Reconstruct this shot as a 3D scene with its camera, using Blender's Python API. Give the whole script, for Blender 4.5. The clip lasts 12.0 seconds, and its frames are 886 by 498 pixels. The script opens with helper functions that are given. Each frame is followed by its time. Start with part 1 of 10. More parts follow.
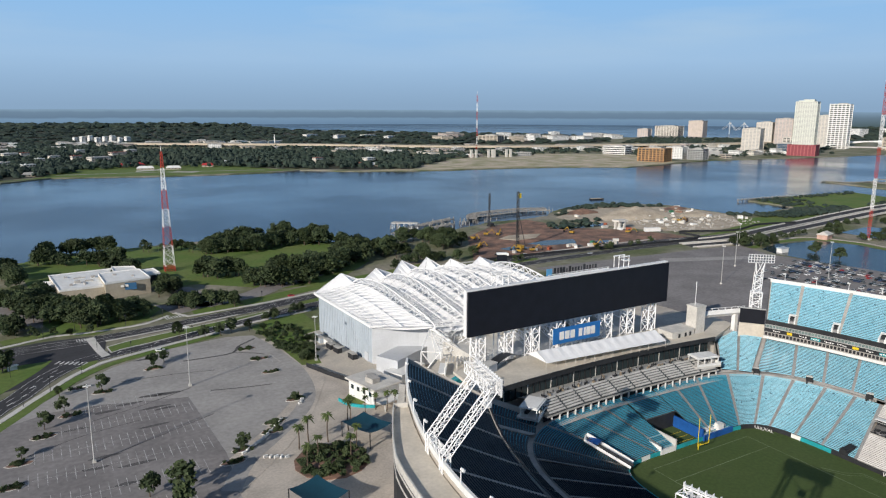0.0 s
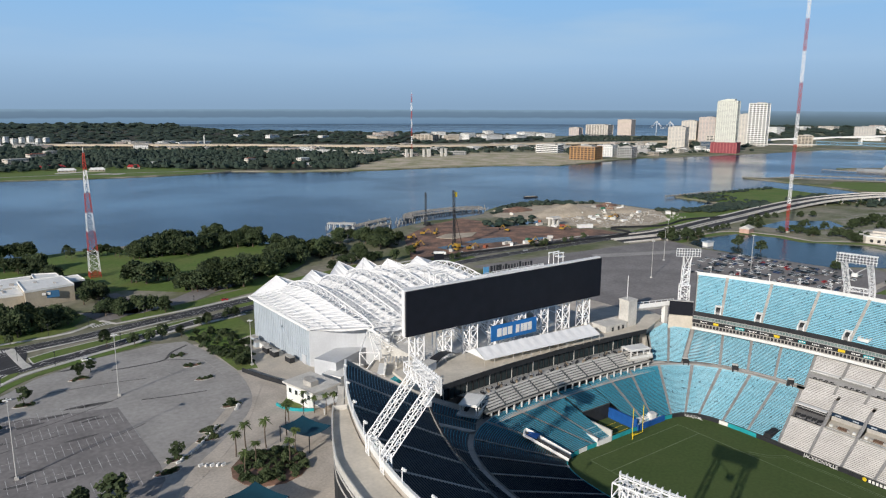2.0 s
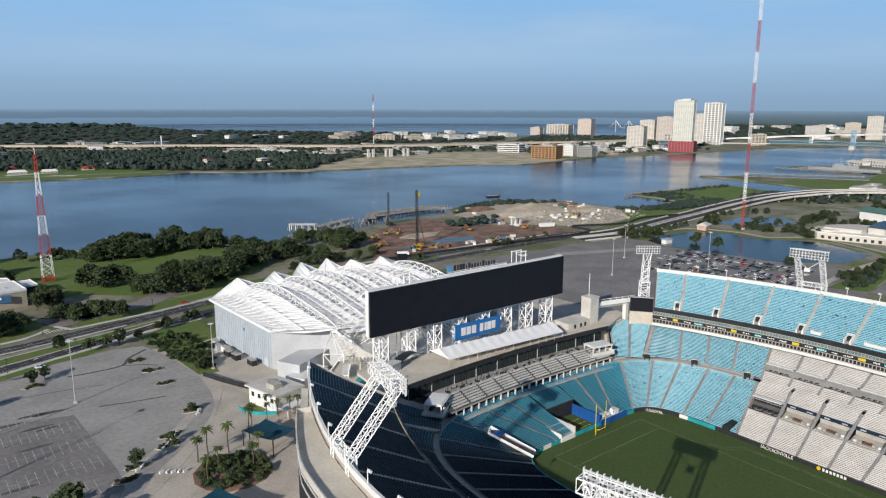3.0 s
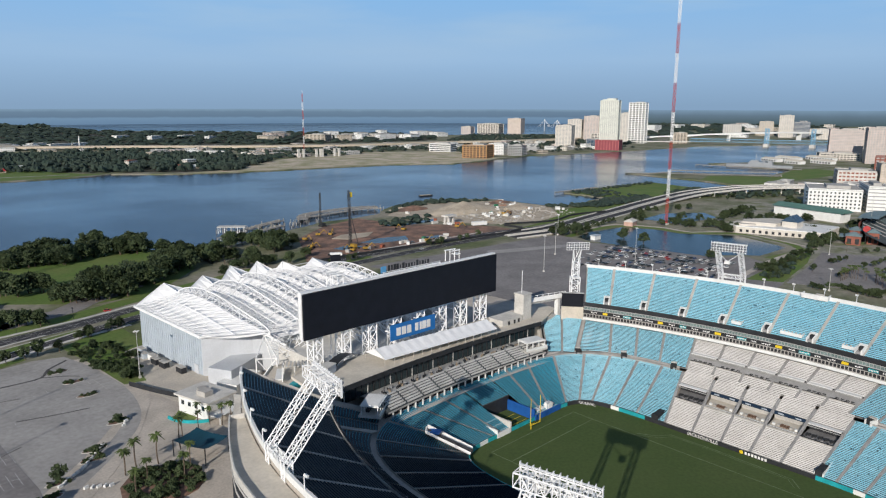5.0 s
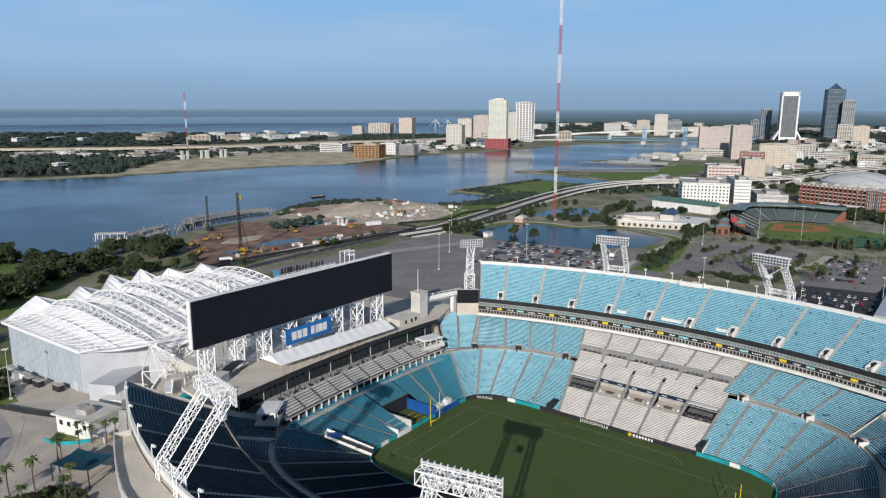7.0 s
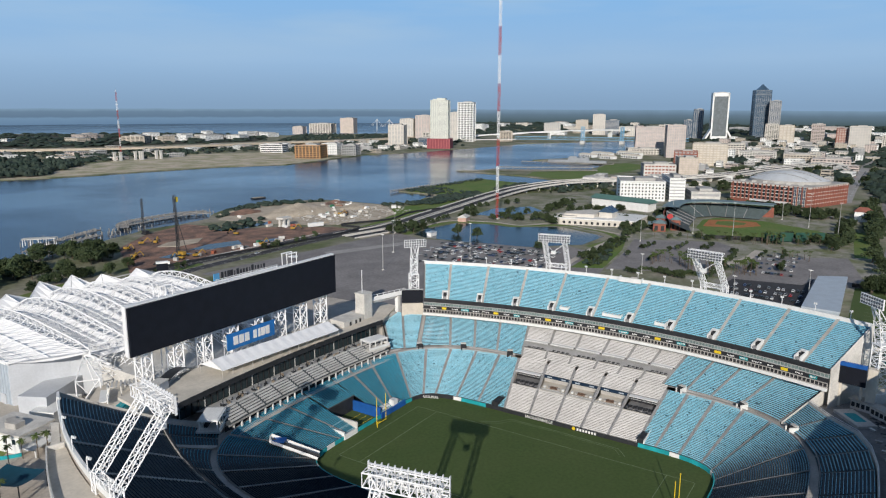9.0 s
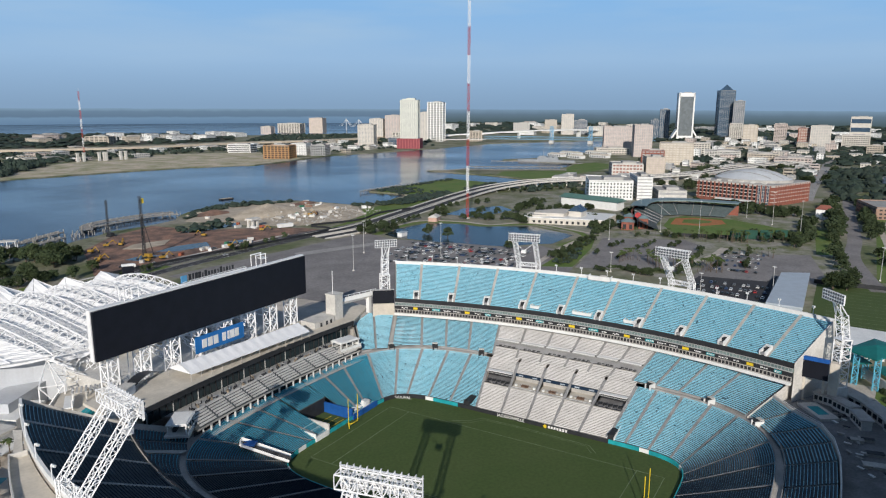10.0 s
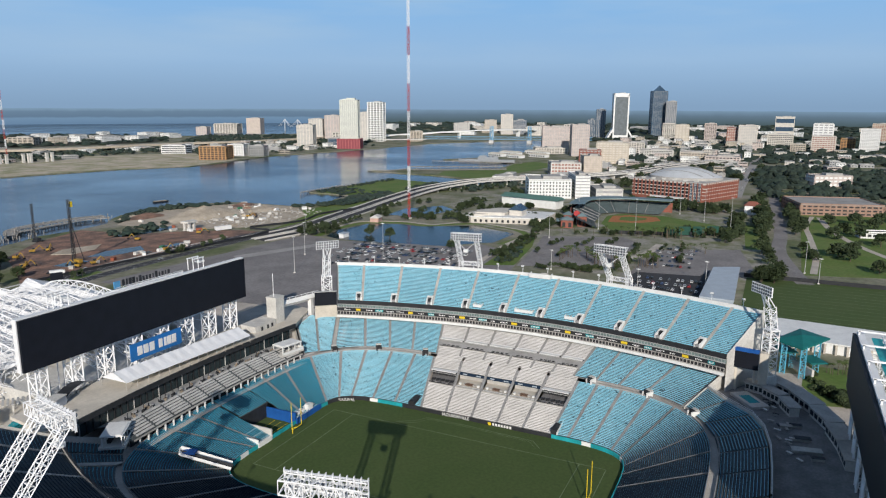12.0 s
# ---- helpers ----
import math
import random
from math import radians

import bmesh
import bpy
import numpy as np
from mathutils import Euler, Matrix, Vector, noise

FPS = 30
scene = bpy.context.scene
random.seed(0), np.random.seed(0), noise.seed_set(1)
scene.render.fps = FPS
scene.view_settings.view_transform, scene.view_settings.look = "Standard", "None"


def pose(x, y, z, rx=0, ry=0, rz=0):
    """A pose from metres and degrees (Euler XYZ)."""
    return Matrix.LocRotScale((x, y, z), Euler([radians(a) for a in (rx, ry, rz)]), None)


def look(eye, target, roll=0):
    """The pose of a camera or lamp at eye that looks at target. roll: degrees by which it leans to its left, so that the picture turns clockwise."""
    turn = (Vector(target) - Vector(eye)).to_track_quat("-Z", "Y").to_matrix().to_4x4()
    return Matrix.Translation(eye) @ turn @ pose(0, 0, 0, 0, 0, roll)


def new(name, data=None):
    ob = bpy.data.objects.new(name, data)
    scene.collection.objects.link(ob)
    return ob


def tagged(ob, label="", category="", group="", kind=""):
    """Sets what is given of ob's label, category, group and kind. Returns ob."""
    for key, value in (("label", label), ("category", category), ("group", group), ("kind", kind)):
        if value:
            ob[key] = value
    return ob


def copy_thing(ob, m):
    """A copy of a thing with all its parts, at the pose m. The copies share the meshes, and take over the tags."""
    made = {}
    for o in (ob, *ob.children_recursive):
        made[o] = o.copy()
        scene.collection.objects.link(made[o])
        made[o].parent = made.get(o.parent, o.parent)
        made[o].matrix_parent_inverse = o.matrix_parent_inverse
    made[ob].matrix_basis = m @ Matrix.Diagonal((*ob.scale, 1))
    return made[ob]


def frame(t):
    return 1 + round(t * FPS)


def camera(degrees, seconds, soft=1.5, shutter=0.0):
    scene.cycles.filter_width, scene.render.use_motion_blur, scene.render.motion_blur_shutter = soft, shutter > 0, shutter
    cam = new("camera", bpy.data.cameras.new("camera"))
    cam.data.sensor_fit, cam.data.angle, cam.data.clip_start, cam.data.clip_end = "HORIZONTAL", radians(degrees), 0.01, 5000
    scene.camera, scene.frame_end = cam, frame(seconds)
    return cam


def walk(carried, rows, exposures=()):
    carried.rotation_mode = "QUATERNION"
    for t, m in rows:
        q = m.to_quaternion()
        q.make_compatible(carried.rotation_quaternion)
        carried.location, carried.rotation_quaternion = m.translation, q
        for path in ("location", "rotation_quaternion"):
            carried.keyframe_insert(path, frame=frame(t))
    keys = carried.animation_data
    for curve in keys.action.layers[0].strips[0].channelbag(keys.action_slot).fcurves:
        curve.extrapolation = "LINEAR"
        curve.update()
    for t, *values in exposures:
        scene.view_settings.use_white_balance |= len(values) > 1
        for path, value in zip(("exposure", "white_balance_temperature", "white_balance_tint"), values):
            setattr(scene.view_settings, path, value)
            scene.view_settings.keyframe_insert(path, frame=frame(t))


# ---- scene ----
# Camera: hangs at one spot about 120 m up and turns to its right.
cam = camera(64.21, 12.0, soft=1.2)
EYE = (197.4, 99.0, 120.6)
TURN = [  # seconds, heading clockwise from +y, tilt, lean
    (0.0, 210.29, -11.44, -0.22),
    (0.5, 211.80, -11.45, -0.21),
    (1.0, 213.02, -11.46, -0.19),
    (1.5, 214.25, -11.47, -0.18),
    (2.0, 215.50, -11.47, -0.18),
    (2.5, 217.13, -11.48, -0.17),
    (3.0, 218.54, -11.48, -0.16),
    (3.2, 219.12, -11.48, -0.16),
    (4.8, 223.42, -11.50, -0.15),
    (5.0, 224.03, -11.50, -0.15),
    (5.5, 225.61, -11.50, -0.15),
    (6.0, 227.91, -11.50, -0.15),
    (6.5, 230.32, -11.51, -0.15),
    (7.0, 232.71, -11.51, -0.15),
    (7.2, 233.26, -11.51, -0.16),
    (8.8, 236.90, -11.50, -0.18),
    (9.0, 237.36, -11.50, -0.18),
    (9.5, 238.57, -11.50, -0.19),
    (10.0, 239.78, -11.50, -0.20),
    (10.5, 240.98, -11.50, -0.21),
    (11.0, 242.19, -11.49, -0.23),
    (11.5, 243.39, -11.49, -0.24),
    (12.0, 244.55, -11.48, -0.26),
]
walk(cam, [(t, pose(*EYE) @ pose(0, 0, 0, 0, 0, -h) @ pose(0, 0, 0, 90 + tilt) @ pose(0, 0, 0, 0, 0, -lean))
           for t, h, tilt, lean in TURN],
     exposures=[(0.0, 0.10, 6730, 10), (3.0, 0.06, 6710, 10), (6.5, 0.0, 6560, 10), (12.0, 0.0, 6560, 10)])

# Light: morning sun low in the east-north-east, clear hazy sky.
SUN_AZ, SUN_EL = 63.9, 22.2
world = bpy.data.worlds.new("sky")
scene.world = world
world.use_nodes = True
wn, wl = world.node_tree.nodes, world.node_tree.links
sky = wn.new("ShaderNodeTexSky")
sky.sky_type, sky.sun_disc = "NISHITA", False
sky.sun_elevation, sky.sun_rotation = radians(SUN_EL), radians(SUN_AZ)
sky.altitude, sky.air_density, sky.dust_density, sky.ozone_density = 50, 1.0, 1.2, 2.0
# morning haze: the sky near the skyline is a dull blue, with a few thin streaks of high cloud
coord = wn.new("ShaderNodeTexCoord")
sep = wn.new("ShaderNodeSeparateXYZ")
wl.new(coord.outputs["Generated"], sep.inputs[0])
up = wn.new("ShaderNodeMapRange")
up.inputs["From Min"].default_value, up.inputs["From Max"].default_value = 0.0, 1.0
up.inputs["To Min"].default_value, up.inputs["To Max"].default_value = 1.0, 0.85
wl.new(sep.outputs["Z"], up.inputs["Value"])
veil = wn.new("ShaderNodeValToRGB")
veil.color_ramp.elements[0].position, veil.color_ramp.elements[0].color = 0.0, (0.232, 0.362, 0.534, 1)
veil.color_ramp.elements[1].position, veil.color_ramp.elements[1].color = 1.0, (0.009, 0.027, 0.086, 1)
for at, c in ((0.06, (0.308, 0.490, 0.728, 1)), (0.15, (0.232, 0.476, 0.812, 1)), (0.3, (0.058, 0.150, 0.345, 1)), (0.5, (0.022, 0.062, 0.168, 1))):
    veil.color_ramp.elements.new(at).color = c
wl.new(sep.outputs["Z"], veil.inputs[0])
lift = wn.new("ShaderNodeVectorMath")
lift.operation = "SCALE"
lift.inputs["Scale"].default_value = 1 / 0.08
wl.new(veil.outputs[0], lift.inputs[0])
haze = wn.new("ShaderNodeMix")
haze.data_type = "RGBA"
wl.new(lift.outputs[0], haze.inputs["B"])
wl.new(up.outputs["Result"], haze.inputs["Factor"])
wl.new(sky.outputs[0], haze.inputs["A"])
stretch = wn.new("ShaderNodeMapping")
stretch.inputs["Scale"].default_value = (2.0, 2.0, 14.0)
wl.new(coord.outputs["Generated"], stretch.inputs["Vector"])
streak = wn.new("ShaderNodeTexNoise")
streak.inputs["Scale"].default_value, streak.inputs["Detail"].default_value = 1.3, 6
wl.new(stretch.outputs["Vector"], streak.inputs["Vector"])
thin = wn.new("ShaderNodeMapRange")
thin.inputs["From Min"].default_value, thin.inputs["From Max"].default_value = 0.45, 0.75
thin.inputs["To Max"].default_value = 0.85
wl.new(streak.outputs["Fac"], thin.inputs["Value"])
high = wn.new("ShaderNodeMapRange")
high.inputs["From Min"].default_value, high.inputs["From Max"].default_value = 0.03, 0.16
wl.new(sep.outputs["Z"], high.inputs["Value"])
amount = wn.new("ShaderNodeMath")
amount.operation = "MULTIPLY"
wl.new(thin.outputs["Result"], amount.inputs[0])
wl.new(high.outputs["Result"], amount.inputs[1])
cloud = wn.new("ShaderNodeMix")
cloud.data_type = "RGBA"
cloud.inputs["B"].default_value = (5.4, 7.2, 9.0, 1)
wl.new(amount.outputs[0], cloud.inputs["Factor"])
wl.new(haze.outputs["Result"], cloud.inputs["A"])
wl.new(cloud.outputs["Result"], wn["Background"].inputs[0])
wn["Background"].inputs[1].default_value = 0.08
lamp = bpy.data.lights.new("sun", "SUN")
lamp.energy, lamp.angle, lamp.color = 4.2, radians(0.5), (1.0, 0.94, 0.86)
sun = new("sun", lamp)
sun_to = Vector((math.sin(radians(SUN_AZ)) * math.cos(radians(SUN_EL)), math.cos(radians(SUN_AZ)) * math.cos(radians(SUN_EL)), math.sin(radians(SUN_EL))))
sun.matrix_world = look(sun_to * 900, (0, 0, 0))

# ---- materials ----
def shader(name, colour, rough=0.8, vary=0.25, size=3.0, fine=0.4, bump=0.0, metal=0.0, second=None, per_piece=0.0, spec=0.3):
    """Base colour with variation at two scales (size and fine, in metres), roughness, relief."""
    m = bpy.data.materials.new(name)
    m.use_nodes = True
    n, l = m.node_tree.nodes, m.node_tree.links
    b = n["Principled BSDF"]
    b.inputs["Roughness"].default_value, b.inputs["Metallic"].default_value = rough, metal
    b.inputs["Specular IOR Level"].default_value = spec
    geo = n.new("ShaderNodeNewGeometry")
    big, small = n.new("ShaderNodeTexNoise"), n.new("ShaderNodeTexNoise")
    for t, s in ((big, size), (small, fine)):
        t.inputs["Scale"].default_value, t.inputs["Detail"].default_value = 1.0 / s, 4
        l.new(geo.outputs["Position"], t.inputs["Vector"])
    mix = n.new("ShaderNodeMix")
    mix.data_type = "RGBA"
    other = second or tuple(c * (1 - vary) for c in colour)
    mix.inputs["A"].default_value, mix.inputs["B"].default_value = (*colour, 1), (*other, 1)
    ramp = n.new("ShaderNodeMapRange")
    ramp.inputs["From Min"].default_value, ramp.inputs["From Max"].default_value = 0.38, 0.64
    l.new(big.outputs["Fac"], ramp.inputs["Value"])
    l.new(ramp.outputs["Result"], mix.inputs["Factor"])
    hsv = n.new("ShaderNodeHueSaturation")
    l.new(mix.outputs["Result"], hsv.inputs["Color"])
    val = n.new("ShaderNodeMapRange")
    val.inputs["From Min"].default_value, val.inputs["From Max"].default_value = 0.3, 0.7
    val.inputs["To Min"].default_value, val.inputs["To Max"].default_value = 1 - vary * 0.6, 1 + vary * 0.6
    l.new(small.outputs["Fac"], val.inputs["Value"])
    last = val.outputs["Result"]
    if per_piece:
        info = n.new("ShaderNodeObjectInfo")
        isl = n.new("ShaderNodeNewGeometry")
        add = n.new("ShaderNodeMath")
        add.operation = "ADD"
        l.new(info.outputs["Random"], add.inputs[0])
        l.new(isl.outputs["Random Per Island"], add.inputs[1])
        rng = n.new("ShaderNodeMapRange")
        rng.inputs["From Max"].default_value = 2.0
        rng.inputs["To Min"].default_value, rng.inputs["To Max"].default_value = 1 - per_piece, 1 + per_piece
        l.new(add.outputs[0], rng.inputs["Value"])
        mul = n.new("ShaderNodeMath")
        mul.operation = "MULTIPLY"
        l.new(last, mul.inputs[0])
        l.new(rng.outputs["Result"], mul.inputs[1])
        last = mul.outputs[0]
    l.new(last, hsv.inputs["Value"])
    l.new(hsv.outputs["Color"], b.inputs["Base Color"])
    if bump:
        bp = n.new("ShaderNodeBump")
        bp.inputs["Strength"].default_value, bp.inputs["Distance"].default_value = 0.6, bump
        l.new(small.outputs["Fac"], bp.inputs["Height"])
        l.new(bp.outputs["Normal"], b.inputs["Normal"])
    return m


def water_shader(name, deep, ripple):
    m = shader(name, deep, 0.12, 0.12, 160, 30, spec=0.5)
    n, l = m.node_tree.nodes, m.node_tree.links
    b = n["Principled BSDF"]
    geo = n.new("ShaderNodeNewGeometry")
    stretch = n.new("ShaderNodeMapping")
    stretch.inputs["Rotation"].default_value = (0, 0, radians(35))
    stretch.inputs["Scale"].default_value = (0.08, 0.3, 0.2)
    l.new(geo.outputs["Position"], stretch.inputs["Vector"])
    waves = n.new("ShaderNodeTexNoise")
    waves.inputs["Scale"].default_value, waves.inputs["Detail"].default_value = 1.0, 5
    l.new(stretch.outputs["Vector"], waves.inputs["Vector"])
    bp = n.new("ShaderNodeBump")
    bp.inputs["Strength"].default_value, bp.inputs["Distance"].default_value = 0.5, ripple
    l.new(waves.outputs["Fac"], bp.inputs["Height"])
    l.new(bp.outputs["Normal"], b.inputs["Normal"])
    slick = n.new("ShaderNodeTexNoise")
    slick.inputs["Scale"].default_value, slick.inputs["Detail"].default_value = 0.004, 5
    l.new(geo.outputs["Position"], slick.inputs["Vector"])
    rg = n.new("ShaderNodeMapRange")
    rg.inputs["From Min"].default_value, rg.inputs["From Max"].default_value = 0.4, 0.65
    rg.inputs["To Min"].default_value, rg.inputs["To Max"].default_value = 0.24, 0.13
    l.new(slick.outputs["Fac"], rg.inputs["Value"])
    l.new(rg.outputs["Result"], b.inputs["Roughness"])
    return m


M = {}
M["land"] = shader("land", (0.115, 0.135, 0.06), 0.95, 0.35, 45, 5, second=(0.27, 0.25, 0.20))
M["grass"] = shader("grass", (0.10, 0.165, 0.035), 0.95, 0.25, 25, 2.5, second=(0.135, 0.175, 0.05))
M["turf"] = shader("turf", (0.060, 0.095, 0.026), 0.9, 0.2, 22, 1.2, second=(0.068, 0.10, 0.030))
M["asphalt"] = shader("asphalt", (0.055, 0.055, 0.06), 0.9, 0.25, 14, 1.5)
M["tar"] = shader("tar", (0.115, 0.11, 0.11), 0.85, 0.35, 2.5, 0.5)
M["old_asphalt"] = shader("old_asphalt", (0.25, 0.235, 0.23), 0.92, 0.26, 22, 2.0, second=(0.195, 0.182, 0.18))
M["new_lot"] = shader("new_lot", (0.36, 0.345, 0.33), 0.92, 0.2, 18, 2.0, second=(0.30, 0.288, 0.275))
M["concrete"] = shader("concrete", (0.52, 0.47, 0.40), 0.88, 0.2, 9, 0.8, second=(0.44, 0.40, 0.35))
M["pale_concrete"] = shader("pale_concrete", (0.62, 0.60, 0.56), 0.85, 0.18, 7, 0.7)
M["paving"] = shader("paving", (0.52, 0.465, 0.405), 0.9, 0.22, 11, 0.9)
M["white_steel"] = shader("white_steel", (0.84, 0.84, 0.84), 0.45, 0.08, 4, 0.5)
M["white_paint"] = shader("white_paint", (0.78, 0.78, 0.76), 0.6, 0.1, 5, 0.6)
M["line_paint"] = shader("line_paint", (0.7, 0.7, 0.68), 0.7, 0.25, 3, 0.4)
M["membrane"] = shader("membrane", (0.83, 0.835, 0.845), 0.6, 0.06, 9, 1.5)
M["blue_panel"] = shader("blue_panel", (0.43, 0.485, 0.54), 0.5, 0.1, 6, 0.8)
M["board_black"] = shader("board_black", (0.011, 0.013, 0.020), 0.55, 0.2, 5, 0.3, spec=0.18)
M["dark"] = shader("dark", (0.03, 0.032, 0.036), 0.6, 0.3, 3, 0.4)
M["teal_seat"] = shader("teal_seat", (0.195, 0.465, 0.59), 0.5, 0.16, 3.5, 0.7, second=(0.24, 0.51, 0.63), per_piece=0.08)
spots = M["teal_seat"].node_tree
_mix = spots.nodes.new("ShaderNodeMix")
_mix.data_type = "RGBA"
_mix.inputs["B"].default_value = (0.02, 0.09, 0.13, 1)
_speck = spots.nodes.new("ShaderNodeTexNoise")
_speck.inputs["Scale"].default_value, _speck.inputs["Detail"].default_value = 0.75, 2
_geo = spots.nodes.new("ShaderNodeNewGeometry")
_rng = spots.nodes.new("ShaderNodeMapRange")
_rng.inputs["From Min"].default_value, _rng.inputs["From Max"].default_value, _rng.inputs["To Max"].default_value = 0.665, 0.685, 0.92
_bsdf = spots.nodes["Principled BSDF"]
spots.links.new(_geo.outputs["Position"], _speck.inputs["Vector"])
spots.links.new(_speck.outputs["Fac"], _rng.inputs["Value"])
spots.links.new(_rng.outputs["Result"], _mix.inputs["Factor"])
spots.links.new(_bsdf.inputs["Base Color"].links[0].from_socket, _mix.inputs["A"])
spots.links.new(_mix.outputs["Result"], _bsdf.inputs["Base Color"])
# deeper teal of the south end; also stands for shade on the east side
M["deep_or_shaded_seat"] = shader("deep_or_shaded_seat", (0.035, 0.265, 0.385), 0.5, 0.16, 3.5, 0.7, second=(0.055, 0.29, 0.41), per_piece=0.08)
M["grey_seat"] = shader("grey_seat", (0.64, 0.625, 0.615), 0.6, 0.15, 6, 0.8, per_piece=0.06)
# seat backs: shade behind the rows put into a near-black navy
M["seat_back_shade"] = shader("seat_back_shade", (0.013, 0.026, 0.048), 0.7, 0.2, 6, 0.8, spec=0.12)
M["roof_beige"] = shader("roof_beige", (0.64, 0.585, 0.50), 0.9, 0.15, 8, 1.0)
M["deck_grey"] = shader("deck_grey", (0.52, 0.51, 0.49), 0.85, 0.18, 6, 0.7)
# concrete steps between seat rows: seat shade, with dirt, put into the grey
M["step_shade_grey"] = shader("step_shade_grey", (0.10, 0.115, 0.12), 0.9, 0.2, 5, 0.6)
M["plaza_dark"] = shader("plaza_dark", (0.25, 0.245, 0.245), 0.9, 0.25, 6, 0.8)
M["slate_roof"] = shader("slate_roof", (0.17, 0.235, 0.245), 0.5, 0.15, 6, 0.8)
M["grey_pole"] = shader("grey_pole", (0.45, 0.45, 0.44), 0.5, 0.1, 3, 0.4)
M["navy"] = shader("navy", (0.012, 0.03, 0.06), 0.5, 0.15, 3, 0.4)
M["sand_wood"] = shader("sand_wood", (0.36, 0.29, 0.21), 0.7, 0.2, 2, 0.3)
M["wood_brown"] = shader("wood_brown", (0.16, 0.10, 0.07), 0.7, 0.2, 2, 0.3)
M["far_flat"] = shader("far_flat", (0.54, 0.46, 0.36), 0.95, 0.3, 40, 6, second=(0.30, 0.29, 0.17))
M["tread"] = shader("tread", (0.46, 0.44, 0.41), 0.9, 0.2, 5, 0.6)
M["stair_grey"] = shader("stair_grey", (0.35, 0.345, 0.34), 0.9, 0.22, 4, 0.5)
M["gangway_grey"] = shader("gangway_grey", (0.47, 0.45, 0.42), 0.9, 0.2, 5, 0.6)
M["teal_pad"] = shader("teal_pad", (0.02, 0.36, 0.40), 0.5, 0.25, 3, 0.5)
M["glass_dark"] = shader("glass_dark", (0.02, 0.035, 0.04), 0.12, 0.3, 4, 0.5, spec=0.6)
M["pale_glass"] = shader("pale_glass", (0.20, 0.27, 0.265), 0.25, 0.35, 5, 0.9, spec=0.5)
M["block_ground"] = shader("block_ground", (0.30, 0.285, 0.25), 0.95, 0.35, 16, 3, second=(0.15, 0.165, 0.08))
M["red_rust"] = shader("red_rust", (0.30, 0.09, 0.05), 0.8, 0.2, 2, 0.3)
M["site_green"] = shader("site_green", (0.05, 0.20, 0.11), 0.6, 0.2, 2, 0.3)
M["dirt"] = shader("dirt", (0.30, 0.175, 0.125), 0.95, 0.45, 13, 2.0, second=(0.13, 0.09, 0.075), bump=0.2)
M["sand"] = shader("sand", (0.50, 0.43, 0.34), 0.95, 0.25, 14, 1.5, second=(0.38, 0.32, 0.25), bump=0.2)
M["river"] = water_shader("river", (0.006, 0.022, 0.052), 0.4)
M["pond"] = water_shader("pond", (0.012, 0.025, 0.03), 0.08)
M["machine_yellow"] = shader("machine_yellow", (0.42, 0.25, 0.04), 0.6, 0.25, 2, 0.3)
M["yellow"] = shader("yellow", (0.75, 0.55, 0.03), 0.5, 0.1, 2, 0.3)
M["red_paint"] = shader("red_paint", (0.45, 0.05, 0.05), 0.6, 0.2, 3, 0.4)
M["bark"] = shader("bark", (0.13, 0.10, 0.075), 0.95, 0.3, 0.6, 0.1)
M["leaf"] = shader("leaf", (0.031, 0.049, 0.021), 0.75, 0.4, 5, 0.8, second=(0.054, 0.075, 0.031), per_piece=0.4)
# joined woods: green shifted to blue, distance haze put into the colour
M["leaf_far"] = shader("leaf_far", (0.023, 0.040, 0.031), 0.85, 0.3, 60, 6, second=(0.036, 0.051, 0.038), per_piece=0.35)
M["palm_leaf"] = shader("palm_leaf", (0.085, 0.12, 0.035), 0.7, 0.3, 2, 0.4, per_piece=0.25)


# ---- building helpers ----
from mathutils.geometry import tessellate_polygon

def part(name, bm, material, parent=None, label=""):
    """Link a bmesh as one mesh object, under parent if given."""
    me = bpy.data.meshes.new(name)
    bm.to_mesh(me)
    bm.free()
    me.materials.append(M[material] if isinstance(material, str) else material)
    ob = new(name, me)
    if parent is not None:
        ob.parent = parent
    if label:
        ob["label"] = label
    return ob


def thing(name, label, category, group="", kind="", at=(0, 0, 0), turn=0.0):
    """An Empty that carries the parts of one thing."""
    ob = new(name)
    ob.matrix_basis = pose(*at, 0, 0, turn)
    return tagged(ob, label, category, group, kind)


def box(bm, c, s, turn=0.0):
    """A box with centre c and size s, turned about z by degrees."""
    m = Matrix.Translation(c) @ Matrix.Rotation(radians(turn), 4, "Z") @ Matrix.Diagonal((*s, 1))
    bmesh.ops.create_cube(bm, size=1, matrix=m)
    return bm


def boxes(items, turn=0.0):
    bm = bmesh.new()
    for c, s in items:
        box(bm, c, s, turn)
    return bm


def prism(bm, plan, z0, z1):
    """An upright body over a plan outline, with roof and floor."""
    area = sum(a[0] * b[1] - b[0] * a[1] for a, b in zip(plan, plan[1:] + plan[:1]))
    if area < 0:
        plan = plan[::-1]
    lo = [bm.verts.new((x, y, z0)) for x, y in plan]
    hi = [bm.verts.new((x, y, z1)) for x, y in plan]
    for i in range(len(plan)):
        j = (i + 1) % len(plan)
        bm.faces.new((lo[i], lo[j], hi[j], hi[i]))
    top = bm.faces.new(hi)
    bot = bm.faces.new(lo[::-1])
    if len(plan) > 4:
        top.normal_update()
        bot.normal_update()
        bmesh.ops.triangulate(bm, faces=[top, bot])
    return bm


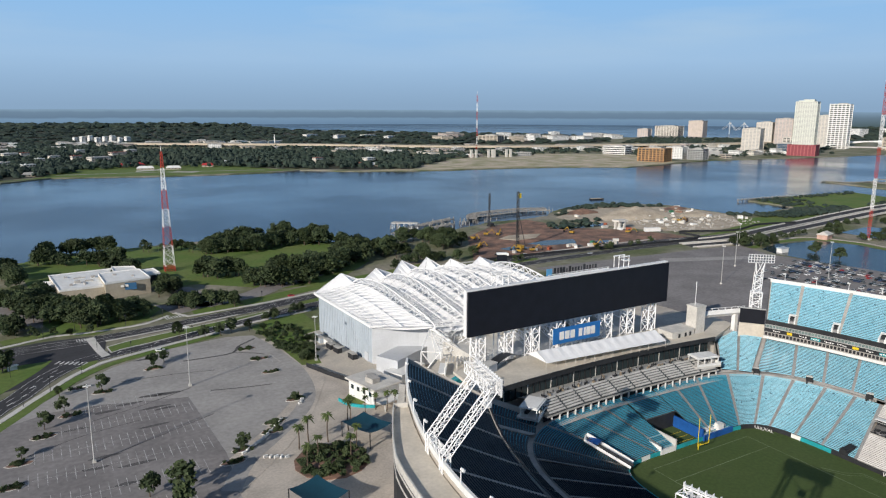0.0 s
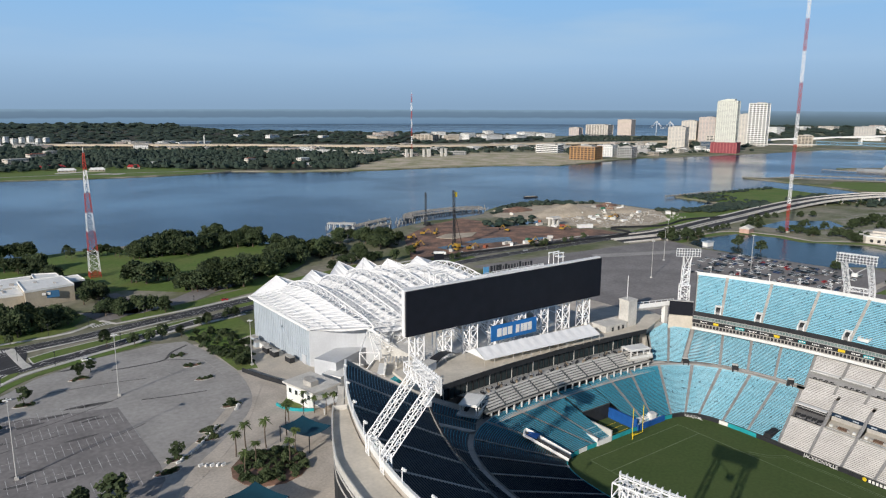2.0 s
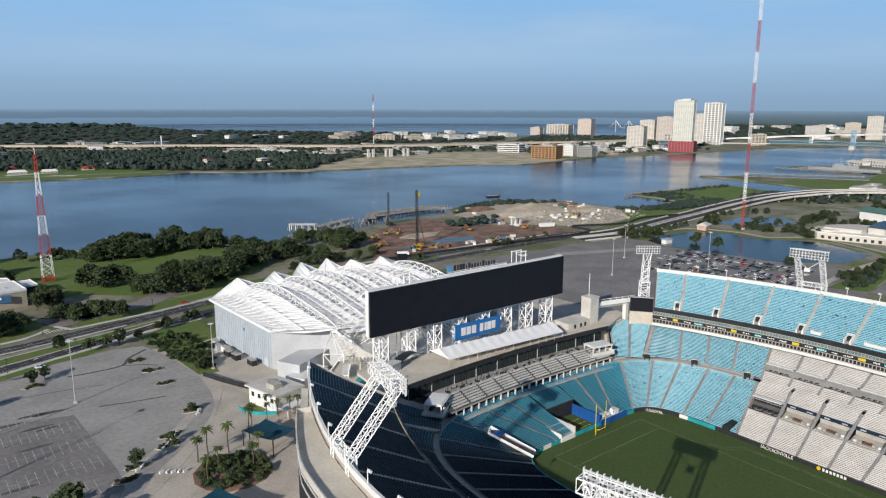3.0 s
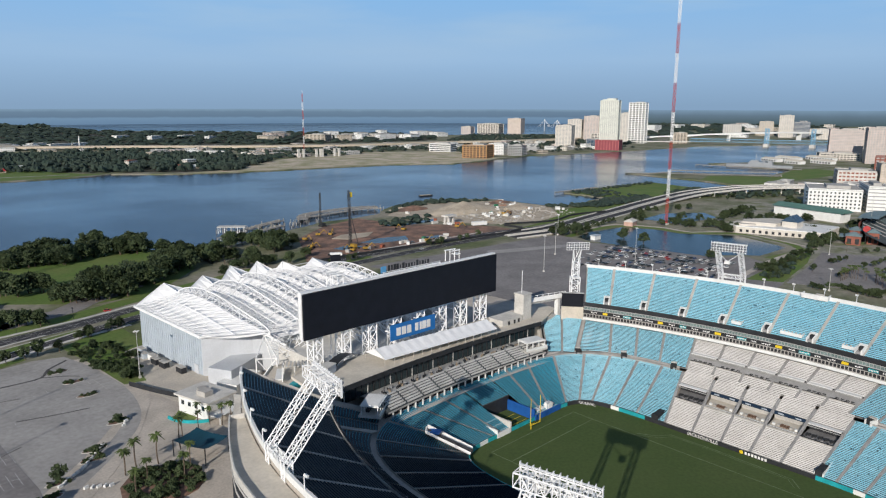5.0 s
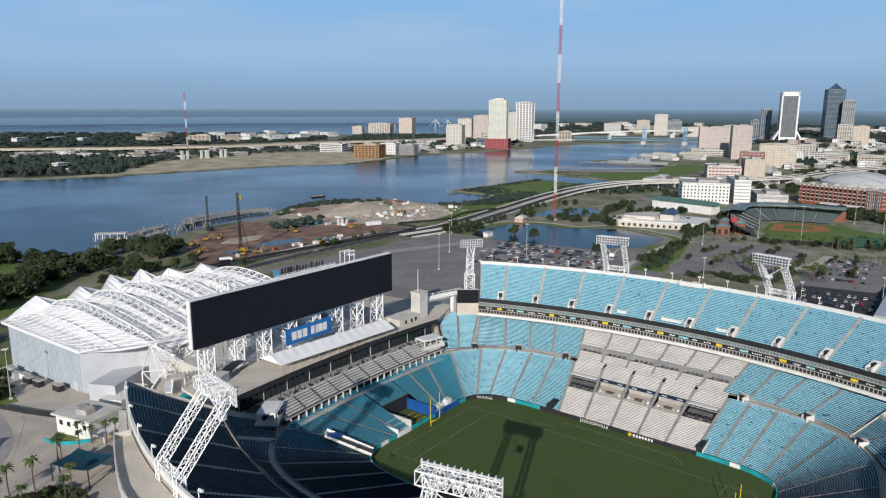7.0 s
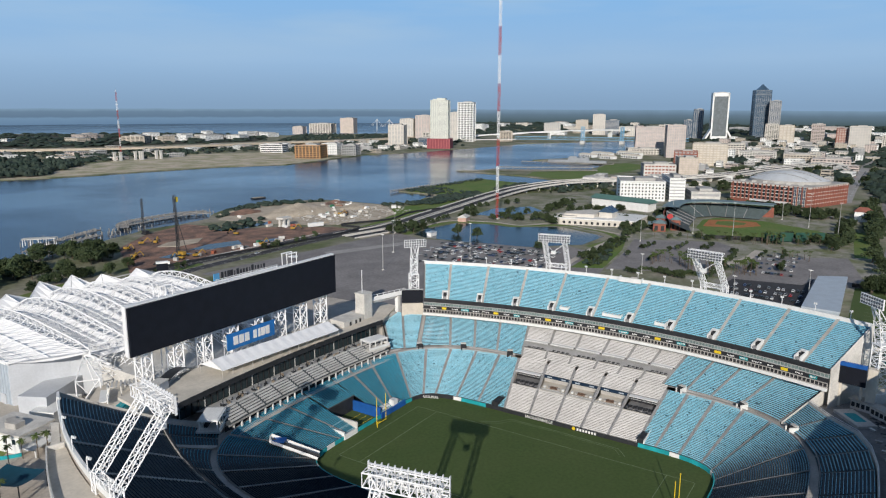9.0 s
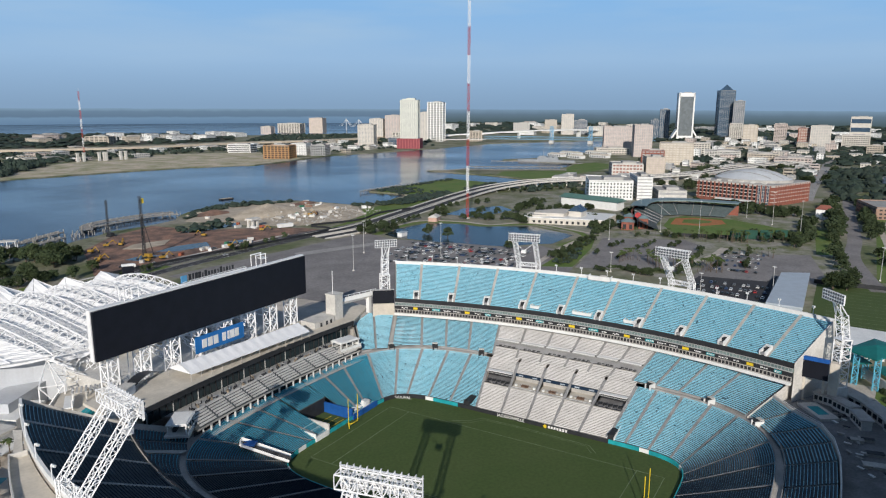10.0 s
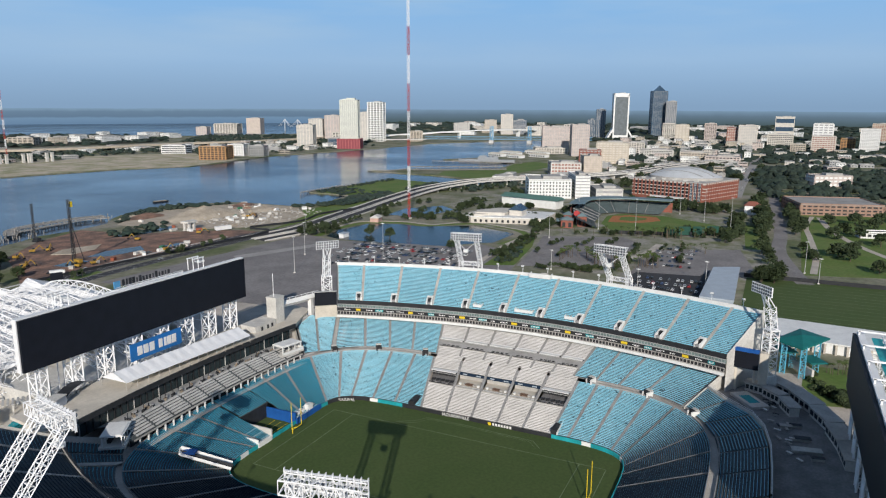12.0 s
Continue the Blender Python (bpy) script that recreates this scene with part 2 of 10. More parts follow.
def rod(bm, a, b, r, n=4):
    """A straight bar from a to b."""
    a, b = Vector(a), Vector(b)
    d = b - a
    if d.length < 1e-6:
        return bm
    m = Matrix.Translation((a + b) / 2) @ d.to_track_quat("Z", "Y").to_matrix().to_4x4()
    bmesh.ops.create_cone(bm, cap_ends=True, segments=n, radius1=r, radius2=r, depth=d.length, matrix=m)
    return bm


def truss(bm, a, b, w, bays, r, side=None):
    """A square lattice boom from a to b, w wide, with chords and diagonals."""
    a, b = Vector(a), Vector(b)
    d = (b - a).normalized()
    u = Vector(side) if side else d.orthogonal()
    u = (u - d * u.dot(d)).normalized()
    v = d.cross(u)
    cs = [(u * i + v * j) * w / 2 for i, j in ((-1, -1), (1, -1), (1, 1), (-1, 1))]
    for c in cs:
        rod(bm, a + c, b + c, r)
    for k in range(bays):
        p, q = a.lerp(b, k / bays), a.lerp(b, (k + 1) / bays)
        for i in range(4):
            c0, c1 = cs[i], cs[(i + 1) % 4]
            rod(bm, p + c0, p + c1, r * 0.6)
            rod(bm, (p + c0) if k % 2 else (p + c1), (q + c1) if k % 2 else (q + c0), r * 0.6)
    return bm


def smooth_line(points, step=8.0, closed=False):
    """A denser, rounded line through a few plan points (Catmull-Rom)."""
    p = [Vector((*q[:2], 0)) for q in points]
    n = len(p)
    out = []
    for i in range(n if closed else n - 1):
        a, b = p[i], p[(i + 1) % n]
        z = p[i - 1] if (i or closed) else a * 2 - b
        c = p[(i + 2) % n] if (closed or i + 2 < n) else b * 2 - a
        k = max(1, int((b - a).length / step))
        for j in range(k):
            t = j / k
            q = 0.5 * (2 * a + (b - z) * t + (2 * z - 5 * a + 4 * b - c) * t * t + (3 * a - z - 3 * b + c) * t ** 3)
            out.append((q.x, q.y))
    if not closed:
        out.append((p[-1].x, p[-1].y))
    return out


def ribbon(bm, line, width, z, thick=0.0, offset=0.0):
    """A band of constant width along a plan line; offset shifts it to the left of the line."""
    left, right = [], []
    n = len(line)
    for i, (x, y) in enumerate(line):
        a, b = line[max(i - 1, 0)], line[min(i + 1, n - 1)]
        d = Vector((b[0] - a[0], b[1] - a[1]))
        d = d.normalized() if d.length > 0 else Vector((1, 0))
        nx, ny = -d.y, d.x
        left.append((x + nx * (offset + width / 2), y + ny * (offset + width / 2)))
        right.append((x + nx * (offset - width / 2), y + ny * (offset - width / 2)))
    for i in range(n - 1):
        q = [left[i], right[i], right[i + 1], left[i + 1]]
        bm.faces.new([bm.verts.new((px, py, z)) for px, py in q])
        if thick:
            for s in (left, right):
                bm.faces.new([bm.verts.new((*s[i], z)), bm.verts.new((*s[i + 1], z)), bm.verts.new((*s[i + 1], z - thick)), bm.verts.new((*s[i], z - thick))])
    if thick:
        bmesh.ops.remove_doubles(bm, verts=bm.verts, dist=0.002)
        bmesh.ops.recalc_face_normals(bm, faces=bm.faces)
    return bm


def slab(name, plan, z0, z1, material, label, kind="structure", category="", parent=None):
    ob = part(name, prism(bmesh.new(), plan, z0, z1), material, parent)
    return tagged(ob, label, category, kind=kind)

# ---- ground, water, distance ----
NEAR_SHORE = [(420, -560), (224, -526), (130, -549), (58, -553), (-22, -504), (-74, -462), (-135, -476), (-175, -500), (-221, -517),
              (-302, -522), (-348, -556), (-396, -569), (-439, -562), (-491, -511), (-495, -421), (-539, -416), (-612, -425),
              (-620, -501), (-697, -500), (-837, -492), (-816, -407), (-806, -324), (-888, -348), (-925, -461), (-939, -598),
              (-1027, -543), (-1077, -391), (-1240, -422), (-1270, -600), (-1456, -507), (-1640, -526), (-1860, -520), (-2300, -560)]
FAR_SHORE = [(2600, -1500), (900, -1330), (400, -1230), (239, -1205), (168, -1255), (84, -1229), (-58, -1196), (-188, -1189), (-248, -1206),
             (-343, -1130), (-445, -1093), (-634, -1062), (-755, -1032), (-860, -963), (-995, -981), (-1161, -1014), (-1395, -973),
             (-1640, -945), (-1887, -940), (-2091, -824), (-2300, -690)]
FAR_BACK = [(-2340, -1780), (-1900, -2000), (-1760, -2370), (-1328, -2960), (-933, -3446), (-980, -3900), (-1000, -4100), (-600, -4500), (400, -4700), (3000, -3800)]


def arc_out(a0, a1, r, n):
    return [(r * math.sin(radians(a0 + (a1 - a0) * i / n)), r * math.cos(radians(a0 + (a1 - a0) * i / n))) for i in range(n + 1)]


def bank(points, step, wobble):
    """A shoreline through the points, a little ragged."""
    out = []
    for a, b in zip(points, points[1:]):
        a, b = Vector(a), Vector(b)
        n = max(1, int((b - a).length / step))
        side = Vector((a.y - b.y, b.x - a.x)).normalized()
        for i in range(n):
            q = a.lerp(b, i / n)
            w = wobble * noise.noise((q.x * 0.02, q.y * 0.02, 3)) if i else 0
            out.append(tuple(q + side * w))
    return out + [tuple(points[-1])]


def land_body(bm, outline):
    lo = [bm.verts.new((x, y, -4.0)) for x, y in outline]
    hi = [bm.verts.new((x, y, 0.0)) for x, y in outline]
    for i in range(len(outline)):
        j = (i + 1) % len(outline)
        bm.faces.new((lo[i], lo[j], hi[j], hi[i]))
    for tri in tessellate_polygon([[Vector((x, y, 0)) for x, y in outline]]):
        f = bm.faces.new([hi[i] for i in tri])
        f.normal_update()
        if f.normal.z < 0:
            f.normal_flip()


bm = bmesh.new()
# home bank, with everything behind the camera, out to the skyline in the west
land_body(bm, bank(NEAR_SHORE, 18, 9) + [(-2300, -640)] + arc_out(255.0, 360 + 143, 4780, 40))
# far bank: downtown's south side, the wooded suburb, closed to the west
land_body(bm, bank(FAR_SHORE, 25, 10) + [(-2300, -641)] + arc_out(254.9, 236, 4780, 6) + bank(FAR_BACK, 60, 25))
ground = tagged(part("ground", bm, "land"), "flat coastal ground of scrub grass and earth", "ground", kind="structure")

bm = bmesh.new()
bmesh.ops.create_circle(bm, cap_ends=True, segments=96, radius=4788, matrix=pose(0, 0, -1.5))
river = tagged(part("water", bm, "river"), "wide blue tidal river with calm slicks", "river", kind="structure")

# the last strip before the skyline, a painted backdrop: open water, then a low wooded shore, haze in its colours
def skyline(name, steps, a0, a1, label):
    """A glowing strip at the skyline; steps: height in hundreds of metres and colour, haze painted in."""
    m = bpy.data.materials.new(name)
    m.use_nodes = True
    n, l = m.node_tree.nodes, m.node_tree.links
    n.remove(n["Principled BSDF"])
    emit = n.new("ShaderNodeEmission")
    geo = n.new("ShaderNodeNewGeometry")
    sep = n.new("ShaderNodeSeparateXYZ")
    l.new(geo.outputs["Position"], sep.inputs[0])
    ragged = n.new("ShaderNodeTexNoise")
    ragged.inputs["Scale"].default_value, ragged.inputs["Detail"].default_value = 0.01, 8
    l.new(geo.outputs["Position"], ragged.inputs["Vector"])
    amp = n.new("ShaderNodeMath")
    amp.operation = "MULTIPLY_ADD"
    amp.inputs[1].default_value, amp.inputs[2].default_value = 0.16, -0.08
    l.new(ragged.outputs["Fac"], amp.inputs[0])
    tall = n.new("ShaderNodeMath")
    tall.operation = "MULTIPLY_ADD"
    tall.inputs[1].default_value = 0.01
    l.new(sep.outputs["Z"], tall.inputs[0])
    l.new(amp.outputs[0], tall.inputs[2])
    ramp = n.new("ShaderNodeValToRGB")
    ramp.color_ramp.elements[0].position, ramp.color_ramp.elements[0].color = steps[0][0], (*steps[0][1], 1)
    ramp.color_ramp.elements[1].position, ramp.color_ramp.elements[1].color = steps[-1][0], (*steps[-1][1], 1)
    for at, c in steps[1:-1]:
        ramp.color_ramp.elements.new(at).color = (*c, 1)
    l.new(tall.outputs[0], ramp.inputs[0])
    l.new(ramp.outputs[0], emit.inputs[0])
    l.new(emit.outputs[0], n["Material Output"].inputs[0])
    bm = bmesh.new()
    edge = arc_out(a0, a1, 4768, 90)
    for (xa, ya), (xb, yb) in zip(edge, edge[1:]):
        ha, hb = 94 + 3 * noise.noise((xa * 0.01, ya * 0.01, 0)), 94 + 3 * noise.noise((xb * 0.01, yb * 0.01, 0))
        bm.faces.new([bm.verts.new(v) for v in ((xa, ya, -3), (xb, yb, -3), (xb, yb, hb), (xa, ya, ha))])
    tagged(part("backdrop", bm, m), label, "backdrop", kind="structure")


skyline("haze_shore", ((0.0, (0.135, 0.23, 0.36)), (0.36, (0.165, 0.275, 0.41)), (0.46, (0.125, 0.20, 0.295)), (0.76, (0.145, 0.23, 0.33)), (0.9, (0.20, 0.31, 0.43))), 120, 236.5, "painted glowing backdrop of a hazy wooded shore beyond open water")
skyline("haze_land", ((0.0, (0.065, 0.100, 0.110)), (0.3, (0.095, 0.145, 0.18)), (0.6, (0.125, 0.19, 0.255)), (0.92, (0.19, 0.295, 0.41))), 236.5, 300, "painted glowing backdrop of a hazy wooded plain")

# ---- stadium ----
def level_curve(a, b, n, t):
    c, s = math.cos(t), math.sin(t)
    return a * math.copysign(abs(c) ** (2 / n), c), b * math.copysign(abs(s) ** (2 / n), s)


def side_arc(x0, k, y, side):
    return side * (x0 - k * y * y), y


def seat_rows(inner, outer, z0, z1, rows, lift=0.42):
    """Two bmeshes for one block of stands between two plan lines: concrete steps, and the seats on them."""
    steps, seats = bmesh.new(), bmesh.new()
    n = len(inner)
    lines = []
    for r in range(rows + 1):
        f = r / rows
        lines.append([(a[0] + (b[0] - a[0]) * f, a[1] + (b[1] - a[1]) * f) for a, b in zip(inner, outer)])
    for r in range(rows):
        z, zn = z0 + (z1 - z0) * r / rows, z0 + (z1 - z0) * (r + 1) / rows
        a, b = lines[r], lines[r + 1]
        f0 = f2 if r else [steps.verts.new((*p, z)) for p in a]
        f1 = [steps.verts.new((*p, z)) for p in b]
        f2 = [steps.verts.new((*p, zn)) for p in b]
        for i in range(n - 1):
            steps.faces.new((f0[i], f0[i + 1], f1[i + 1], f1[i]))
            steps.faces.new((f1[i], f1[i + 1], f2[i + 1], f2[i]))
        # a seat line: pan and back, on the rear of its step
        top = max(0.52, min(0.72, zn - z + 0.17))
        prof = ((0.68, 0.18), (0.79, 0.24), (0.87, top), (0.94, top - 0.02), (0.90, 0.10))
        ring = []
        for f, h in prof:
            ring.append([seats.verts.new((p[0] + (q[0] - p[0]) * f, p[1] + (q[1] - p[1]) * f, z + h * lift / 0.42)) for p, q in zip(a, b)])
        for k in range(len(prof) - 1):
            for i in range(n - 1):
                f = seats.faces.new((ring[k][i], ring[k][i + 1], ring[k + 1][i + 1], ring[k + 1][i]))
                # top and back faces get the navy that stands for shade
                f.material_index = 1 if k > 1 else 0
    return steps, seats


def stand_block(label, inner, outer, z0, z1, rows, seat_mat, group):
    t = thing("seating_section", label, "stadium seating", group)
    steps, seats = seat_rows(inner, outer, z0, z1, rows)
    # steps under teal rows carry the shade between seats in their colour
    part("steps", steps, "tread" if seat_mat == "grey_seat" else "step_shade_grey", t)
    s = part("seats", seats, seat_mat, t, "rows of " + ("pale grey" if seat_mat == "grey_seat" else "deep teal" if seat_mat == "deep_or_shaded_seat" else "teal") + " plastic seats")
    s.data.materials.append(M["seat_back_shade"])
    s["kind"] = "stuff"
    return t


def stairs(inner2, outer2, z0, z1, rows):
    """The steps of one aisle between two blocks."""
    bm = bmesh.new()
    a, b = [Vector((*p, 0)) for p in inner2], [Vector((*p, 0)) for p in outer2]
    n = rows * 2
    for k in range(n):
        p = [a[i].lerp(b[i], k / n) for i in (0, 1)] + [a[i].lerp(b[i], (k + 1) / n) for i in (1, 0)]
        z, zn = z0 + (z1 - z0) * k / n + 0.1, z0 + (z1 - z0) * (k + 1) / n + 0.1
        v = [bm.verts.new((q.x, q.y, z)) for q in p]
        bm.faces.new(v)
        bm.faces.new((v[3], v[2], bm.verts.new((p[2].x, p[2].y, zn)), bm.verts.new((p[3].x, p[3].y, zn))))
    return bm


LOW = (39.0, 61.0, 7)     # foot of the lower bowl
MID = (73.0, 87.5, 4)     # cross aisle
Z_LOW, Z_MID, Z_TOP, Z_FRONT, Z_RIM = 1.5, 10.0, 19.0, 27.3, 41.0


def mid_pt(t):
    return level_curve(*MID, t)


def curve_angle(curve, kind, v, half):
    """The curve's angle on the west half where y (or x) is v; half: +1 north, -1 south, for x."""
    a, b, n = curve
    if kind == "y":
        s = math.asin(min(1, (abs(v) / b) ** (n / 2)))
        return math.pi - s if v >= 0 else math.pi + s
    s = math.asin(min(1, (abs(v) / a) ** (n / 2)))
    return math.pi / 2 + s if half > 0 else 1.5 * math.pi - s


def along(curve, s0, s1, which, f):
    """A point of the curve between two stations."""
    if s0[0] == s1[0] and s0[3] == s1[3]:
        t = curve_angle(curve, s0[0], s0[which] + (s1[which] - s0[which]) * f, s0[3])
    else:
        t0, t1 = curve_angle(curve, s0[0], s0[which], s0[3]), curve_angle(curve, s1[0], s1[which], s1[3])
        t = t0 + (t1 - t0) * f
    return level_curve(*curve, t)


def trimmed(pts, gap):
    a, b = Vector(pts[0]), Vector(pts[1])
    c, d = Vector(pts[-1]), Vector(pts[-2])
    return [tuple(a.lerp(b, min(0.45, gap / max(0.01, (b - a).length))))] + pts[1:-1] + [tuple(c.lerp(d, min(0.45, gap / max(0.01, (d - c).length))))]


def between(a, b, f):
    return [(p[0] + (q[0] - p[0]) * f, p[1] + (q[1] - p[1]) * f) for p, q in zip(a, b)]


def club_section(label, inner, outer, z0, z1, rows, fa, fb, sign, group):
    """Grey seats below and above a sunken club platform with counters, tables and a fascia at its back."""
    za, zb = z0 + (z1 - z0) * fa, z0 + (z1 - z0) * fb
    la, lb = between(inner, outer, fa), between(inner, outer, fb)
    stand_block(label, inner, la, z0, za, max(3, int(rows * fa)), "grey_seat", group)
    stand_block(label, lb, outer, zb, z1, max(3, int(rows * (1 - fb))), "grey_seat", group)
    t = thing("club_box", "sunken club platform with counters and tables among grey seats", "club box", "club boxes")
    part("floor", prism(bmesh.new(), la + lb[::-1], za - 0.5, za - 0.1), "roof_beige" if sign else "plaza_dark", t)
    part("back_wall", ribbon(bmesh.new(), lb, 0.3, zb, zb - za), "tread" if sign else "dark", t)
    if sign:
        part("fascia", ribbon(bmesh.new(), between(la, lb, 0.93), 0.4, zb + 0.5, 1.3), "navy", t, "navy sign board")
    else:
        part("awning", ribbon(bmesh.new(), between(la, lb, 0.84), 2.2, zb + 0.35, 0.3), "white_paint", t, "flat white awning")
        part("awning_rail", ribbon(bmesh.new(), between(la, lb, 0.66), 0.12, zb - 0.1, 0.2), "grey_pole", t)
    part("front_counter", ribbon(bmesh.new(), between(la, lb, 0.04), 0.5, za + 0.7, 0.8), "tread", t)
    part("counter_top", ribbon(bmesh.new(), between(la, lb, 0.05), 0.7, za + 0.78, 0.08), "tread" if sign else "dark", t)
    n = len(la)
    if sign:
        for lo, hi in ((1, n // 2), (n // 2 + 1, n - 1)):
            part("sign_bar", ribbon(bmesh.new(), between(la, lb, 0.91)[lo:hi], 0.3, zb + 0.1, 0.45), "blue_panel", t, "plain pale bar of lettering")
    row = between(la, lb, 0.45)
    crew = random.Random(int(abs(la[0][1]) * 10))
    for k in range(1, n - 1):
        x, y = row[k]
        if not sign:
            part("table", boxes([((x, y, za + 0.32), (0.9, 1.3, 0.75)), ((x + 0.9, y - 0.3, za + 0.25), (0.5, 0.5, 0.6)), ((x - 0.9, y + 0.4, za + 0.25), (0.5, 0.5, 0.6))]), "dark", t)
            x, y = between(la, lb, 0.14)[k]
            part("stool", boxes([((x, y + crew.uniform(-0.6, 0.6), za + 0.35), (0.6, 0.6, 0.9))]), "dark" if k % 2 else "tread", t)
        elif k == n // 2:
            part("sofa", boxes([((x, y, za + 0.2), (1.0, 3.0, 0.5)), ((x - 0.6, y, za + 0.35), (0.3, 3.0, 0.8)), ((x, y - 1.5, za + 0.3), (1.0, 0.3, 0.7)), ((x, y + 1.5, za + 0.3), (1.0, 0.3, 0.7))]), "wood_brown", t)
        else:
            part("table", boxes([((x, y, za + 0.3), (0.9, 0.9, 0.7))]), "white_paint" if k % 2 else "tread", t)
        if sign:
            x, y = between(la, lb, 0.14)[k]
            for d in (-0.8, 0.1, 0.9):
                part("stool", boxes([((x, y + d, za + 0.35), (0.5, 0.5, 0.8))]), "white_paint", t)


stand = thing("stand_structure", "cast concrete frame and walkways of the stadium bowl", "stadium", kind="structure")
# where the aisles run, from the north end over the west side to the south end: foot and cross aisle
STATIONS = [("x", -1, -1, 1), ("x", -12, -18, 1), ("x", -21, -33, 1), ("x", -27, -48, 1), ("y", 58, 71, 0), ("y", 54, 61, 0), ("y", 46, 50, 0), ("y", 37.5, 40, 0), ("y", 31, 32, 0),
            ("y", 20, 19, 0), ("y", 9.5, 6, 0), ("y", -1, -7, 0), ("y", -12, -20, 0), ("y", -23, -33.5, 0), ("y", -35, -43, 0), ("y", -45, -54, 0), ("y", -54, -65.5, 0), ("y", -58, -75, 0),
            ("x", -27, -48, -1), ("x", -17, -33, -1), ("x", -12.4, -20, -1), ("x", -7.2, -8.2, -1)]
NP = 7
for side in (-1, 1):
    flip = -side
    for i, (s0, s1) in enumerate(zip(STATIONS, STATIONS[1:])):
        inner = [along(LOW, s0, s1, 1, k / (NP - 1)) for k in range(NP)]
        outer = [along(MID, s0, s1, 2, k / (NP - 1)) for k in range(NP)]
        inner, outer = trimmed(inner, 0.45), trimmed(outer, 0.65)
        inner, outer = [(flip * x, y) for x, y in inner], [(flip * x, y) for x, y in outer]
        grey = side < 0 and 8 <= i <= 12
        if grey:
            club_section("lower bowl seating section with rows of pale grey club seats", inner, outer, Z_LOW, Z_MID, 40, 0.46, 0.78, 9 <= i <= 11, "lower bowl sections")
        else:
            # south end: deeper seats; east side: its shade put in with the same teal
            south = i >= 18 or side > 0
            stand_block("lower bowl seating section with rows of %s seats" % ("deep teal" if south else "sun-faded teal"), inner, outer, Z_LOW, Z_MID, 40, "deep_or_shaded_seat" if south else "teal_seat", "lower bowl sections")
        if i:
            p, q = along(LOW, s0, s1, 1, 0), along(MID, s0, s1, 2, 0)
            dp = (Vector(along(LOW, s0, s1, 1, 0.02)) - Vector(p)).normalized() * 0.5
            dq = (Vector(along(MID, s0, s1, 2, 0.02)) - Vector(q)).normalized() * 0.7
            if i <= 4 or side > 0:
                dp, dq = dp * 0.6, dq * 0.5
            inn = [(flip * (p[0] - dp.x), p[1] - dp.y), (flip * (p[0] + dp.x), p[1] + dp.y)]
            out = [(flip * (q[0] - dq.x), q[1] - dq.y), (flip * (q[0] + dq.x), q[1] + dq.y)]
            part("aisle_stairs", stairs(inn, out, Z_LOW + 0.2, Z_MID + 0.2, 30), "stair_grey", stand)

# middle tier along both sides, turning a little way into the south corners
TOPX, TOPK = 95.5, 0.0015


def tier(inner, outer, z0, z1, rows, grey, shade=False):
    if grey:
        club_section("middle tier seating section with rows of pale grey club seats", inner, outer, z0, z1, rows, 0.22, 0.52, False, "middle tier sections")
    else:
        # shade: east blocks carry their shade as a deeper teal
        stand_block("middle tier seating section with rows of %s seats" % ("deep teal" if shade else "teal"), inner, outer, z0, z1, rows, "deep_or_shaded_seat" if shade else "teal_seat", "middle tier sections")


def under_slab(inner, outer, z0, z1):
    bm = bmesh.new()
    for i in range(len(inner) - 1):
        q = [(*inner[i], z0), (*inner[i + 1], z0), (*outer[i + 1], z1), (*outer[i], z1)]
        bm.faces.new([bm.verts.new(v) for v in q])
    part("tier_slab", bm, "stair_grey", stand)


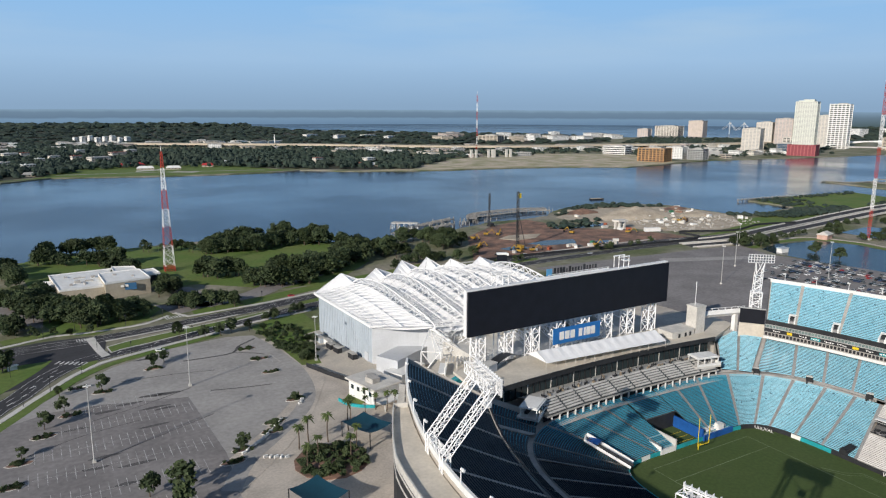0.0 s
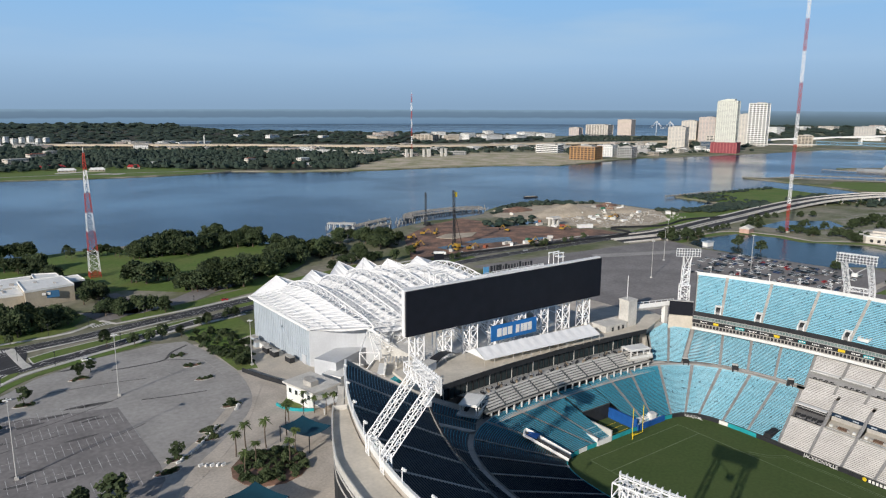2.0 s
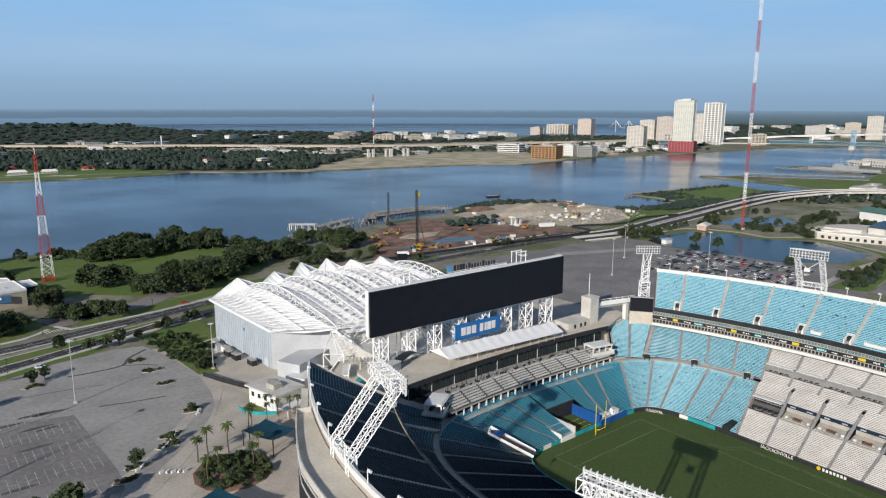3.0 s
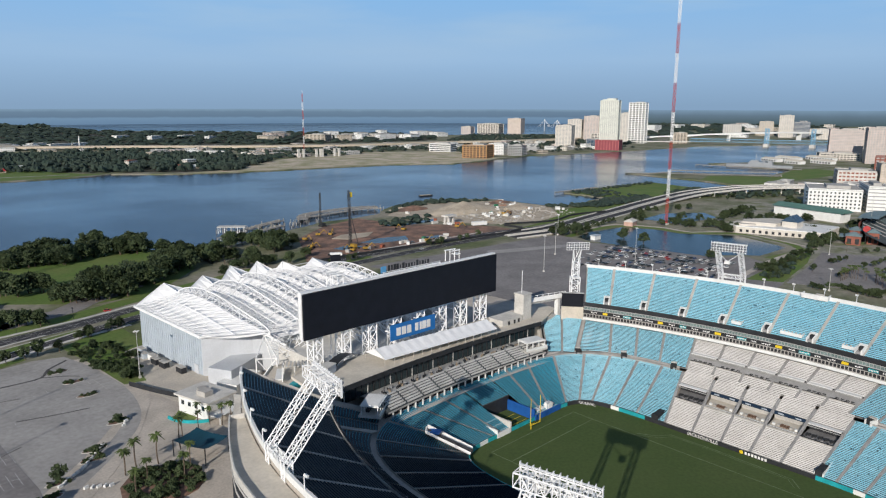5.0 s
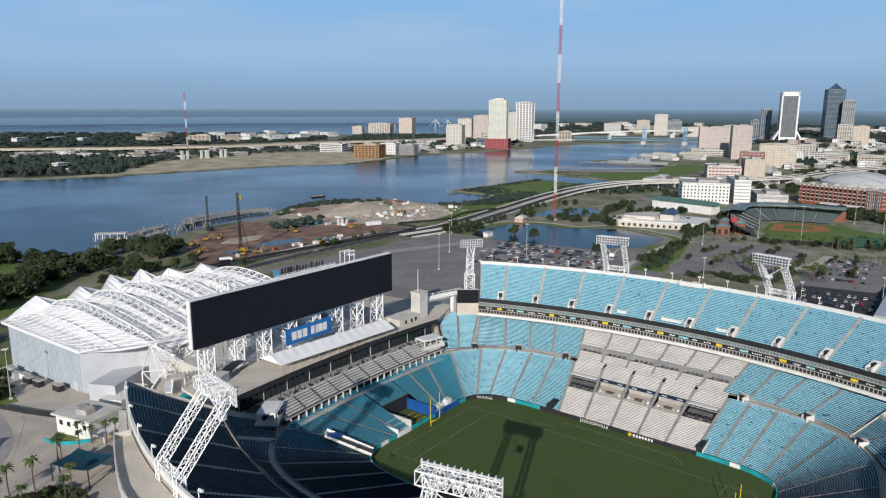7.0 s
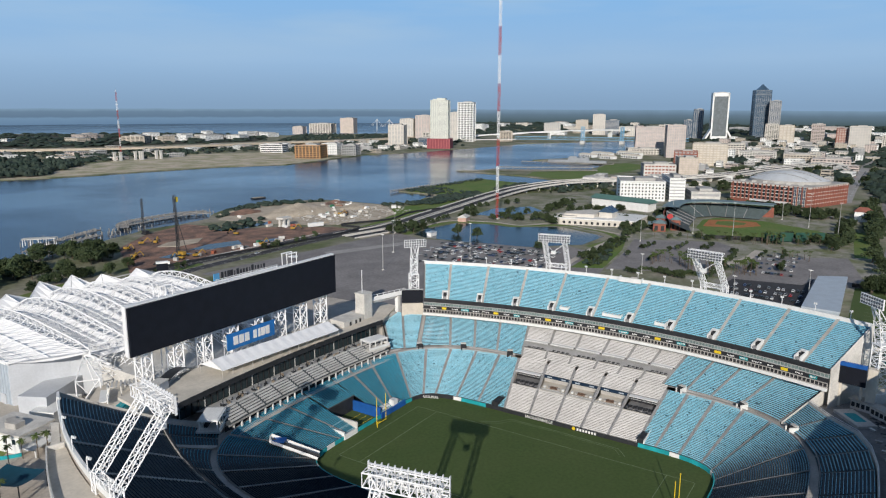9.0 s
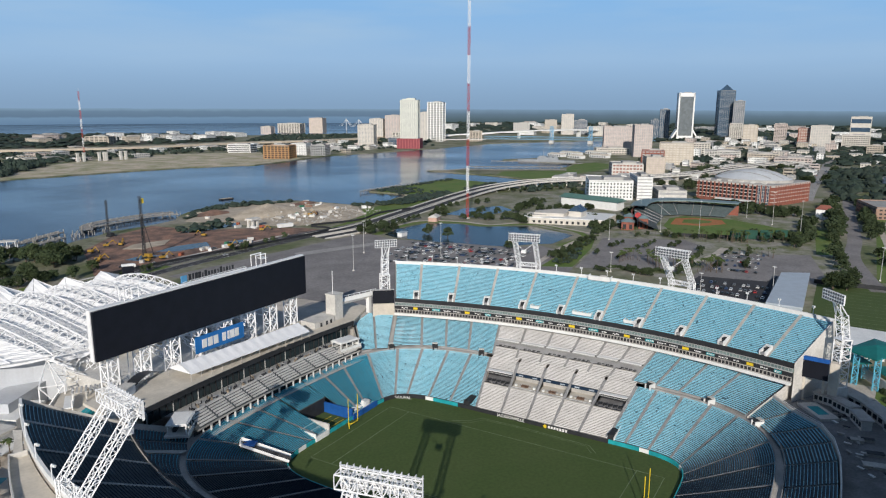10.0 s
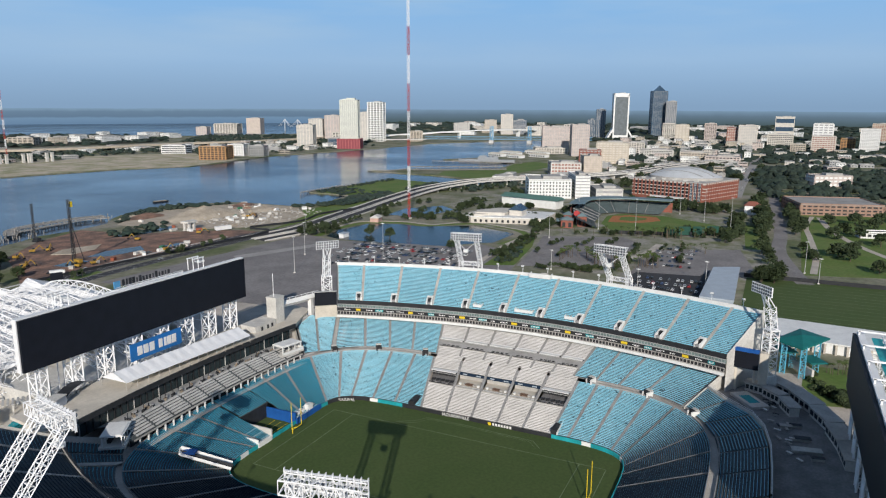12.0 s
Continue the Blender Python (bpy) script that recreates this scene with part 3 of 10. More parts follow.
MID_CUTS = [-91, -78, -65.5, -53, -39, -26, -13, 0, 12, 23, 34, 45, 56, 69, 86]
for side in (-1, 1):
    def mid_in(y):
        yi = y * 0.86
        return side * (73.0 * (1 - abs(yi / 87.5) ** 4) ** 0.25 + 2.6), yi

    for i, (y0, y1) in enumerate(zip(MID_CUTS, MID_CUTS[1:])):
        ys = [y0 + 0.6 + (y1 - y0 - 1.2) * j / 5 for j in range(6)]
        tier([mid_in(y) for y in ys], [side_arc(TOPX, TOPK, y, side) for y in ys], Z_MID + 1.0, Z_TOP, 24, side < 0 and 4 <= i <= 9, side > 0)
    ys = [-91 + 177 * j / 30 for j in range(31)]
    under_slab([mid_in(y) for y in ys], [side_arc(TOPX, TOPK, y, side) for y in ys], Z_MID + 0.6, Z_TOP - 0.5)
    cin, cout = [(57, -78), (53.5, -82.5), (48.5, -87)], [(82.9, -92), (77.5, -101), (72, -110)]
    for i in (0, 1):
        a = [(side * x, y) for x, y in trimmed([cin[i], tuple((Vector(cin[i]) + Vector(cin[i + 1])) / 2), cin[i + 1]], 0.5)]
        b = [(side * x, y) for x, y in trimmed([cout[i], tuple((Vector(cout[i]) + Vector(cout[i + 1])) / 2), cout[i + 1]], 0.6)]
        tier(a, b, Z_MID + 1.0, Z_TOP, 32, False, side > 0)
    under_slab([(side * x, y) for x, y in cin], [(side * x, y) for x, y in cout], Z_MID + 0.6, Z_TOP - 0.5)
    # stepped aisle between the corner block and the straight tier
    e0, e1 = mid_in(-90.6), side_arc(TOPX, TOPK, -90.6, side)
    bm = bmesh.new()
    bm.faces.new([bm.verts.new(v) for v in ((*e0, Z_MID + 1.2), (side * 57, -78, Z_MID + 1.2), (side * 82.9, -92, Z_TOP + 0.3), (*e1, Z_TOP + 0.3))])
    part("corner_aisle", bm, "tread", stand)
    # end walls of the middle tier
    bm = bmesh.new()
    e0, e1 = mid_in(86.6), side_arc(TOPX, TOPK, 86.6, side)
    bm.faces.new([bm.verts.new(v) for v in ((*e0, 0), (*e0, Z_MID + 1.2), (*e1, Z_TOP + 1.0), (*e1, 0))])
    e0, e1 = (side * 47.5, -87.6), (side * 71.4, -110.8)
    bm.faces.new([bm.verts.new(v) for v in ((*e0, 0), (*e0, Z_MID + 2.4), (*e1, Z_TOP + 1.2), (*e1, 0))])
    part("tier_end_wall", bm, "pale_concrete", stand)
    # upper rows of the north end
    nin = [(1, 90.3), (17, 90.1), (32, 89.3), (43, 87.0), (53, 82.5), (60.5, 77.5), (64.2, 74.6)]
    nout = [(1, 104.2), (18, 104), (33, 103.4), (46, 101.3), (56, 97.2), (64.5, 88.5), (74.6, 81.0)]
    for i in range(6):
        a = [tuple(Vector(nin[i]).lerp(Vector(nin[i + 1]), k / 3)) for k in range(4)]
        b = [tuple(Vector(nout[i]).lerp(Vector(nout[i + 1]), k / 3)) for k in range(4)]
        tier([(side * x, y) for x, y in trimmed(a, 0.35)], [(side * x, y) for x, y in trimmed(b, 0.5)], Z_MID + 0.6, 15.5, 15, False)
    under_slab([(side * x, y) for x, y in nin], [(side * x, y) for x, y in nout], Z_MID + 0.2, 15.0)
    edge = [(side * x, y + 0.7) for x, y in nout]
    part("bowl_rim_wall", ribbon(bmesh.new(), edge, 0.5, 16.5, 16.5), "pale_concrete", stand)
    part("rim_rail", ribbon(bmesh.new(), edge, 0.12, 17.1, 0.12), "white_steel", stand)
    # gangway between the tiers; on the west side it is broken by the club seats
    line = [(-side * x, y) for x, y in [mid_pt(radians(a)) for a in range(90, 270, 2)]]
    runs = [line] if side > 0 else [[p for p in line if p[1] > 33.0], [p for p in line if p[1] < -34.5]]
    for run in runs:
        bm = bmesh.new()
        ribbon(bm, run, 3.0, Z_MID + 0.05, 0.6, offset=1.4 if side > 0 else -1.4)
        part("gangway", bm, "gangway_grey", stand)
        for off, top, nm in ((0.1, 0.95, "gangway_rail"), (2.75, 1.15, "tier_front")):
            bm = bmesh.new()
            ribbon(bm, run, 0.12 if side > 0 else 0.22, Z_MID + top - (0.4 if side > 0 else 0), 0.95 if side < 0 else 0.5, offset=off if side > 0 else -off)
            part(nm, bm, "stair_grey", stand)
    if side < 0:
        cut = [y for y in (32, 19, 6, -7, -20, -33.5)]
        for y0, y1 in zip(cut, cut[1:]):
            ys = [y0 - 0.6 + (y1 - y0 + 1.2) * j / 5 for j in range(6)]
            inner = [level_curve(*MID, curve_angle(MID, "y", y, 0)) for y in ys]
            outer = [mid_in(y / 0.86) for y in ys]
            stand_block("short block of pale grey club seats between the tiers", inner, outer, Z_MID, Z_MID + 1.0, 3, "grey_seat", "middle tier sections")

# upper decks
def rim_arc(y, side):
    """Top edge of the upper deck; the east rim stands a little further out."""
    return side_arc(125.5, 0.00313, y, 1) if side > 0 else side_arc(RIMX, RIMK, y, -1)


def deck_front(u, side):
    """Front edge of the upper deck from its south end (0) to its north end (1); the east deck is shorter."""
    return side_arc(97.9, 0.00335, -80 + 160 * u, 1) if side > 0 else side_arc(FRONTX, FRONTK, -89 + 176 * u, -1)


def deck_rim(u, side):
    return rim_arc(-91 + 182 * u, 1) if side > 0 else rim_arc(-101 + 199 * u, -1)


FRONTX, FRONTK, RIMX, RIMK = 94.5, 0.00195, 118.5, 0.0021
DECK_AISLES = [-101, -88, -69.3, -50, -30.6, -10.2, 9.6, 29.7, 49.7, 69.1, 86.7, 98]  # along the rim
for side in (-1, 1):
    cuts = [(y + 101) / 199 for y in DECK_AISLES]
    for u0, u1 in zip(cuts, cuts[1:]):
        us = [u0 + 0.003 + (u1 - u0 - 0.006) * j / 6 for j in range(7)]
        inner = [deck_front(u, side) for u in us]
        outer = [deck_rim(u, side) for u in us]
        stand_block("upper deck seating section with rows of teal seats", inner, outer, Z_FRONT, Z_RIM, 29, "teal_seat", "upper deck sections")
    us = [i / 40 for i in range(41)]
    front = [deck_front(u, side) for u in us]
    rim = [deck_rim(u, side) for u in us]
    bm = bmesh.new()
    # raker slab below the deck
    for i in range(40):
        q = [(*front[i], Z_FRONT - 0.8), (*front[i + 1], Z_FRONT - 0.8), (*rim[i + 1], Z_RIM - 0.6), (*rim[i], Z_RIM - 0.6)]
        bm.faces.new([bm.verts.new(v) for v in q])
        q = [(*front[i], Z_FRONT - 0.8), (*front[i + 1], Z_FRONT - 0.8), (*front[i + 1], Z_FRONT + 0.9), (*front[i], Z_FRONT + 0.9)]
        bm.faces.new([bm.verts.new(v) for v in q])
    for i in (0, 40):
        q = [(*front[i], Z_FRONT - 1.5), (*front[i], Z_FRONT + 1.0), (*rim[i], Z_RIM + 1.0), (*rim[i], Z_RIM - 2.5)]
        bm.faces.new([bm.verts.new(v) for v in q])
    part("deck_slab", bm, "tread", stand)
    if side < 0:
        bm = bmesh.new()
        (xa, ya), (xb, yb) = front[40], rim[40]
        plan = [(xa, ya + 0.1), (xb, yb + 0.1), (xb, yb + 0.6), (xa, ya + 0.6)]
        lo, hi = [bm.verts.new((x, y, 13.4)) for x, y in plan], [bm.verts.new((x, y, z)) for (x, y), z in zip(plan, (Z_FRONT + 1.2, Z_RIM + 1.2, Z_RIM + 1.2, Z_FRONT + 1.2))]
        for i in range(4):
            bm.faces.new((lo[i], lo[(i + 1) % 4], hi[(i + 1) % 4], hi[i]))
        bm.faces.new(hi)
        part("deck_end_wall", bm, "pale_concrete", stand)
    for u in cuts[1:-1]:
        inn = [deck_front(u + d, side) for d in (-0.0033, 0.0033)]
        out = [deck_rim(u + d, side) for d in (-0.0033, 0.0033)]
        part("deck_stairs", stairs(inn, out, Z_FRONT + 0.1, Z_RIM + 0.1, 29), "tread", stand)
    bm = bmesh.new()
    ribbon(bm, rim, 0.7, Z_RIM + 1.1, 1.6)
    part("rim_wall", bm, "white_paint", stand)
    # suites and press level between the tiers
    bm = bmesh.new()
    back = [side_arc(TOPX + 2.5, 0.0017, -92 + 178 * u, side) for u in us]
    for i in range(40):
        q = [(*back[i], Z_TOP), (*back[i + 1], Z_TOP), (*back[i + 1], Z_FRONT - 0.8), (*back[i], Z_FRONT - 0.8)]
        bm.faces.new([bm.verts.new(v) for v in q])
    part("suite_glass", bm, "glass_dark", stand)
    # outer wall of the bowl
    bm = bmesh.new()
    outw = [(side * (x * side + 1.5), y) for x, y in rim]
    for i in range(40):
        q = [(*outw[i], 0), (*outw[i + 1], 0), (*rim[i + 1], Z_RIM - 0.5), (*rim[i], Z_RIM - 0.5)]
        bm.faces.new([bm.verts.new(v) for v in q])
    part("outer_wall", bm, "concrete", stand)

# playing field
bm = bmesh.new()
prism(bm, [level_curve(39.2, 61.2, 7, radians(a)) for a in range(0, 360, 3)], -0.5, 0.12)
field = tagged(part("playing_field", bm, "turf"), "mown dark green grass football field", "field", kind="structure")

# scoreboards
def scoreboard(y, face):
    t = thing("scoreboard", "huge blank black video board in a white steel frame", "scoreboard", "scoreboards", at=(0, y, 0))
    part("screen", boxes([((0, 0, 40.5), (110.3, 1.0, 18.3))]), "board_black", t, "blank black screen")
    part("back_frame", boxes([((0, -face * 1.6, 40.7), (110.9, 2.0, 19.0))]), "white_steel", t)
    for i in range(8):
        x = -48 + 13.7 * i
        bm = bmesh.new()
        truss(bm, (x, -face * 3.6, 10), (x, -face * 3.6, 33), 4.4, 4, 0.34, (1, 0, 0))
        for k in range(4):
            rod(bm, (x - 2.2, -face * 1.4, 12 + 5 * k), (x + 2.2, -face * 1.4, 17 + 5 * k), 0.22)
            rod(bm, (x + 2.2, -face * 1.4, 12 + 5 * k), (x - 2.2, -face * 1.4, 17 + 5 * k), 0.22)
        part("support_column", bm, "white_steel", t)
    bm = bmesh.new()
    truss(bm, (-54, -face * 4.2, 42), (54, -face * 4.2, 42), 6, 18, 0.25, (0, 0, 1))
    part("support_truss", bm, "white_steel", t)
    if face < 0:
        part("catwalk", boxes([((0, 6.2, 49.0), (108, 3.0, 0.3))]), "teal_pad", t, "teal catwalk behind the board")
        bm = bmesh.new()
        truss(bm, (-54, 9.4, 48), (54, 9.4, 48), 4.0, 26, 0.2, (0, 0, 1))
        part("catwalk_truss", bm, "white_steel", t)
        for k in range(8):
            x = -52 + 14.8 * k
            part("top_arm", boxes([((x, 5.0, 51.4), (0.5, 9.0, 0.5)), ((x, 1.0, 50.6), (0.5, 0.5, 1.8)), ((x, 9.2, 50.4), (0.5, 0.5, 2.4))]), "white_steel", t)
    return t


scoreboard(-125.2, 1)
scoreboard(125.2, -1)

# ---- stadium: south club, towers, fittings ----
# walkway and bands behind the upper decks
for side in (-1, 1):
    rim = [rim_arc((-64 + 155 * i / 40) if side > 0 else (-101 + 199 * i / 40), side) for i in range(41)]
    if side < 0:
        for z, out, wide in ((30.0, 5.1, 6.0), (21.0, 5.3, 6.0), (12.0, 5.5, 6.0)):
            bm = bmesh.new()
            ribbon(bm, rim, wide, z, 0.9, offset=out)
            part("outer_walkway", bm, "roof_beige", stand)
            bm = bmesh.new()
            ribbon(bm, rim, 0.35, z + 1.2, 1.7, offset=out + wide / 2)
            part("parapet", bm, "pale_concrete", stand)
        continue
    # the east walkway widens from its south end; below it a dark open facade with pale ledges
    edge = []
    for x, y in rim:
        wide = min(8.6, 4.4 + 0.15 * (y + 64))
        d = Vector((1, 0.00626 * y)).normalized()
        edge.append((x + d.x * wide, y + d.y * wide))
    inner = [(x + 0.4, y) for x, y in rim]
    part("outer_walkway", prism(bmesh.new(), inner + edge[::-1], 38.1, 39.0), "roof_beige", stand)
    for z, thick, off, wide, nm, mat in ((40.2, 2.0, 0.0, 0.35, "parapet", "pale_concrete"), (37.4, 0.5, 0.1, 0.3, "facade_ledge", "pale_concrete"), (34.6, 0.4, 0.1, 0.3, "facade_ledge", "pale_concrete"), (38.0, 38.0, 0.3, 0.3, "facade_screen", "dark")):
        bm = bmesh.new()
        ribbon(bm, edge, wide, z, thick, offset=off)
        part(nm, bm, mat, stand)
x, y = rim_arc(-64, 1)
part("walkway_end", boxes([((x + 2.6, y - 0.2, 39.2), (3.6, 0.4, 2.4))], -18), "pale_concrete", stand)
part("ramp_roof", prism(bmesh.new(), [(x + 1.6, y - 1), (x + 4.2, y - 2), (106, -84), (102.8, -90.6), (101.4, -88.6)], 33.5, 34.2), "pale_concrete", stand)

# south club: colonnade, terrace rows, deck, glazed front, flat roof
club = thing("club_building", "curved concrete club level with glazed front and flat paved roof", "building", kind="structure")
CX = [60, 50, 40, 28, 16, 4, -8, -20, -32, -44, -52]


def bow(y0, sag, x):
    return y0 + sag * ((x + 2) / 50.0) ** 2


def band(bm, xs, y0, s0, z0, y1, s1, z1):
    for xa, xb in zip(xs, xs[1:]):
        bm.faces.new([bm.verts.new(v) for v in ((xa, bow(y0, s0, xa), z0), (xb, bow(y0, s0, xb), z0), (xb, bow(y1, s1, xb), z1), (xa, bow(y1, s1, xa), z1))])


xs = [48 - 92 * i / 30 for i in range(31)]
bm = bmesh.new()
band(bm, xs, -88.5, 3, 9.4, -88.5, 3, 12.4)
part("colonnade_wall", bm, "dark", club)
for i in range(23):
    x = 45 - 4.0 * i
    part("pillar", boxes([((x, bow(-87.0, 3, x), 11.0), (0.45, 0.5, 3.2))]), "white_paint", club)
bm = bmesh.new()
band(bm, xs, -86.4, 3, 12.4, -86.4, 3, 13.1)
band(bm, xs, -86.4, 3, 12.4, -88.6, 3, 12.4)
band(bm, xs, -86.4, 3, 9.5, -83.9, 3, 9.2)
part("terrace_fascia", bm, "tread", club)
steps, rows = bmesh.new(), bmesh.new()
for k in range(6):
    y = -86.6 - 1.15 * k
    z = 12.9 + 0.5 * k
    band(steps, xs, y, 3, z, y - 1.15, 3, z)
    band(steps, xs, y - 1.15, 3, z, y - 1.15, 3, z + 0.5)
    for j in range(10):
        seg = [46 - 9.0 * j - 8.2 * i / 4 for i in range(5)]
        band(rows, seg, y - 0.45, 3, z + 0.42, y - 0.95, 3, z + 0.45)
        band(rows, seg, y - 0.95, 3, z + 0.45, y - 1.1, 3, z + 0.95)
part("terrace_steps", steps, "step_shade_grey", club)
part("terrace_seats", rows, "deck_grey", club, "rows of pale grey terrace seats")["kind"] = "stuff"
bm = bmesh.new()
band(bm, xs, -93.5, 3, 15.9, -98.0, 2.6, 15.3)
band(bm, xs, -98.0, 2.6, 15.3, -104, 2.2, 13.4)
part("terrace_deck", bm, "deck_grey", club)
bm = bmesh.new()
wx = [56 - 112 * i / 40 for i in range(41)]
band(bm, wx, -103.2, 2.2, 13.3, -103.2, 2.2, 19.6)
part("glazed_front", bm, "glass_dark", club)
for i in range(38):
    x = 55 - 2.95 * i
    part("mullion", boxes([((x, bow(-103.0, 2.2, x), 16.5), (0.22, 0.3, 6.2))]), "grey_pole" if i % 4 == 0 else "dark", club)
roof_front = [(x, bow(-101.6, 2.4, x)) for x in [60, 54, 44, 32, 20, 8, -4, -16, -28, -40, -50, -58]]
roof_plan = roof_front + [(-82, -108), (-84, -121), (64, -121), (66, -104)]
part("club_roof", prism(bmesh.new(), roof_plan, 19.4, 20.5), "roof_beige", club, "flat beige paved roof")
bm = bmesh.new()
ribbon(bm, roof_front, 0.5, 20.75, 1.9)
part("roof_edge", bm, "dark", club, "dark curved roof fascia")
part("club_rear", boxes([((-8, -112, 9.7), (136, 17.5, 19.3))]), "pale_concrete", club)

# furniture on the terrace deck
trng = random.Random(17)
for i in range(34):
    x = 42 - 2.5 * i + trng.uniform(-0.6, 0.6)
    y = bow(trng.uniform(-97.2, -94.6), 2.8, x)
    tt = thing("terrace_table", ("round dark table under a folded umbrella on the terrace", "light wooden table with stools on the terrace", "grey table with two dark chairs on the terrace")[i % 3], "table", "terrace tables", at=(x, y, 15.35), turn=trng.uniform(0, 90))
    part("tabletop", boxes([((0, 0, 0.85), (1.3, 1.3, 0.1))]), ("dark", "sand_wood", "deck_grey")[i % 3], tt)
    part("pedestal", boxes([((0, 0, 0.4), (0.3, 0.3, 0.8))]), "dark", tt)
    for dx in (-1.1, 1.1):
        part("chair", boxes([((dx, 0, 0.45), (0.5, 0.5, 0.5)), ((dx * 1.25, 0, 0.8), (0.12, 0.5, 0.7))]), ("dark", "sand_wood", "dark")[i % 3], tt)
    if i % 3 == 0:
        part("umbrella", rod(bmesh.new(), (0, 0, 0.9), (0, 0, 3.0), 0.16, 6), "dark", tt)
# long white marquee on the club roof
tent = thing("marquee", "long white ridge tent on the paved club roof", "tent", at=(0, 0, 20.5))
a, b = Vector((32.5, -110.2, 0)), Vector((-28.5, -106.4, 0))
bays = 13
for i in range(bays):
    p, q = a.lerp(b, i / bays), a.lerp(b, (i + 1) / bays)
    bm = bmesh.new()
    cols = []
    for e in (p, q):
        cols.append([bm.verts.new((e.x, e.y + dy, z)) for dy, z in ((6.4, 2.9), (6.4, 3.2), (0.0, 6.0), (-6.4, 3.2), (-6.4, 2.9))])
    mid = [bm.verts.new(((p.x + q.x) / 2, (p.y + q.y) / 2 + dy, z)) for dy, z in ((6.4, 2.85), (6.4, 3.15), (0.0, 5.8), (-6.4, 3.15), (-6.4, 2.85))]
    for c0, c1 in ((cols[0], mid), (mid, cols[1])):
        for k in range(4):
            bm.faces.new((c0[k], c0[k + 1], c1[k + 1], c1[k]))
    part("roof_bay", bm, "membrane", tent)
for i in range(bays + 1):
    p = a.lerp(b, i / bays)
    for dy in (6.2, -6.2):
        part("post", rod(bmesh.new(), (p.x, p.y + dy, 0), (p.x, p.y + dy, 3.1), 0.1), "tread", tent)
for e in (a, b):
    bm = bmesh.new()
    bm.faces.new([bm.verts.new((e.x, e.y + dy, z)) for dy, z in ((6.4, 3.1), (0, 5.9), (-6.4, 3.1))])
    part("gable", bm, "membrane", tent)

# open pavilions at both ends of the terrace
def pavilion(x, y, z, turn):
    t = thing("pavilion", "small white open pavilion with flat roof on the terrace", "pavilion", "terrace pavilions", at=(x, y, z), turn=turn)
    part("deck", boxes([((0, 0, -0.4), (12, 8, 0.8))]), "pale_concrete", t)
    part("roof", boxes([((0, 0, 3.3), (11, 7, 0.35)), ((0, 0, 3.6), (10, 6, 0.3))]), "white_paint", t)
    for dx in (-5, -1.7, 1.7, 5):
        for dy in (-3, 3):
            part("post", boxes([((dx, dy, 1.6), (0.35, 0.35, 3.2))]), "white_paint", t)
    part("railing", boxes([((0, 3.8, 0.55), (11.8, 0.12, 1.1)), ((-5.9, 0, 0.55), (0.12, 7.6, 1.1))]), "white_paint", t)
    part("bar_counter", boxes([((0, -1.5, 0.55), (6, 1.2, 1.1))]), "dark", t)


pavilion(50.5, -88.5, 13.6, 35)
pavilion(-40.0, -89.5, 14.8, -12)

# stair and lift tower at the south-west corner
tower = thing("lift_tower", "pale concrete stair and lift tower beside the stand", "tower", at=(-57, -109, 0))
part("shaft", boxes([((0, 0, 16.2), (5.8, 5.6, 32.4)), ((0, 0, 32.7), (6.3, 6.1, 0.6))]), "pale_concrete", tower)
part("annex", boxes([((11, -1, 11.5), (14, 8, 23)), ((11, -1, 23.2), (14.5, 8.5, 0.5))]), "pale_concrete", tower)
for dx in (6.5, 9.5, 13.5):
    part("window", boxes([((dx, 3.05, 21), (1.2, 0.2, 2.6))]), "dark", tower)
part("flagpole", rod(bmesh.new(), (1, 0, 32.8), (1, 0, 44), 0.16, 6), "white_steel", tower)
bridge = thing("footbridge", "white steel footbridge from the tower to the stand", "footbridge", at=(0, 0, 0))
part("deck", rod(bmesh.new(), (-57, -111, 27.4), (-84, -104, 27.4), 1.6, 4), "white_paint", bridge)
part("column", boxes([((-79, -105, 13.4), (2.0, 2.0, 26.8))]), "white_paint", bridge)
for k in range(9):
    p = Vector((-57, -111, 28.8)).lerp(Vector((-84, -104, 28.8)), k / 8)
    part("post", boxes([((p.x, p.y, p.z + 0.3), (0.2, 0.2, 1.4))]), "white_steel", bridge)
part("top_rail", rod(bmesh.new(), (-57, -111, 29.9), (-84, -104, 29.9), 0.12), "white_steel", bridge)
board = thing("side_board", "dark video panel between lift tower and upper stand", "scoreboard", at=(-79.5, -96.3, 0))
part("panel", boxes([((0, 0, 27.8), (10.6, 1, 6.6))], -53), "board_black", board)
part("base", boxes([((0, 0, 12.2), (10.6, 2, 24.4))], -53), "roof_beige", board)
part("cap", boxes([((0, 0, 31.3), (10.8, 1.3, 0.3))], -53), "grey_pole", board)
ramp = thing("ramp", "covered white escalator ramp down from the club roof", "ramp")
bm = bmesh.new()
for dy in (-3, 3):
    bm2 = [(-40, -116 + dy, 21.0), (-66, -146 + dy, 6.0)]
    rod(bm, bm2[0], bm2[1], 0.9)
part("stringer", bm, "white_paint", ramp)
bm = bmesh.new()
bm.faces.new([bm.verts.new(v) for v in ((-40, -119, 21.2), (-40, -113, 21.2), (-66, -143, 6.2), (-66, -149, 6.2))])
part("treads", bm, "tread", ramp)

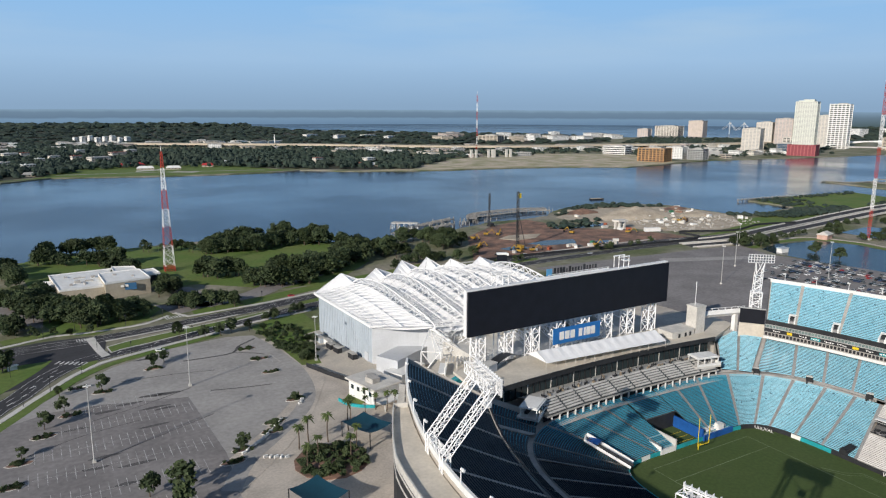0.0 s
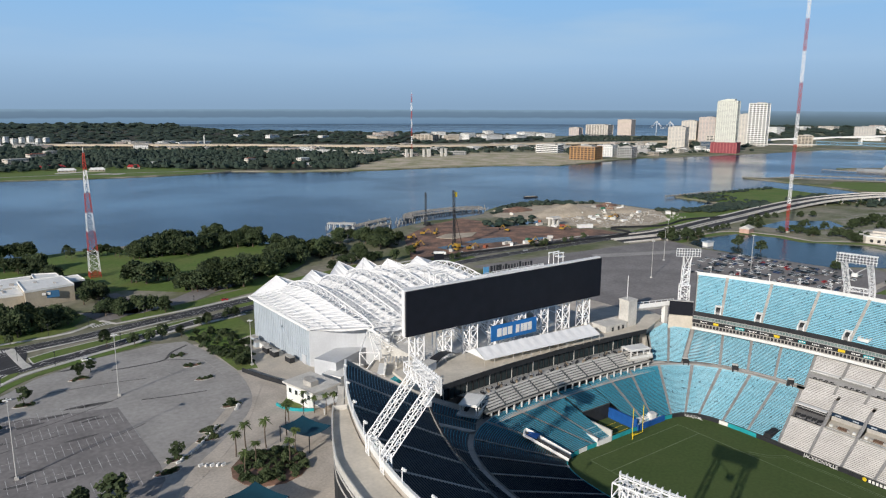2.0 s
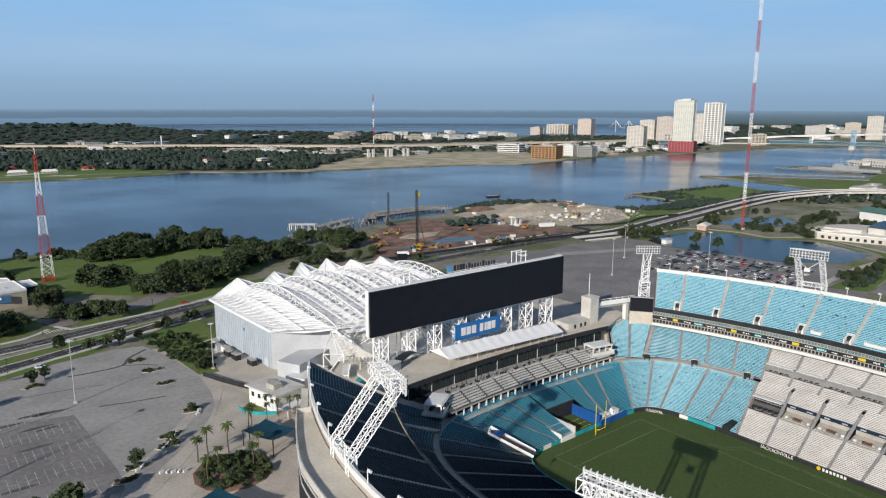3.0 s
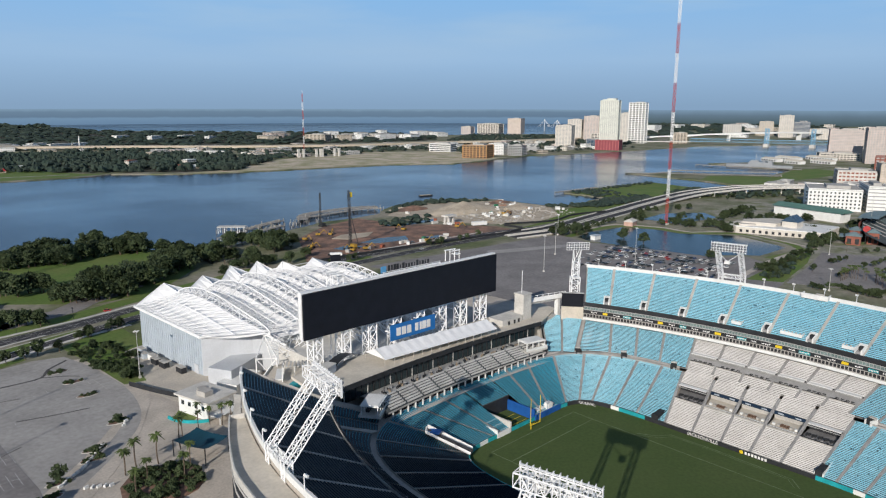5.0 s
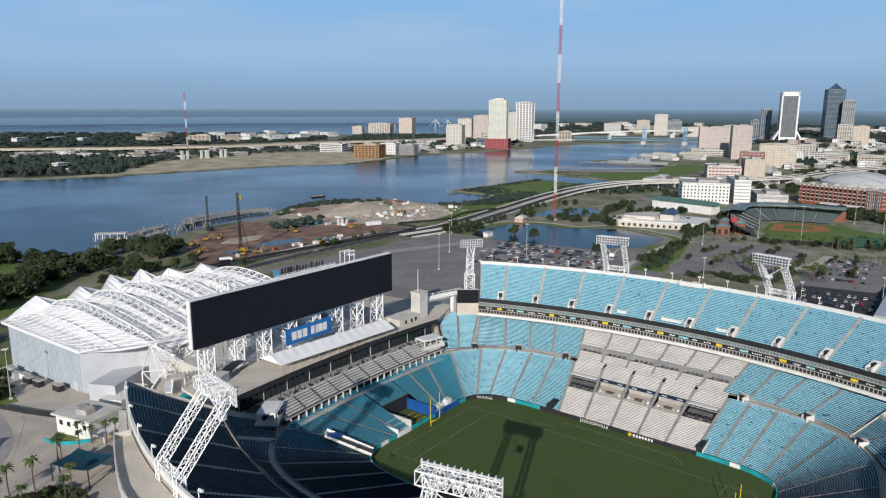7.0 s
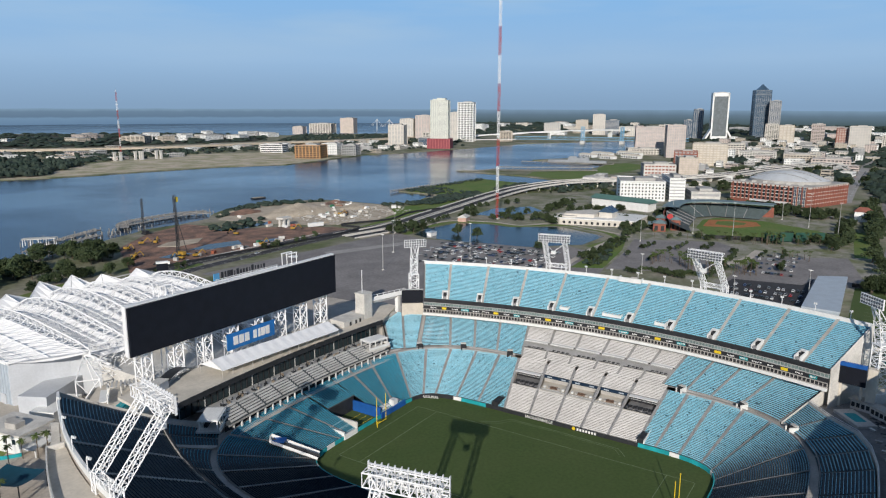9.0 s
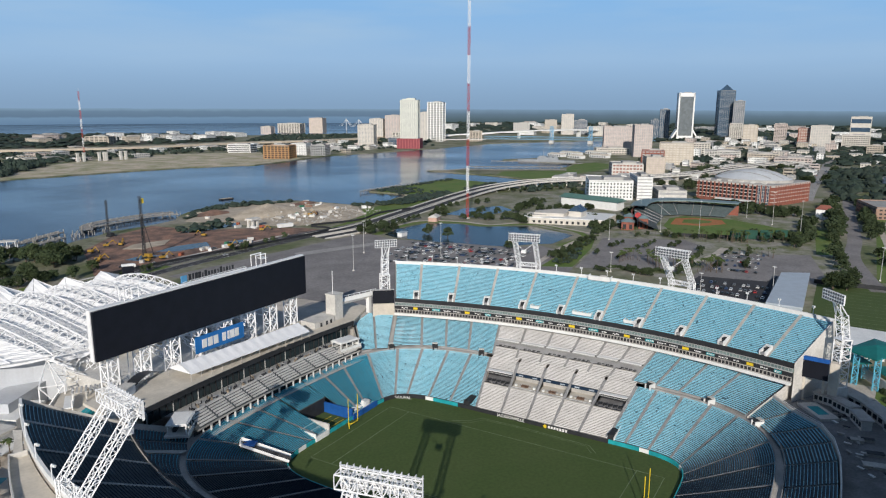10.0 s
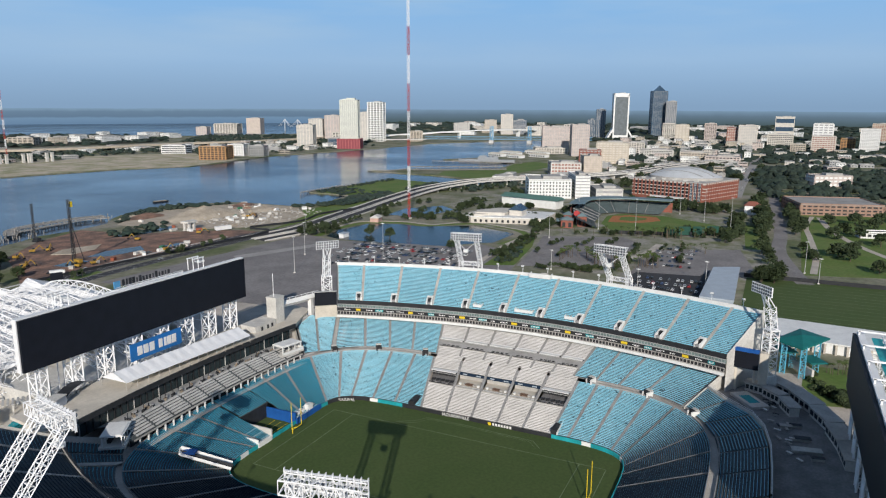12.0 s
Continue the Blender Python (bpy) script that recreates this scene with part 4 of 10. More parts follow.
# sponsor panel under the south board: blue sheet with a row of plain white blocks
sign = thing("banner", "blue banner with a row of plain white block shapes", "sign", at=(0.5, -123.3, 0))
part("panel", boxes([((0, 0, 25.2), (26, 0.4, 7.0))]), shader("banner_blue", (0.02, 0.16, 0.45), 0.5, 0.1, 5, 0.5), sign)
for x in (-12, 12):
    part("bracket", boxes([((x, -2.2, 25.2), (0.5, 4.4, 0.5))]), "white_steel", sign)
for x, w in ((8.6, 2.4), (5.6, 2.4), (2.6, 2.4), (-1.8, 1.9), (-4.2, 1.2), (-6.3, 2.3), (-8.9, 2.2)):
    part("block", boxes([((x, 0.25, 25.2), (w, 0.14, 3.6))]), "white_paint", sign)
# raised lettering strip on top of the south board, as plain blocks
crest = thing("roof_sign", "row of plain dark sign blocks with a pale blue square", "sign", at=(0, -127.5, 0))
part("emblem", boxes([((13.4, 0, 52.4), (2.8, 0.4, 2.8))]), shader("emblem_blue", (0.10, 0.32, 0.55), 0.5, 0.1, 3, 0.4), crest)
for i, w in enumerate((1.5, 1.0, 1.7, 1.7, 0.6, 1.6, 1.2, 1.2, 1.2, 0.5, 1.5, 0.6, 1.2, 0.6, 1.2)):
    x = 10.4 - 1.62 * i
    part("block", boxes([((x, 0, 52.4 + (0.3 if i in (0, 1, 2, 3, 5, 10) else 0)), (w * 0.72, 0.35, 2.4 if i in (0, 1, 2, 3, 5, 10) else 1.7))]), "dark", crest)
part("base_rail", boxes([((0, 0, 50.45), (40, 0.6, 0.6))]), "white_steel", crest)
part("walk_rail", boxes([((-2, 1.2, 51.6), (34, 0.12, 0.14)), ((-2, 1.2, 51.0), (34, 0.12, 0.12))]), "white_steel", crest)
for k in range(12):
    part("rail_post", boxes([((-18.5 + 3.0 * k, 1.2, 50.9), (0.14, 0.14, 1.5))]), "white_steel", crest)
for x in (-28, 38):
    frame_box = thing("rigging_frame", "white steel rigging frame on top of the video board", "frame", "rigging frames", at=(x, -128, 50))
    bm = bmesh.new()
    for dx in (-3, 0, 3):
        for dy in (-1.5, 1.5):
            rod(bm, (dx, dy, 0), (dx, dy, 5.0), 0.22)
    for dy in (-1.5, 1.5):
        rod(bm, (-3.4, dy, 5), (3.4, dy, 5), 0.3)
    part("frame", bm, "white_steel", frame_box)
    part("tray", boxes([((-2.5, 0, 3.0), (3, 3, 0.5))]), "white_paint", frame_box)

# ---- light towers ----
M["lamp_face"] = shader("lamp_face", (0.16, 0.17, 0.19), 0.25, 0.2, 1, 0.3, spec=0.6)
def light_tower(x, y, side, turn):
    """Two lattice legs that lean in over the seats and carry a broad bank of lamps."""
    t = thing("light_tower", "white lattice floodlight tower with a broad bank of lamps", "floodlight tower", "floodlight towers", at=(x, y, 0), turn=turn)
    s = side
    for dy in (-4.9, 4.9):
        foot = (s * 13.4, dy, 43.0)
        bm = bmesh.new()
        truss(bm, foot, (s * 1.8, dy, 57.5), 1.9, 9, 0.16, (0, 1, 0))
        part("leg", bm, "white_steel", t)
        bm = bmesh.new()
        truss(bm, (s * 13.4, dy, 34.5), (s * 13.4, dy, 43.7), 2.0, 4, 0.17, (0, 1, 0))
        part("base_leg", bm, "white_steel", t)
        part("pier", boxes([((s * 13.4, dy, 17.2), (2.0, 2.0, 34.4))]), "pale_concrete", t)
    for z in (42.6, 37.0):
        bm = bmesh.new()
        truss(bm, (s * 13.4, -4.8, z), (s * 13.4, 4.8, z), 1.7, 6, 0.13, (1, 0, 0))
        part("tie", bm, "white_steel", t)
    bm = bmesh.new()
    truss(bm, (s * 2.6, -7.3, 58.5), (s * 2.6, 7.3, 58.5), 2.6, 10, 0.16, (0, 0, 1))
    part("head_truss", bm, "white_steel", t)
    bm = bmesh.new()
    for k in range(4):
        box(bm, (s * 0.9, 0, 56.6 + 1.15 * k), (0.5, 15.2, 0.12))
    for k in range(13):
        box(bm, (s * 0.9, -7.5 + 15.0 * k / 12, 58.4), (0.5, 0.12, 4.4))
    rack = part("lamp_frame", bm, "white_steel", t)
    bm = bmesh.new()
    for r in range(3):
        for c in range(12):
            m = Matrix.Translation((-s * 0.1 + s * 0.5, -6.88 + 13.76 * c / 11, 57.2 + 1.15 * r)) @ Matrix.Rotation(radians(90 - s * 25), 4, "Y")
            bmesh.ops.create_cone(bm, cap_ends=True, segments=8, radius1=0.44, radius2=0.44, depth=0.3, matrix=m)
    part("lamp_face", bm, "lamp_face", rack, "rows of round dark lamps")["kind"] = "stuff"
    bm = bmesh.new()
    rod(bm, (s * 2, -5, 56), (s * 1, 0, 52), 0.12)
    rod(bm, (s * 2, 5, 56), (s * 1, 0, 52), 0.12)
    part("sling", bm, "white_steel", t)
    bm = bmesh.new()
    box(bm, (s * 1, 0, 51.6), (1.6, 2.2, 1.4))
    part("loudspeaker", bm, "white_paint", t)
    return t


for x, y, s, turn in ((-109.5, -35, -1, 12), (-109.5, 34, -1, -12), (108.3, -30.7, 1, -10), (107.5, 35, 1, 12)):
    light_tower(x, y, s, turn)


def corner_tower(x, y, turn, lean):
    """A square lattice mast whose neck leans out and carries a bank of lamps."""
    t = thing("corner_light_tower", "white lattice floodlight mast at the corner of the stand", "floodlight tower", "floodlight towers", at=(x, y, 0), turn=turn)
    bm = bmesh.new()
    truss(bm, (0, 0, 20), (0, 0, 38), 4.0, 7, 0.26, (1, 0, 0))
    part("mast", bm, "white_steel", t)
    bm = bmesh.new()
    truss(bm, (0, 0, 38), (0, 0.3 * lean, 47), 3.0, 5, 0.22, (1, 0, 0))
    part("upper_mast", bm, "white_steel", t)
    part("collar", boxes([((0, 0, 38), (4.5, 4.5, 0.4))]), "white_steel", t)
    bm = bmesh.new()
    for dx in (-1.3, 1.3):
        rod(bm, (dx, 0.3 * lean - 1.3, 47), (dx * 1.6, lean - 0.6, 53), 0.24)
        rod(bm, (dx, 0.3 * lean + 1.3, 47), (dx * 1.6, lean - 0.6, 54.5), 0.24)
        rod(bm, (dx, 0.3 * lean + 1.3, 47), (-dx, lean - 0.6, 53), 0.16)
    part("neck", bm, "white_steel", t)["kind"] = "stuff"
    bm = bmesh.new()
    for k in range(4):
        box(bm, (0, lean, 52.3 + 1.2 * k), (11, 0.5, 0.16))
    for k in range(10):
        box(bm, (-5.45 + 10.9 * k / 9, lean, 54.1), (0.16, 0.5, 3.8))
    rack = part("lamp_frame", bm, "white_steel", t)
    bm = bmesh.new()
    for r in range(3):
        for c in range(9):
            m = Matrix.Translation((-4.84 + 1.21 * c, lean + 0.1, 52.9 + 1.2 * r)) @ Matrix.Rotation(radians(75), 4, "X")
            bmesh.ops.create_cone(bm, cap_ends=True, segments=8, radius1=0.46, radius2=0.4, depth=0.4, matrix=m)
    part("lamp_face", bm, "lamp_face", rack, "rows of round dark lamps")["kind"] = "stuff"
    part("base", boxes([((0, 0, 10), (5, 5, 20))]), "pale_concrete", t)


corner_tower(-84, -98.5, -40, 3)
corner_tower(-87.5, 101.5, -140, 6)

# ---- stand fittings ----
# openings with white parapets low in the upper deck, and dark openings at the cross aisle
def vomitory(x, y, z, turn, slope):
    """A narrow stair slot that climbs with the rows between two low white walls, roofed at its upper end."""
    t = thing("vomitory", "small stair opening with white parapet in the seats", "stair opening", "vomitories", at=(x, y, z), turn=turn)
    for sx in (-1.15, 1.15):
        bm = bmesh.new()
        prof = ((-2.3, -1.6), (-2.3, 0.6), (-1.3, 1.0), (2.1, 2.1 * slope + 1.0), (2.1, -0.4))
        lo = [bm.verts.new((sx - 0.3, py, pz)) for py, pz in prof]
        hi = [bm.verts.new((sx + 0.3, py, pz)) for py, pz in prof]
        bm.faces.new(lo)
        bm.faces.new(hi[::-1])
        for i in range(5):
            bm.faces.new((lo[i], hi[i], hi[(i + 1) % 5], lo[(i + 1) % 5]))
        bmesh.ops.recalc_face_normals(bm, faces=bm.faces)
        part("parapet", bm, "white_paint", t)
    part("head_wall", boxes([((0, 2.0, 2.0 * slope + 0.2), (2.9, 0.5, 2.0)), ((0, 1.3, 2.0 * slope + 0.95), (2.3, 1.4, 0.25))]), "white_paint", t)
    part("opening", boxes([((0, 0.9, 0.6), (1.7, 2.2, 1.7))]), "dark", t)
    part("landing", boxes([((0, -1.6, -0.3), (1.7, 1.6, 0.9))]), "stair_grey", t)


for yr in DECK_AISLES[1:-1]:
    u, f = (yr + 101) / 199 - 0.009, 0.125
    ax, ay = side_arc(FRONTX, FRONTK, -89 + 176 * u, -1)
    bx, by = rim_arc(-101 + 199 * u, -1)
    d = math.degrees(math.atan2(by - ay, bx - ax)) - 90
    vomitory(ax + (bx - ax) * f, ay + (by - ay) * f, Z_FRONT + (Z_RIM - Z_FRONT) * f, d, 0.57)
# white viewing platforms let into the lowest rows, and a camera box on the rim
for yf, long in ((-22.7, 4.0), (-0.4, 8.5), (21.2, 4.5)):
    u = (yf + 89) / 176
    x, y = side_arc(FRONTX, FRONTK, yf, -1)
    t = thing("viewing_platform", "white walled viewing platform among the lowest deck rows", "platform", "viewing platforms", at=(x - 3.4, y, Z_FRONT + 1.9))
    part("deck", boxes([((0, 0, 0), (2.6, long, 0.5))]), "white_paint", t)
    part("front_wall", boxes([((1.3, 0, 0.1), (0.25, long, 1.2))]), "white_paint", t)
    for sy in (-1, 1):
        part("side_wall", boxes([((0, sy * long / 2, 0.4), (2.6, 0.25, 1.2))]), "white_paint", t)
    for k in range(int(long / 1.6)):
        part("chair", boxes([((-0.4, -long / 2 + 1.1 + 1.5 * k, 0.55), (0.5, 0.5, 0.6))]), "tread", t)
cam_box = thing("camera_platform", "long white camera platform on the stand rim", "platform", at=(-117.2, 0.9, Z_RIM))
part("deck", boxes([((0, 0, 0.9), (3.6, 10.5, 0.35))]), "white_paint", cam_box)
part("front_wall", boxes([((1.8, 0, 0.7), (0.25, 10.5, 2.0))]), "white_paint", cam_box)
for sy in (-5.2, 5.2):
    part("side_wall", boxes([((0, sy, 0.9), (3.6, 0.25, 1.8))]), "white_paint", cam_box)
part("table", boxes([((-0.6, 1.5, 1.5), (0.9, 3.0, 0.9))]), "tread", cam_box)
for yy in (77, 59.2, 36.4, -37.9, -59.7, -76.7):
    x, y = mid_pt(curve_angle(MID, "y", yy, 0))
    d = math.degrees(math.atan2(y * 0.8, x)) - 90
    t = thing("tunnel_mouth", "dark stair tunnel mouth with concrete cheeks at the cross aisle", "stair opening", "tunnel mouths", at=(x * 1.02, y * 1.02, Z_MID), turn=d)
    part("opening", boxes([((0, -0.4, 1.2), (1.7, 2.4, 2.5))]), "dark", t)
    part("cheek", boxes([((-1.05, -0.3, 1.0), (0.35, 3.6, 2.2))]), "dark" if yy < 0 else "white_paint", t)
    part("cheek", boxes([((1.05, -0.3, 1.0), (0.35, 3.6, 2.2))]), "dark" if yy < 0 else "white_paint", t)
    part("lintel", boxes([((0, 0.6, 2.55), (2.4, 1.6, 0.3))]), "pale_concrete", t)

# openings beside the club seats, down to the field
for y, wall_mat, what in ((-27.5, "dark", "dark sided player tunnel between seat blocks at the field wall"), (32.0, "white_paint", "white sided stair tunnel between seat blocks at the field wall")):
    t = thing("player_tunnel", what, "tunnel", "player tunnels", at=(-44.5, y, 0))
    part("opening", boxes([((0, 0, 1.7), (11, 2.2, 3.4))]), "dark", t)
    for sy in (-1.3, 1.3):
        bm = bmesh.new()
        prism(bm, [(-6.5, sy - 0.2), (5.2, sy - 0.2), (5.2, sy + 0.2), (-6.5, sy + 0.2)], 0, 4.0)
        for v in bm.verts:
            if v.co.z > 1 and v.co.x > 0:
                v.co.z = 2.6
        part("side_wall", bm, wall_mat, t)
    part("lintel", boxes([((-5.6, 0, 3.9), (1.6, 3.0, 0.4))]), "tread", t)
# padded wall round the field
pads = 64
wall = thing("field_wall", "low padded teal wall round the playing field", "wall", kind="structure")
for i in range(pads):
    a0, a1 = radians(360 * i / pads), radians(360 * (i + 1) / pads)
    p, q = level_curve(38.9, 60.9, 7, a0), level_curve(38.9, 60.9, 7, a1)
    c = ((p[0] + q[0]) / 2, (p[1] + q[1]) / 2)
    ln = math.hypot(q[0] - p[0], q[1] - p[1])
    if ln < 0.3:
        continue
    bm = box(bmesh.new(), (*c, 0.85), (ln + 0.02, 0.35, 1.5), math.degrees(math.atan2(q[1] - p[1], q[0] - p[0])))
    part("wall_pad", bm, "dark" if c[0] < -25 and -60 < c[1] < 17 and not -46 < c[1] < -20 else "teal_pad" if i % 7 else "white_paint", wall)

# fascia of the suites: dark parapet, glazed rail, black sign band, open rail and white sill on both sides
def line_posts(name, side, n, z, high, off, wide, material):
    """Upright posts along the deck front, all on one mesh."""
    me = None
    for i in range(n):
        x, y = side_arc(FRONTX - off, FRONTK, -88.5 + 175 * i / (n - 1), side)
        if me is None:
            ob = part(name, boxes([((0, 0, 0), (wide, wide, high))]), material, stand)
            me = ob.data
        else:
            ob = new(name, me)
            ob.parent = stand
        ob.location = (x, y, z)


for side in (-1, 1):
    us = [i / 60 for i in range(61)]
    front = [deck_front(u, side) for u in us]
    for nm, top, thick, off, mat in (("deck_parapet", 0.95, 1.85, 0.35, "dark"), ("suite_glazing", -0.9, 1.75, 0.1, "pale_glass"), ("suite_transom", -0.95, 0.2, 0.5, "grey_pole"), ("suite_sill", -2.35, 0.25, 0.7, "grey_pole"),
                                     ("sign_band", -2.7, 1.45, 0.9, "dark"), ("rail_backing", -4.2, 1.9, 0.5, "dark"), ("top_rail", -4.2, 0.25, 1.2, "tread"), ("rail_foot", -5.9, 0.3, 1.25, "tread"), ("press_sill", -6.15, 1.2, 1.5, "white_paint")):
        bm = bmesh.new()
        ribbon(bm, front, 0.5, Z_FRONT + top, thick, offset=off * side)
        part(nm, bm, mat, stand)
line_posts("suite_post", -1, 140, Z_FRONT - 1.7, 1.5, 0.45, 0.14, "grey_pole")
line_posts("rail_post", -1, 125, Z_FRONT - 5.05, 1.7, 1.25, 0.3, "tread")
for side in (-1, 1):
    line_posts("suite_column", side, 24, (Z_TOP + Z_FRONT) / 2, Z_FRONT - Z_TOP - 1.0, -0.9, 0.5, "tread")
srng = random.Random(5)
for i in range(34):
    u = 0.03 + 0.94 * i / 33
    x, y = side_arc(FRONTX - 1.2, FRONTK, -89 + 176 * u, -1)
    gold, teal = i % 5 == 1, i % 5 == 3
    sgn = thing("fascia_panel", "%s sign panel on the black suite fascia" % ("small gold" if gold else "teal and white" if teal else "black and white"), "sign", "fascia panels", at=(x, y, Z_FRONT - 3.4), turn=math.degrees(math.atan(2 * FRONTK * y)) * -1)
    wide = srng.uniform(2.0, 2.8) if gold else srng.uniform(2.6, 4.4)
    part("board", boxes([((0, 0, 0), (0.16, wide, 1.1))]), "yellow" if gold else "teal_pad" if teal else "dark", sgn)
    if not gold:
        at = -wide / 2 + 0.3
        while at < wide / 2 - 0.4:
            w = srng.uniform(0.25, 0.7)
            part("bar", boxes([((0.1, at + w / 2, srng.uniform(-0.15, 0.15)), (0.06, w, srng.uniform(0.35, 0.65)))]), "white_paint", sgn)
            at += w + srng.uniform(0.12, 0.3)

# floodlights and loudspeakers on the rims
def rim_post(x, y, z, out):
    """A slim post with a pair of small tilted floodlights and a horn."""
    t = thing("rim_post", "slim white lamp post with two small floodlights on the stand rim", "lamp post", "rim posts", at=(x, y, z), turn=out)
    part("post", rod(bmesh.new(), (0, 0, 0), (0, 0, 3.0), 0.13, 6), "white_steel", t)
    part("arm", boxes([((0.3, 0, 2.9), (0.9, 0.12, 0.12))]), "white_steel", t)
    for dy, dz in ((-0.35, 3.1), (0.35, 3.1)):
        bm = boxes([((0.5, dy, dz), (0.55, 0.5, 0.6))])
        bmesh.ops.rotate(bm, verts=bm.verts, cent=(0.5, dy, dz), matrix=Matrix.Rotation(radians(25), 3, "Y"))
        part("lamp", bm, "white_paint", t)
    return t


first = None
for side, y0, n in ((-1, -95.5, 16), (1, -79.3, 14)):
    for i in range(n):
        x, y = rim_arc(y0 + 12.4 * i, side)
        out = 0 if side < 0 else 180
        if first is None:
            first = rim_post(x + 0.3 * side, y, Z_RIM + 1, out)
        else:
            copy_thing(first, pose(x + 0.3 * side, y, Z_RIM + 1, 0, 0, out))

# goal posts
def goal(y, face):
    t = thing("goal_post", "yellow goal post with two tall uprights", "goal post", "goal posts", at=(0, y, 0))
    bm = bmesh.new()
    rod(bm, (0, -face * 2.0, 0), (0, -face * 2.0, 2.2), 0.16, 8)
    rod(bm, (0, -face * 2.0, 2.2), (0, 0, 3.05), 0.14, 8)
    part("gooseneck", bm, "yellow", t)
    part("crossbar", rod(bmesh.new(), (-2.82, 0, 3.05), (2.82, 0, 3.05), 0.13, 8), "yellow", t)
    for s in (-1, 1):
        part("upright", rod(bmesh.new(), (s * 2.82, 0, 3.05), (s * 2.82, 0, 13.7), 0.13, 8), "yellow", t)


goal(-54.9, 1)
goal(54.9, -1)

# ---- amphitheatre with the white tensile roof, behind the south board ----
hall = thing("amphitheatre", "amphitheatre with white tensile roof on steel trusses and blue walls", "amphitheatre")
M["pale_steel"] = shader("pale_steel", (0.36, 0.37, 0.39), 0.5, 0.1, 4, 0.5)
PEAKS = [(55, -256, 30), (33, -258, 30), (11, -269, 30.3), (-6, -269, 30.3), (-17, -259, 30), (-36, -256, 30)]
STARTS = [(51.5, -247, 26.2), (30.5, -250, 26.2), (11, -256, 26.4), (-5.5, -255, 26.4), (-22, -250, 26.2), (-39, -247, 26.2)]
ENDS = [(45.5, -168, 22.5), (30, -164, 22.5), (15, -158, 22.5), (0, -154, 22.5), (-16, -150, 22.5), (-34, -150, 22.5)]
NF = 14


def ridge(i, f):
    """Lower chord of an arch: a rise near the back, a long fall to the front."""
    p = Vector(STARTS[i]).lerp(Vector(ENDS[i]), f)
    p.z += 2.6 * math.sin(math.pi * f) ** 0.8 + 1.2 * math.sin(2 * math.pi * f)
    return p


def arch_depth(f):
    return 0.5 + 3.9 * math.sin(math.pi * min(0.999, max(0.001, f))) ** 0.55


EAVE_A, EAVE_B = Vector((72, -252, 21.8)), Vector((66.2, -192, 18.8))
lines = [[EAVE_A] + [EAVE_A.lerp(EAVE_B, k / NF) for k in range(NF + 1)]]
for i in range(6):
    lines.append([Vector(PEAKS[i])] + [ridge(i, k / NF) - Vector((0, 0, 0.5)) for k in range(NF + 1)])
    if i < 5:
        back = (Vector(PEAKS[i]) + Vector(PEAKS[i + 1])) / 2 + Vector((0, 5, -4.6))
        dip = []
        for k in range(NF + 1):
            m = (ridge(i, k / NF) + ridge(i + 1, k / NF)) / 2
            m.z -= 4.6 - 1.8 * k / NF
            dip.append(m)
        lines.append([back] + dip)
west = [Vector((-58, -252 + 100 * k / NF, 21)) for k in range(NF + 1)]
lines.append([Vector((-58, -256, 21))] + west)
for a, b in zip(lines, lines[1:]):
    bm = bmesh.new()
    cols = []
    for c in range(5):
        g = c / 4
        cols.append([bm.verts.new(p.lerp(q, g) - Vector((0, 0, 0 if n == 0 else 1.3 * math.sin(math.pi * g)))) for n, (p, q) in enumerate(zip(a, b))])
    for ca, cb in zip(cols, cols[1:]):
        for k in range(NF + 1):
            bm.faces.new((ca[k], ca[k + 1], cb[k + 1], cb[k]))
    part("roof_panel", bm, "membrane", hall)
# lattice arches over the ridges, three chords each
for i in range(6):
    bm = bmesh.new()
    for k in range(NF):
        f0, f1 = k / NF, (k + 1) / NF
        p, q = ridge(i, f0), ridge(i, f1)
        tp, tq = p + Vector((0, 0, arch_depth(f0))), q + Vector((0, 0, arch_depth(f1)))
        mid = (p + q) / 2
        for dx in (-2.1, 2.1):
            o = Vector((dx, 0, 0.2))
            rod(bm, p + o, q + o, 0.24)
            rod(bm, tp, mid + o, 0.17)
            rod(bm, mid + o, tq, 0.17)
        rod(bm, tp, tq, 0.34, 6)
        rod(bm, mid + Vector((-2.1, 0, 0.2)), mid + Vector((2.1, 0, 0.2)), 0.15)
    part("arch_truss", bm, "white_steel", hall)
# lighter tied arches standing in the valleys
for i in range(5):
    dip = lines[2 + 2 * i][1:]
    bm = bmesh.new()
    for k in range(1, NF):
        f0, f1 = k / NF, (k + 1) / NF
        tp, tq = dip[k] + Vector((0, 0, arch_depth(f0) * 0.9 + 0.6)), dip[k + 1] + Vector((0, 0, arch_depth(f1) * 0.9 + 0.6))
        rod(bm, tp, tq, 0.24)
        for dx in (-3.2, 3.2):
            foot = (dip[k] + dip[k + 1]) / 2 + Vector((dx, 0, 0.4))
            rod(bm, tp, foot, 0.13)
            rod(bm, foot, tq, 0.13)
    part("valley_arch", bm, "white_steel", hall)
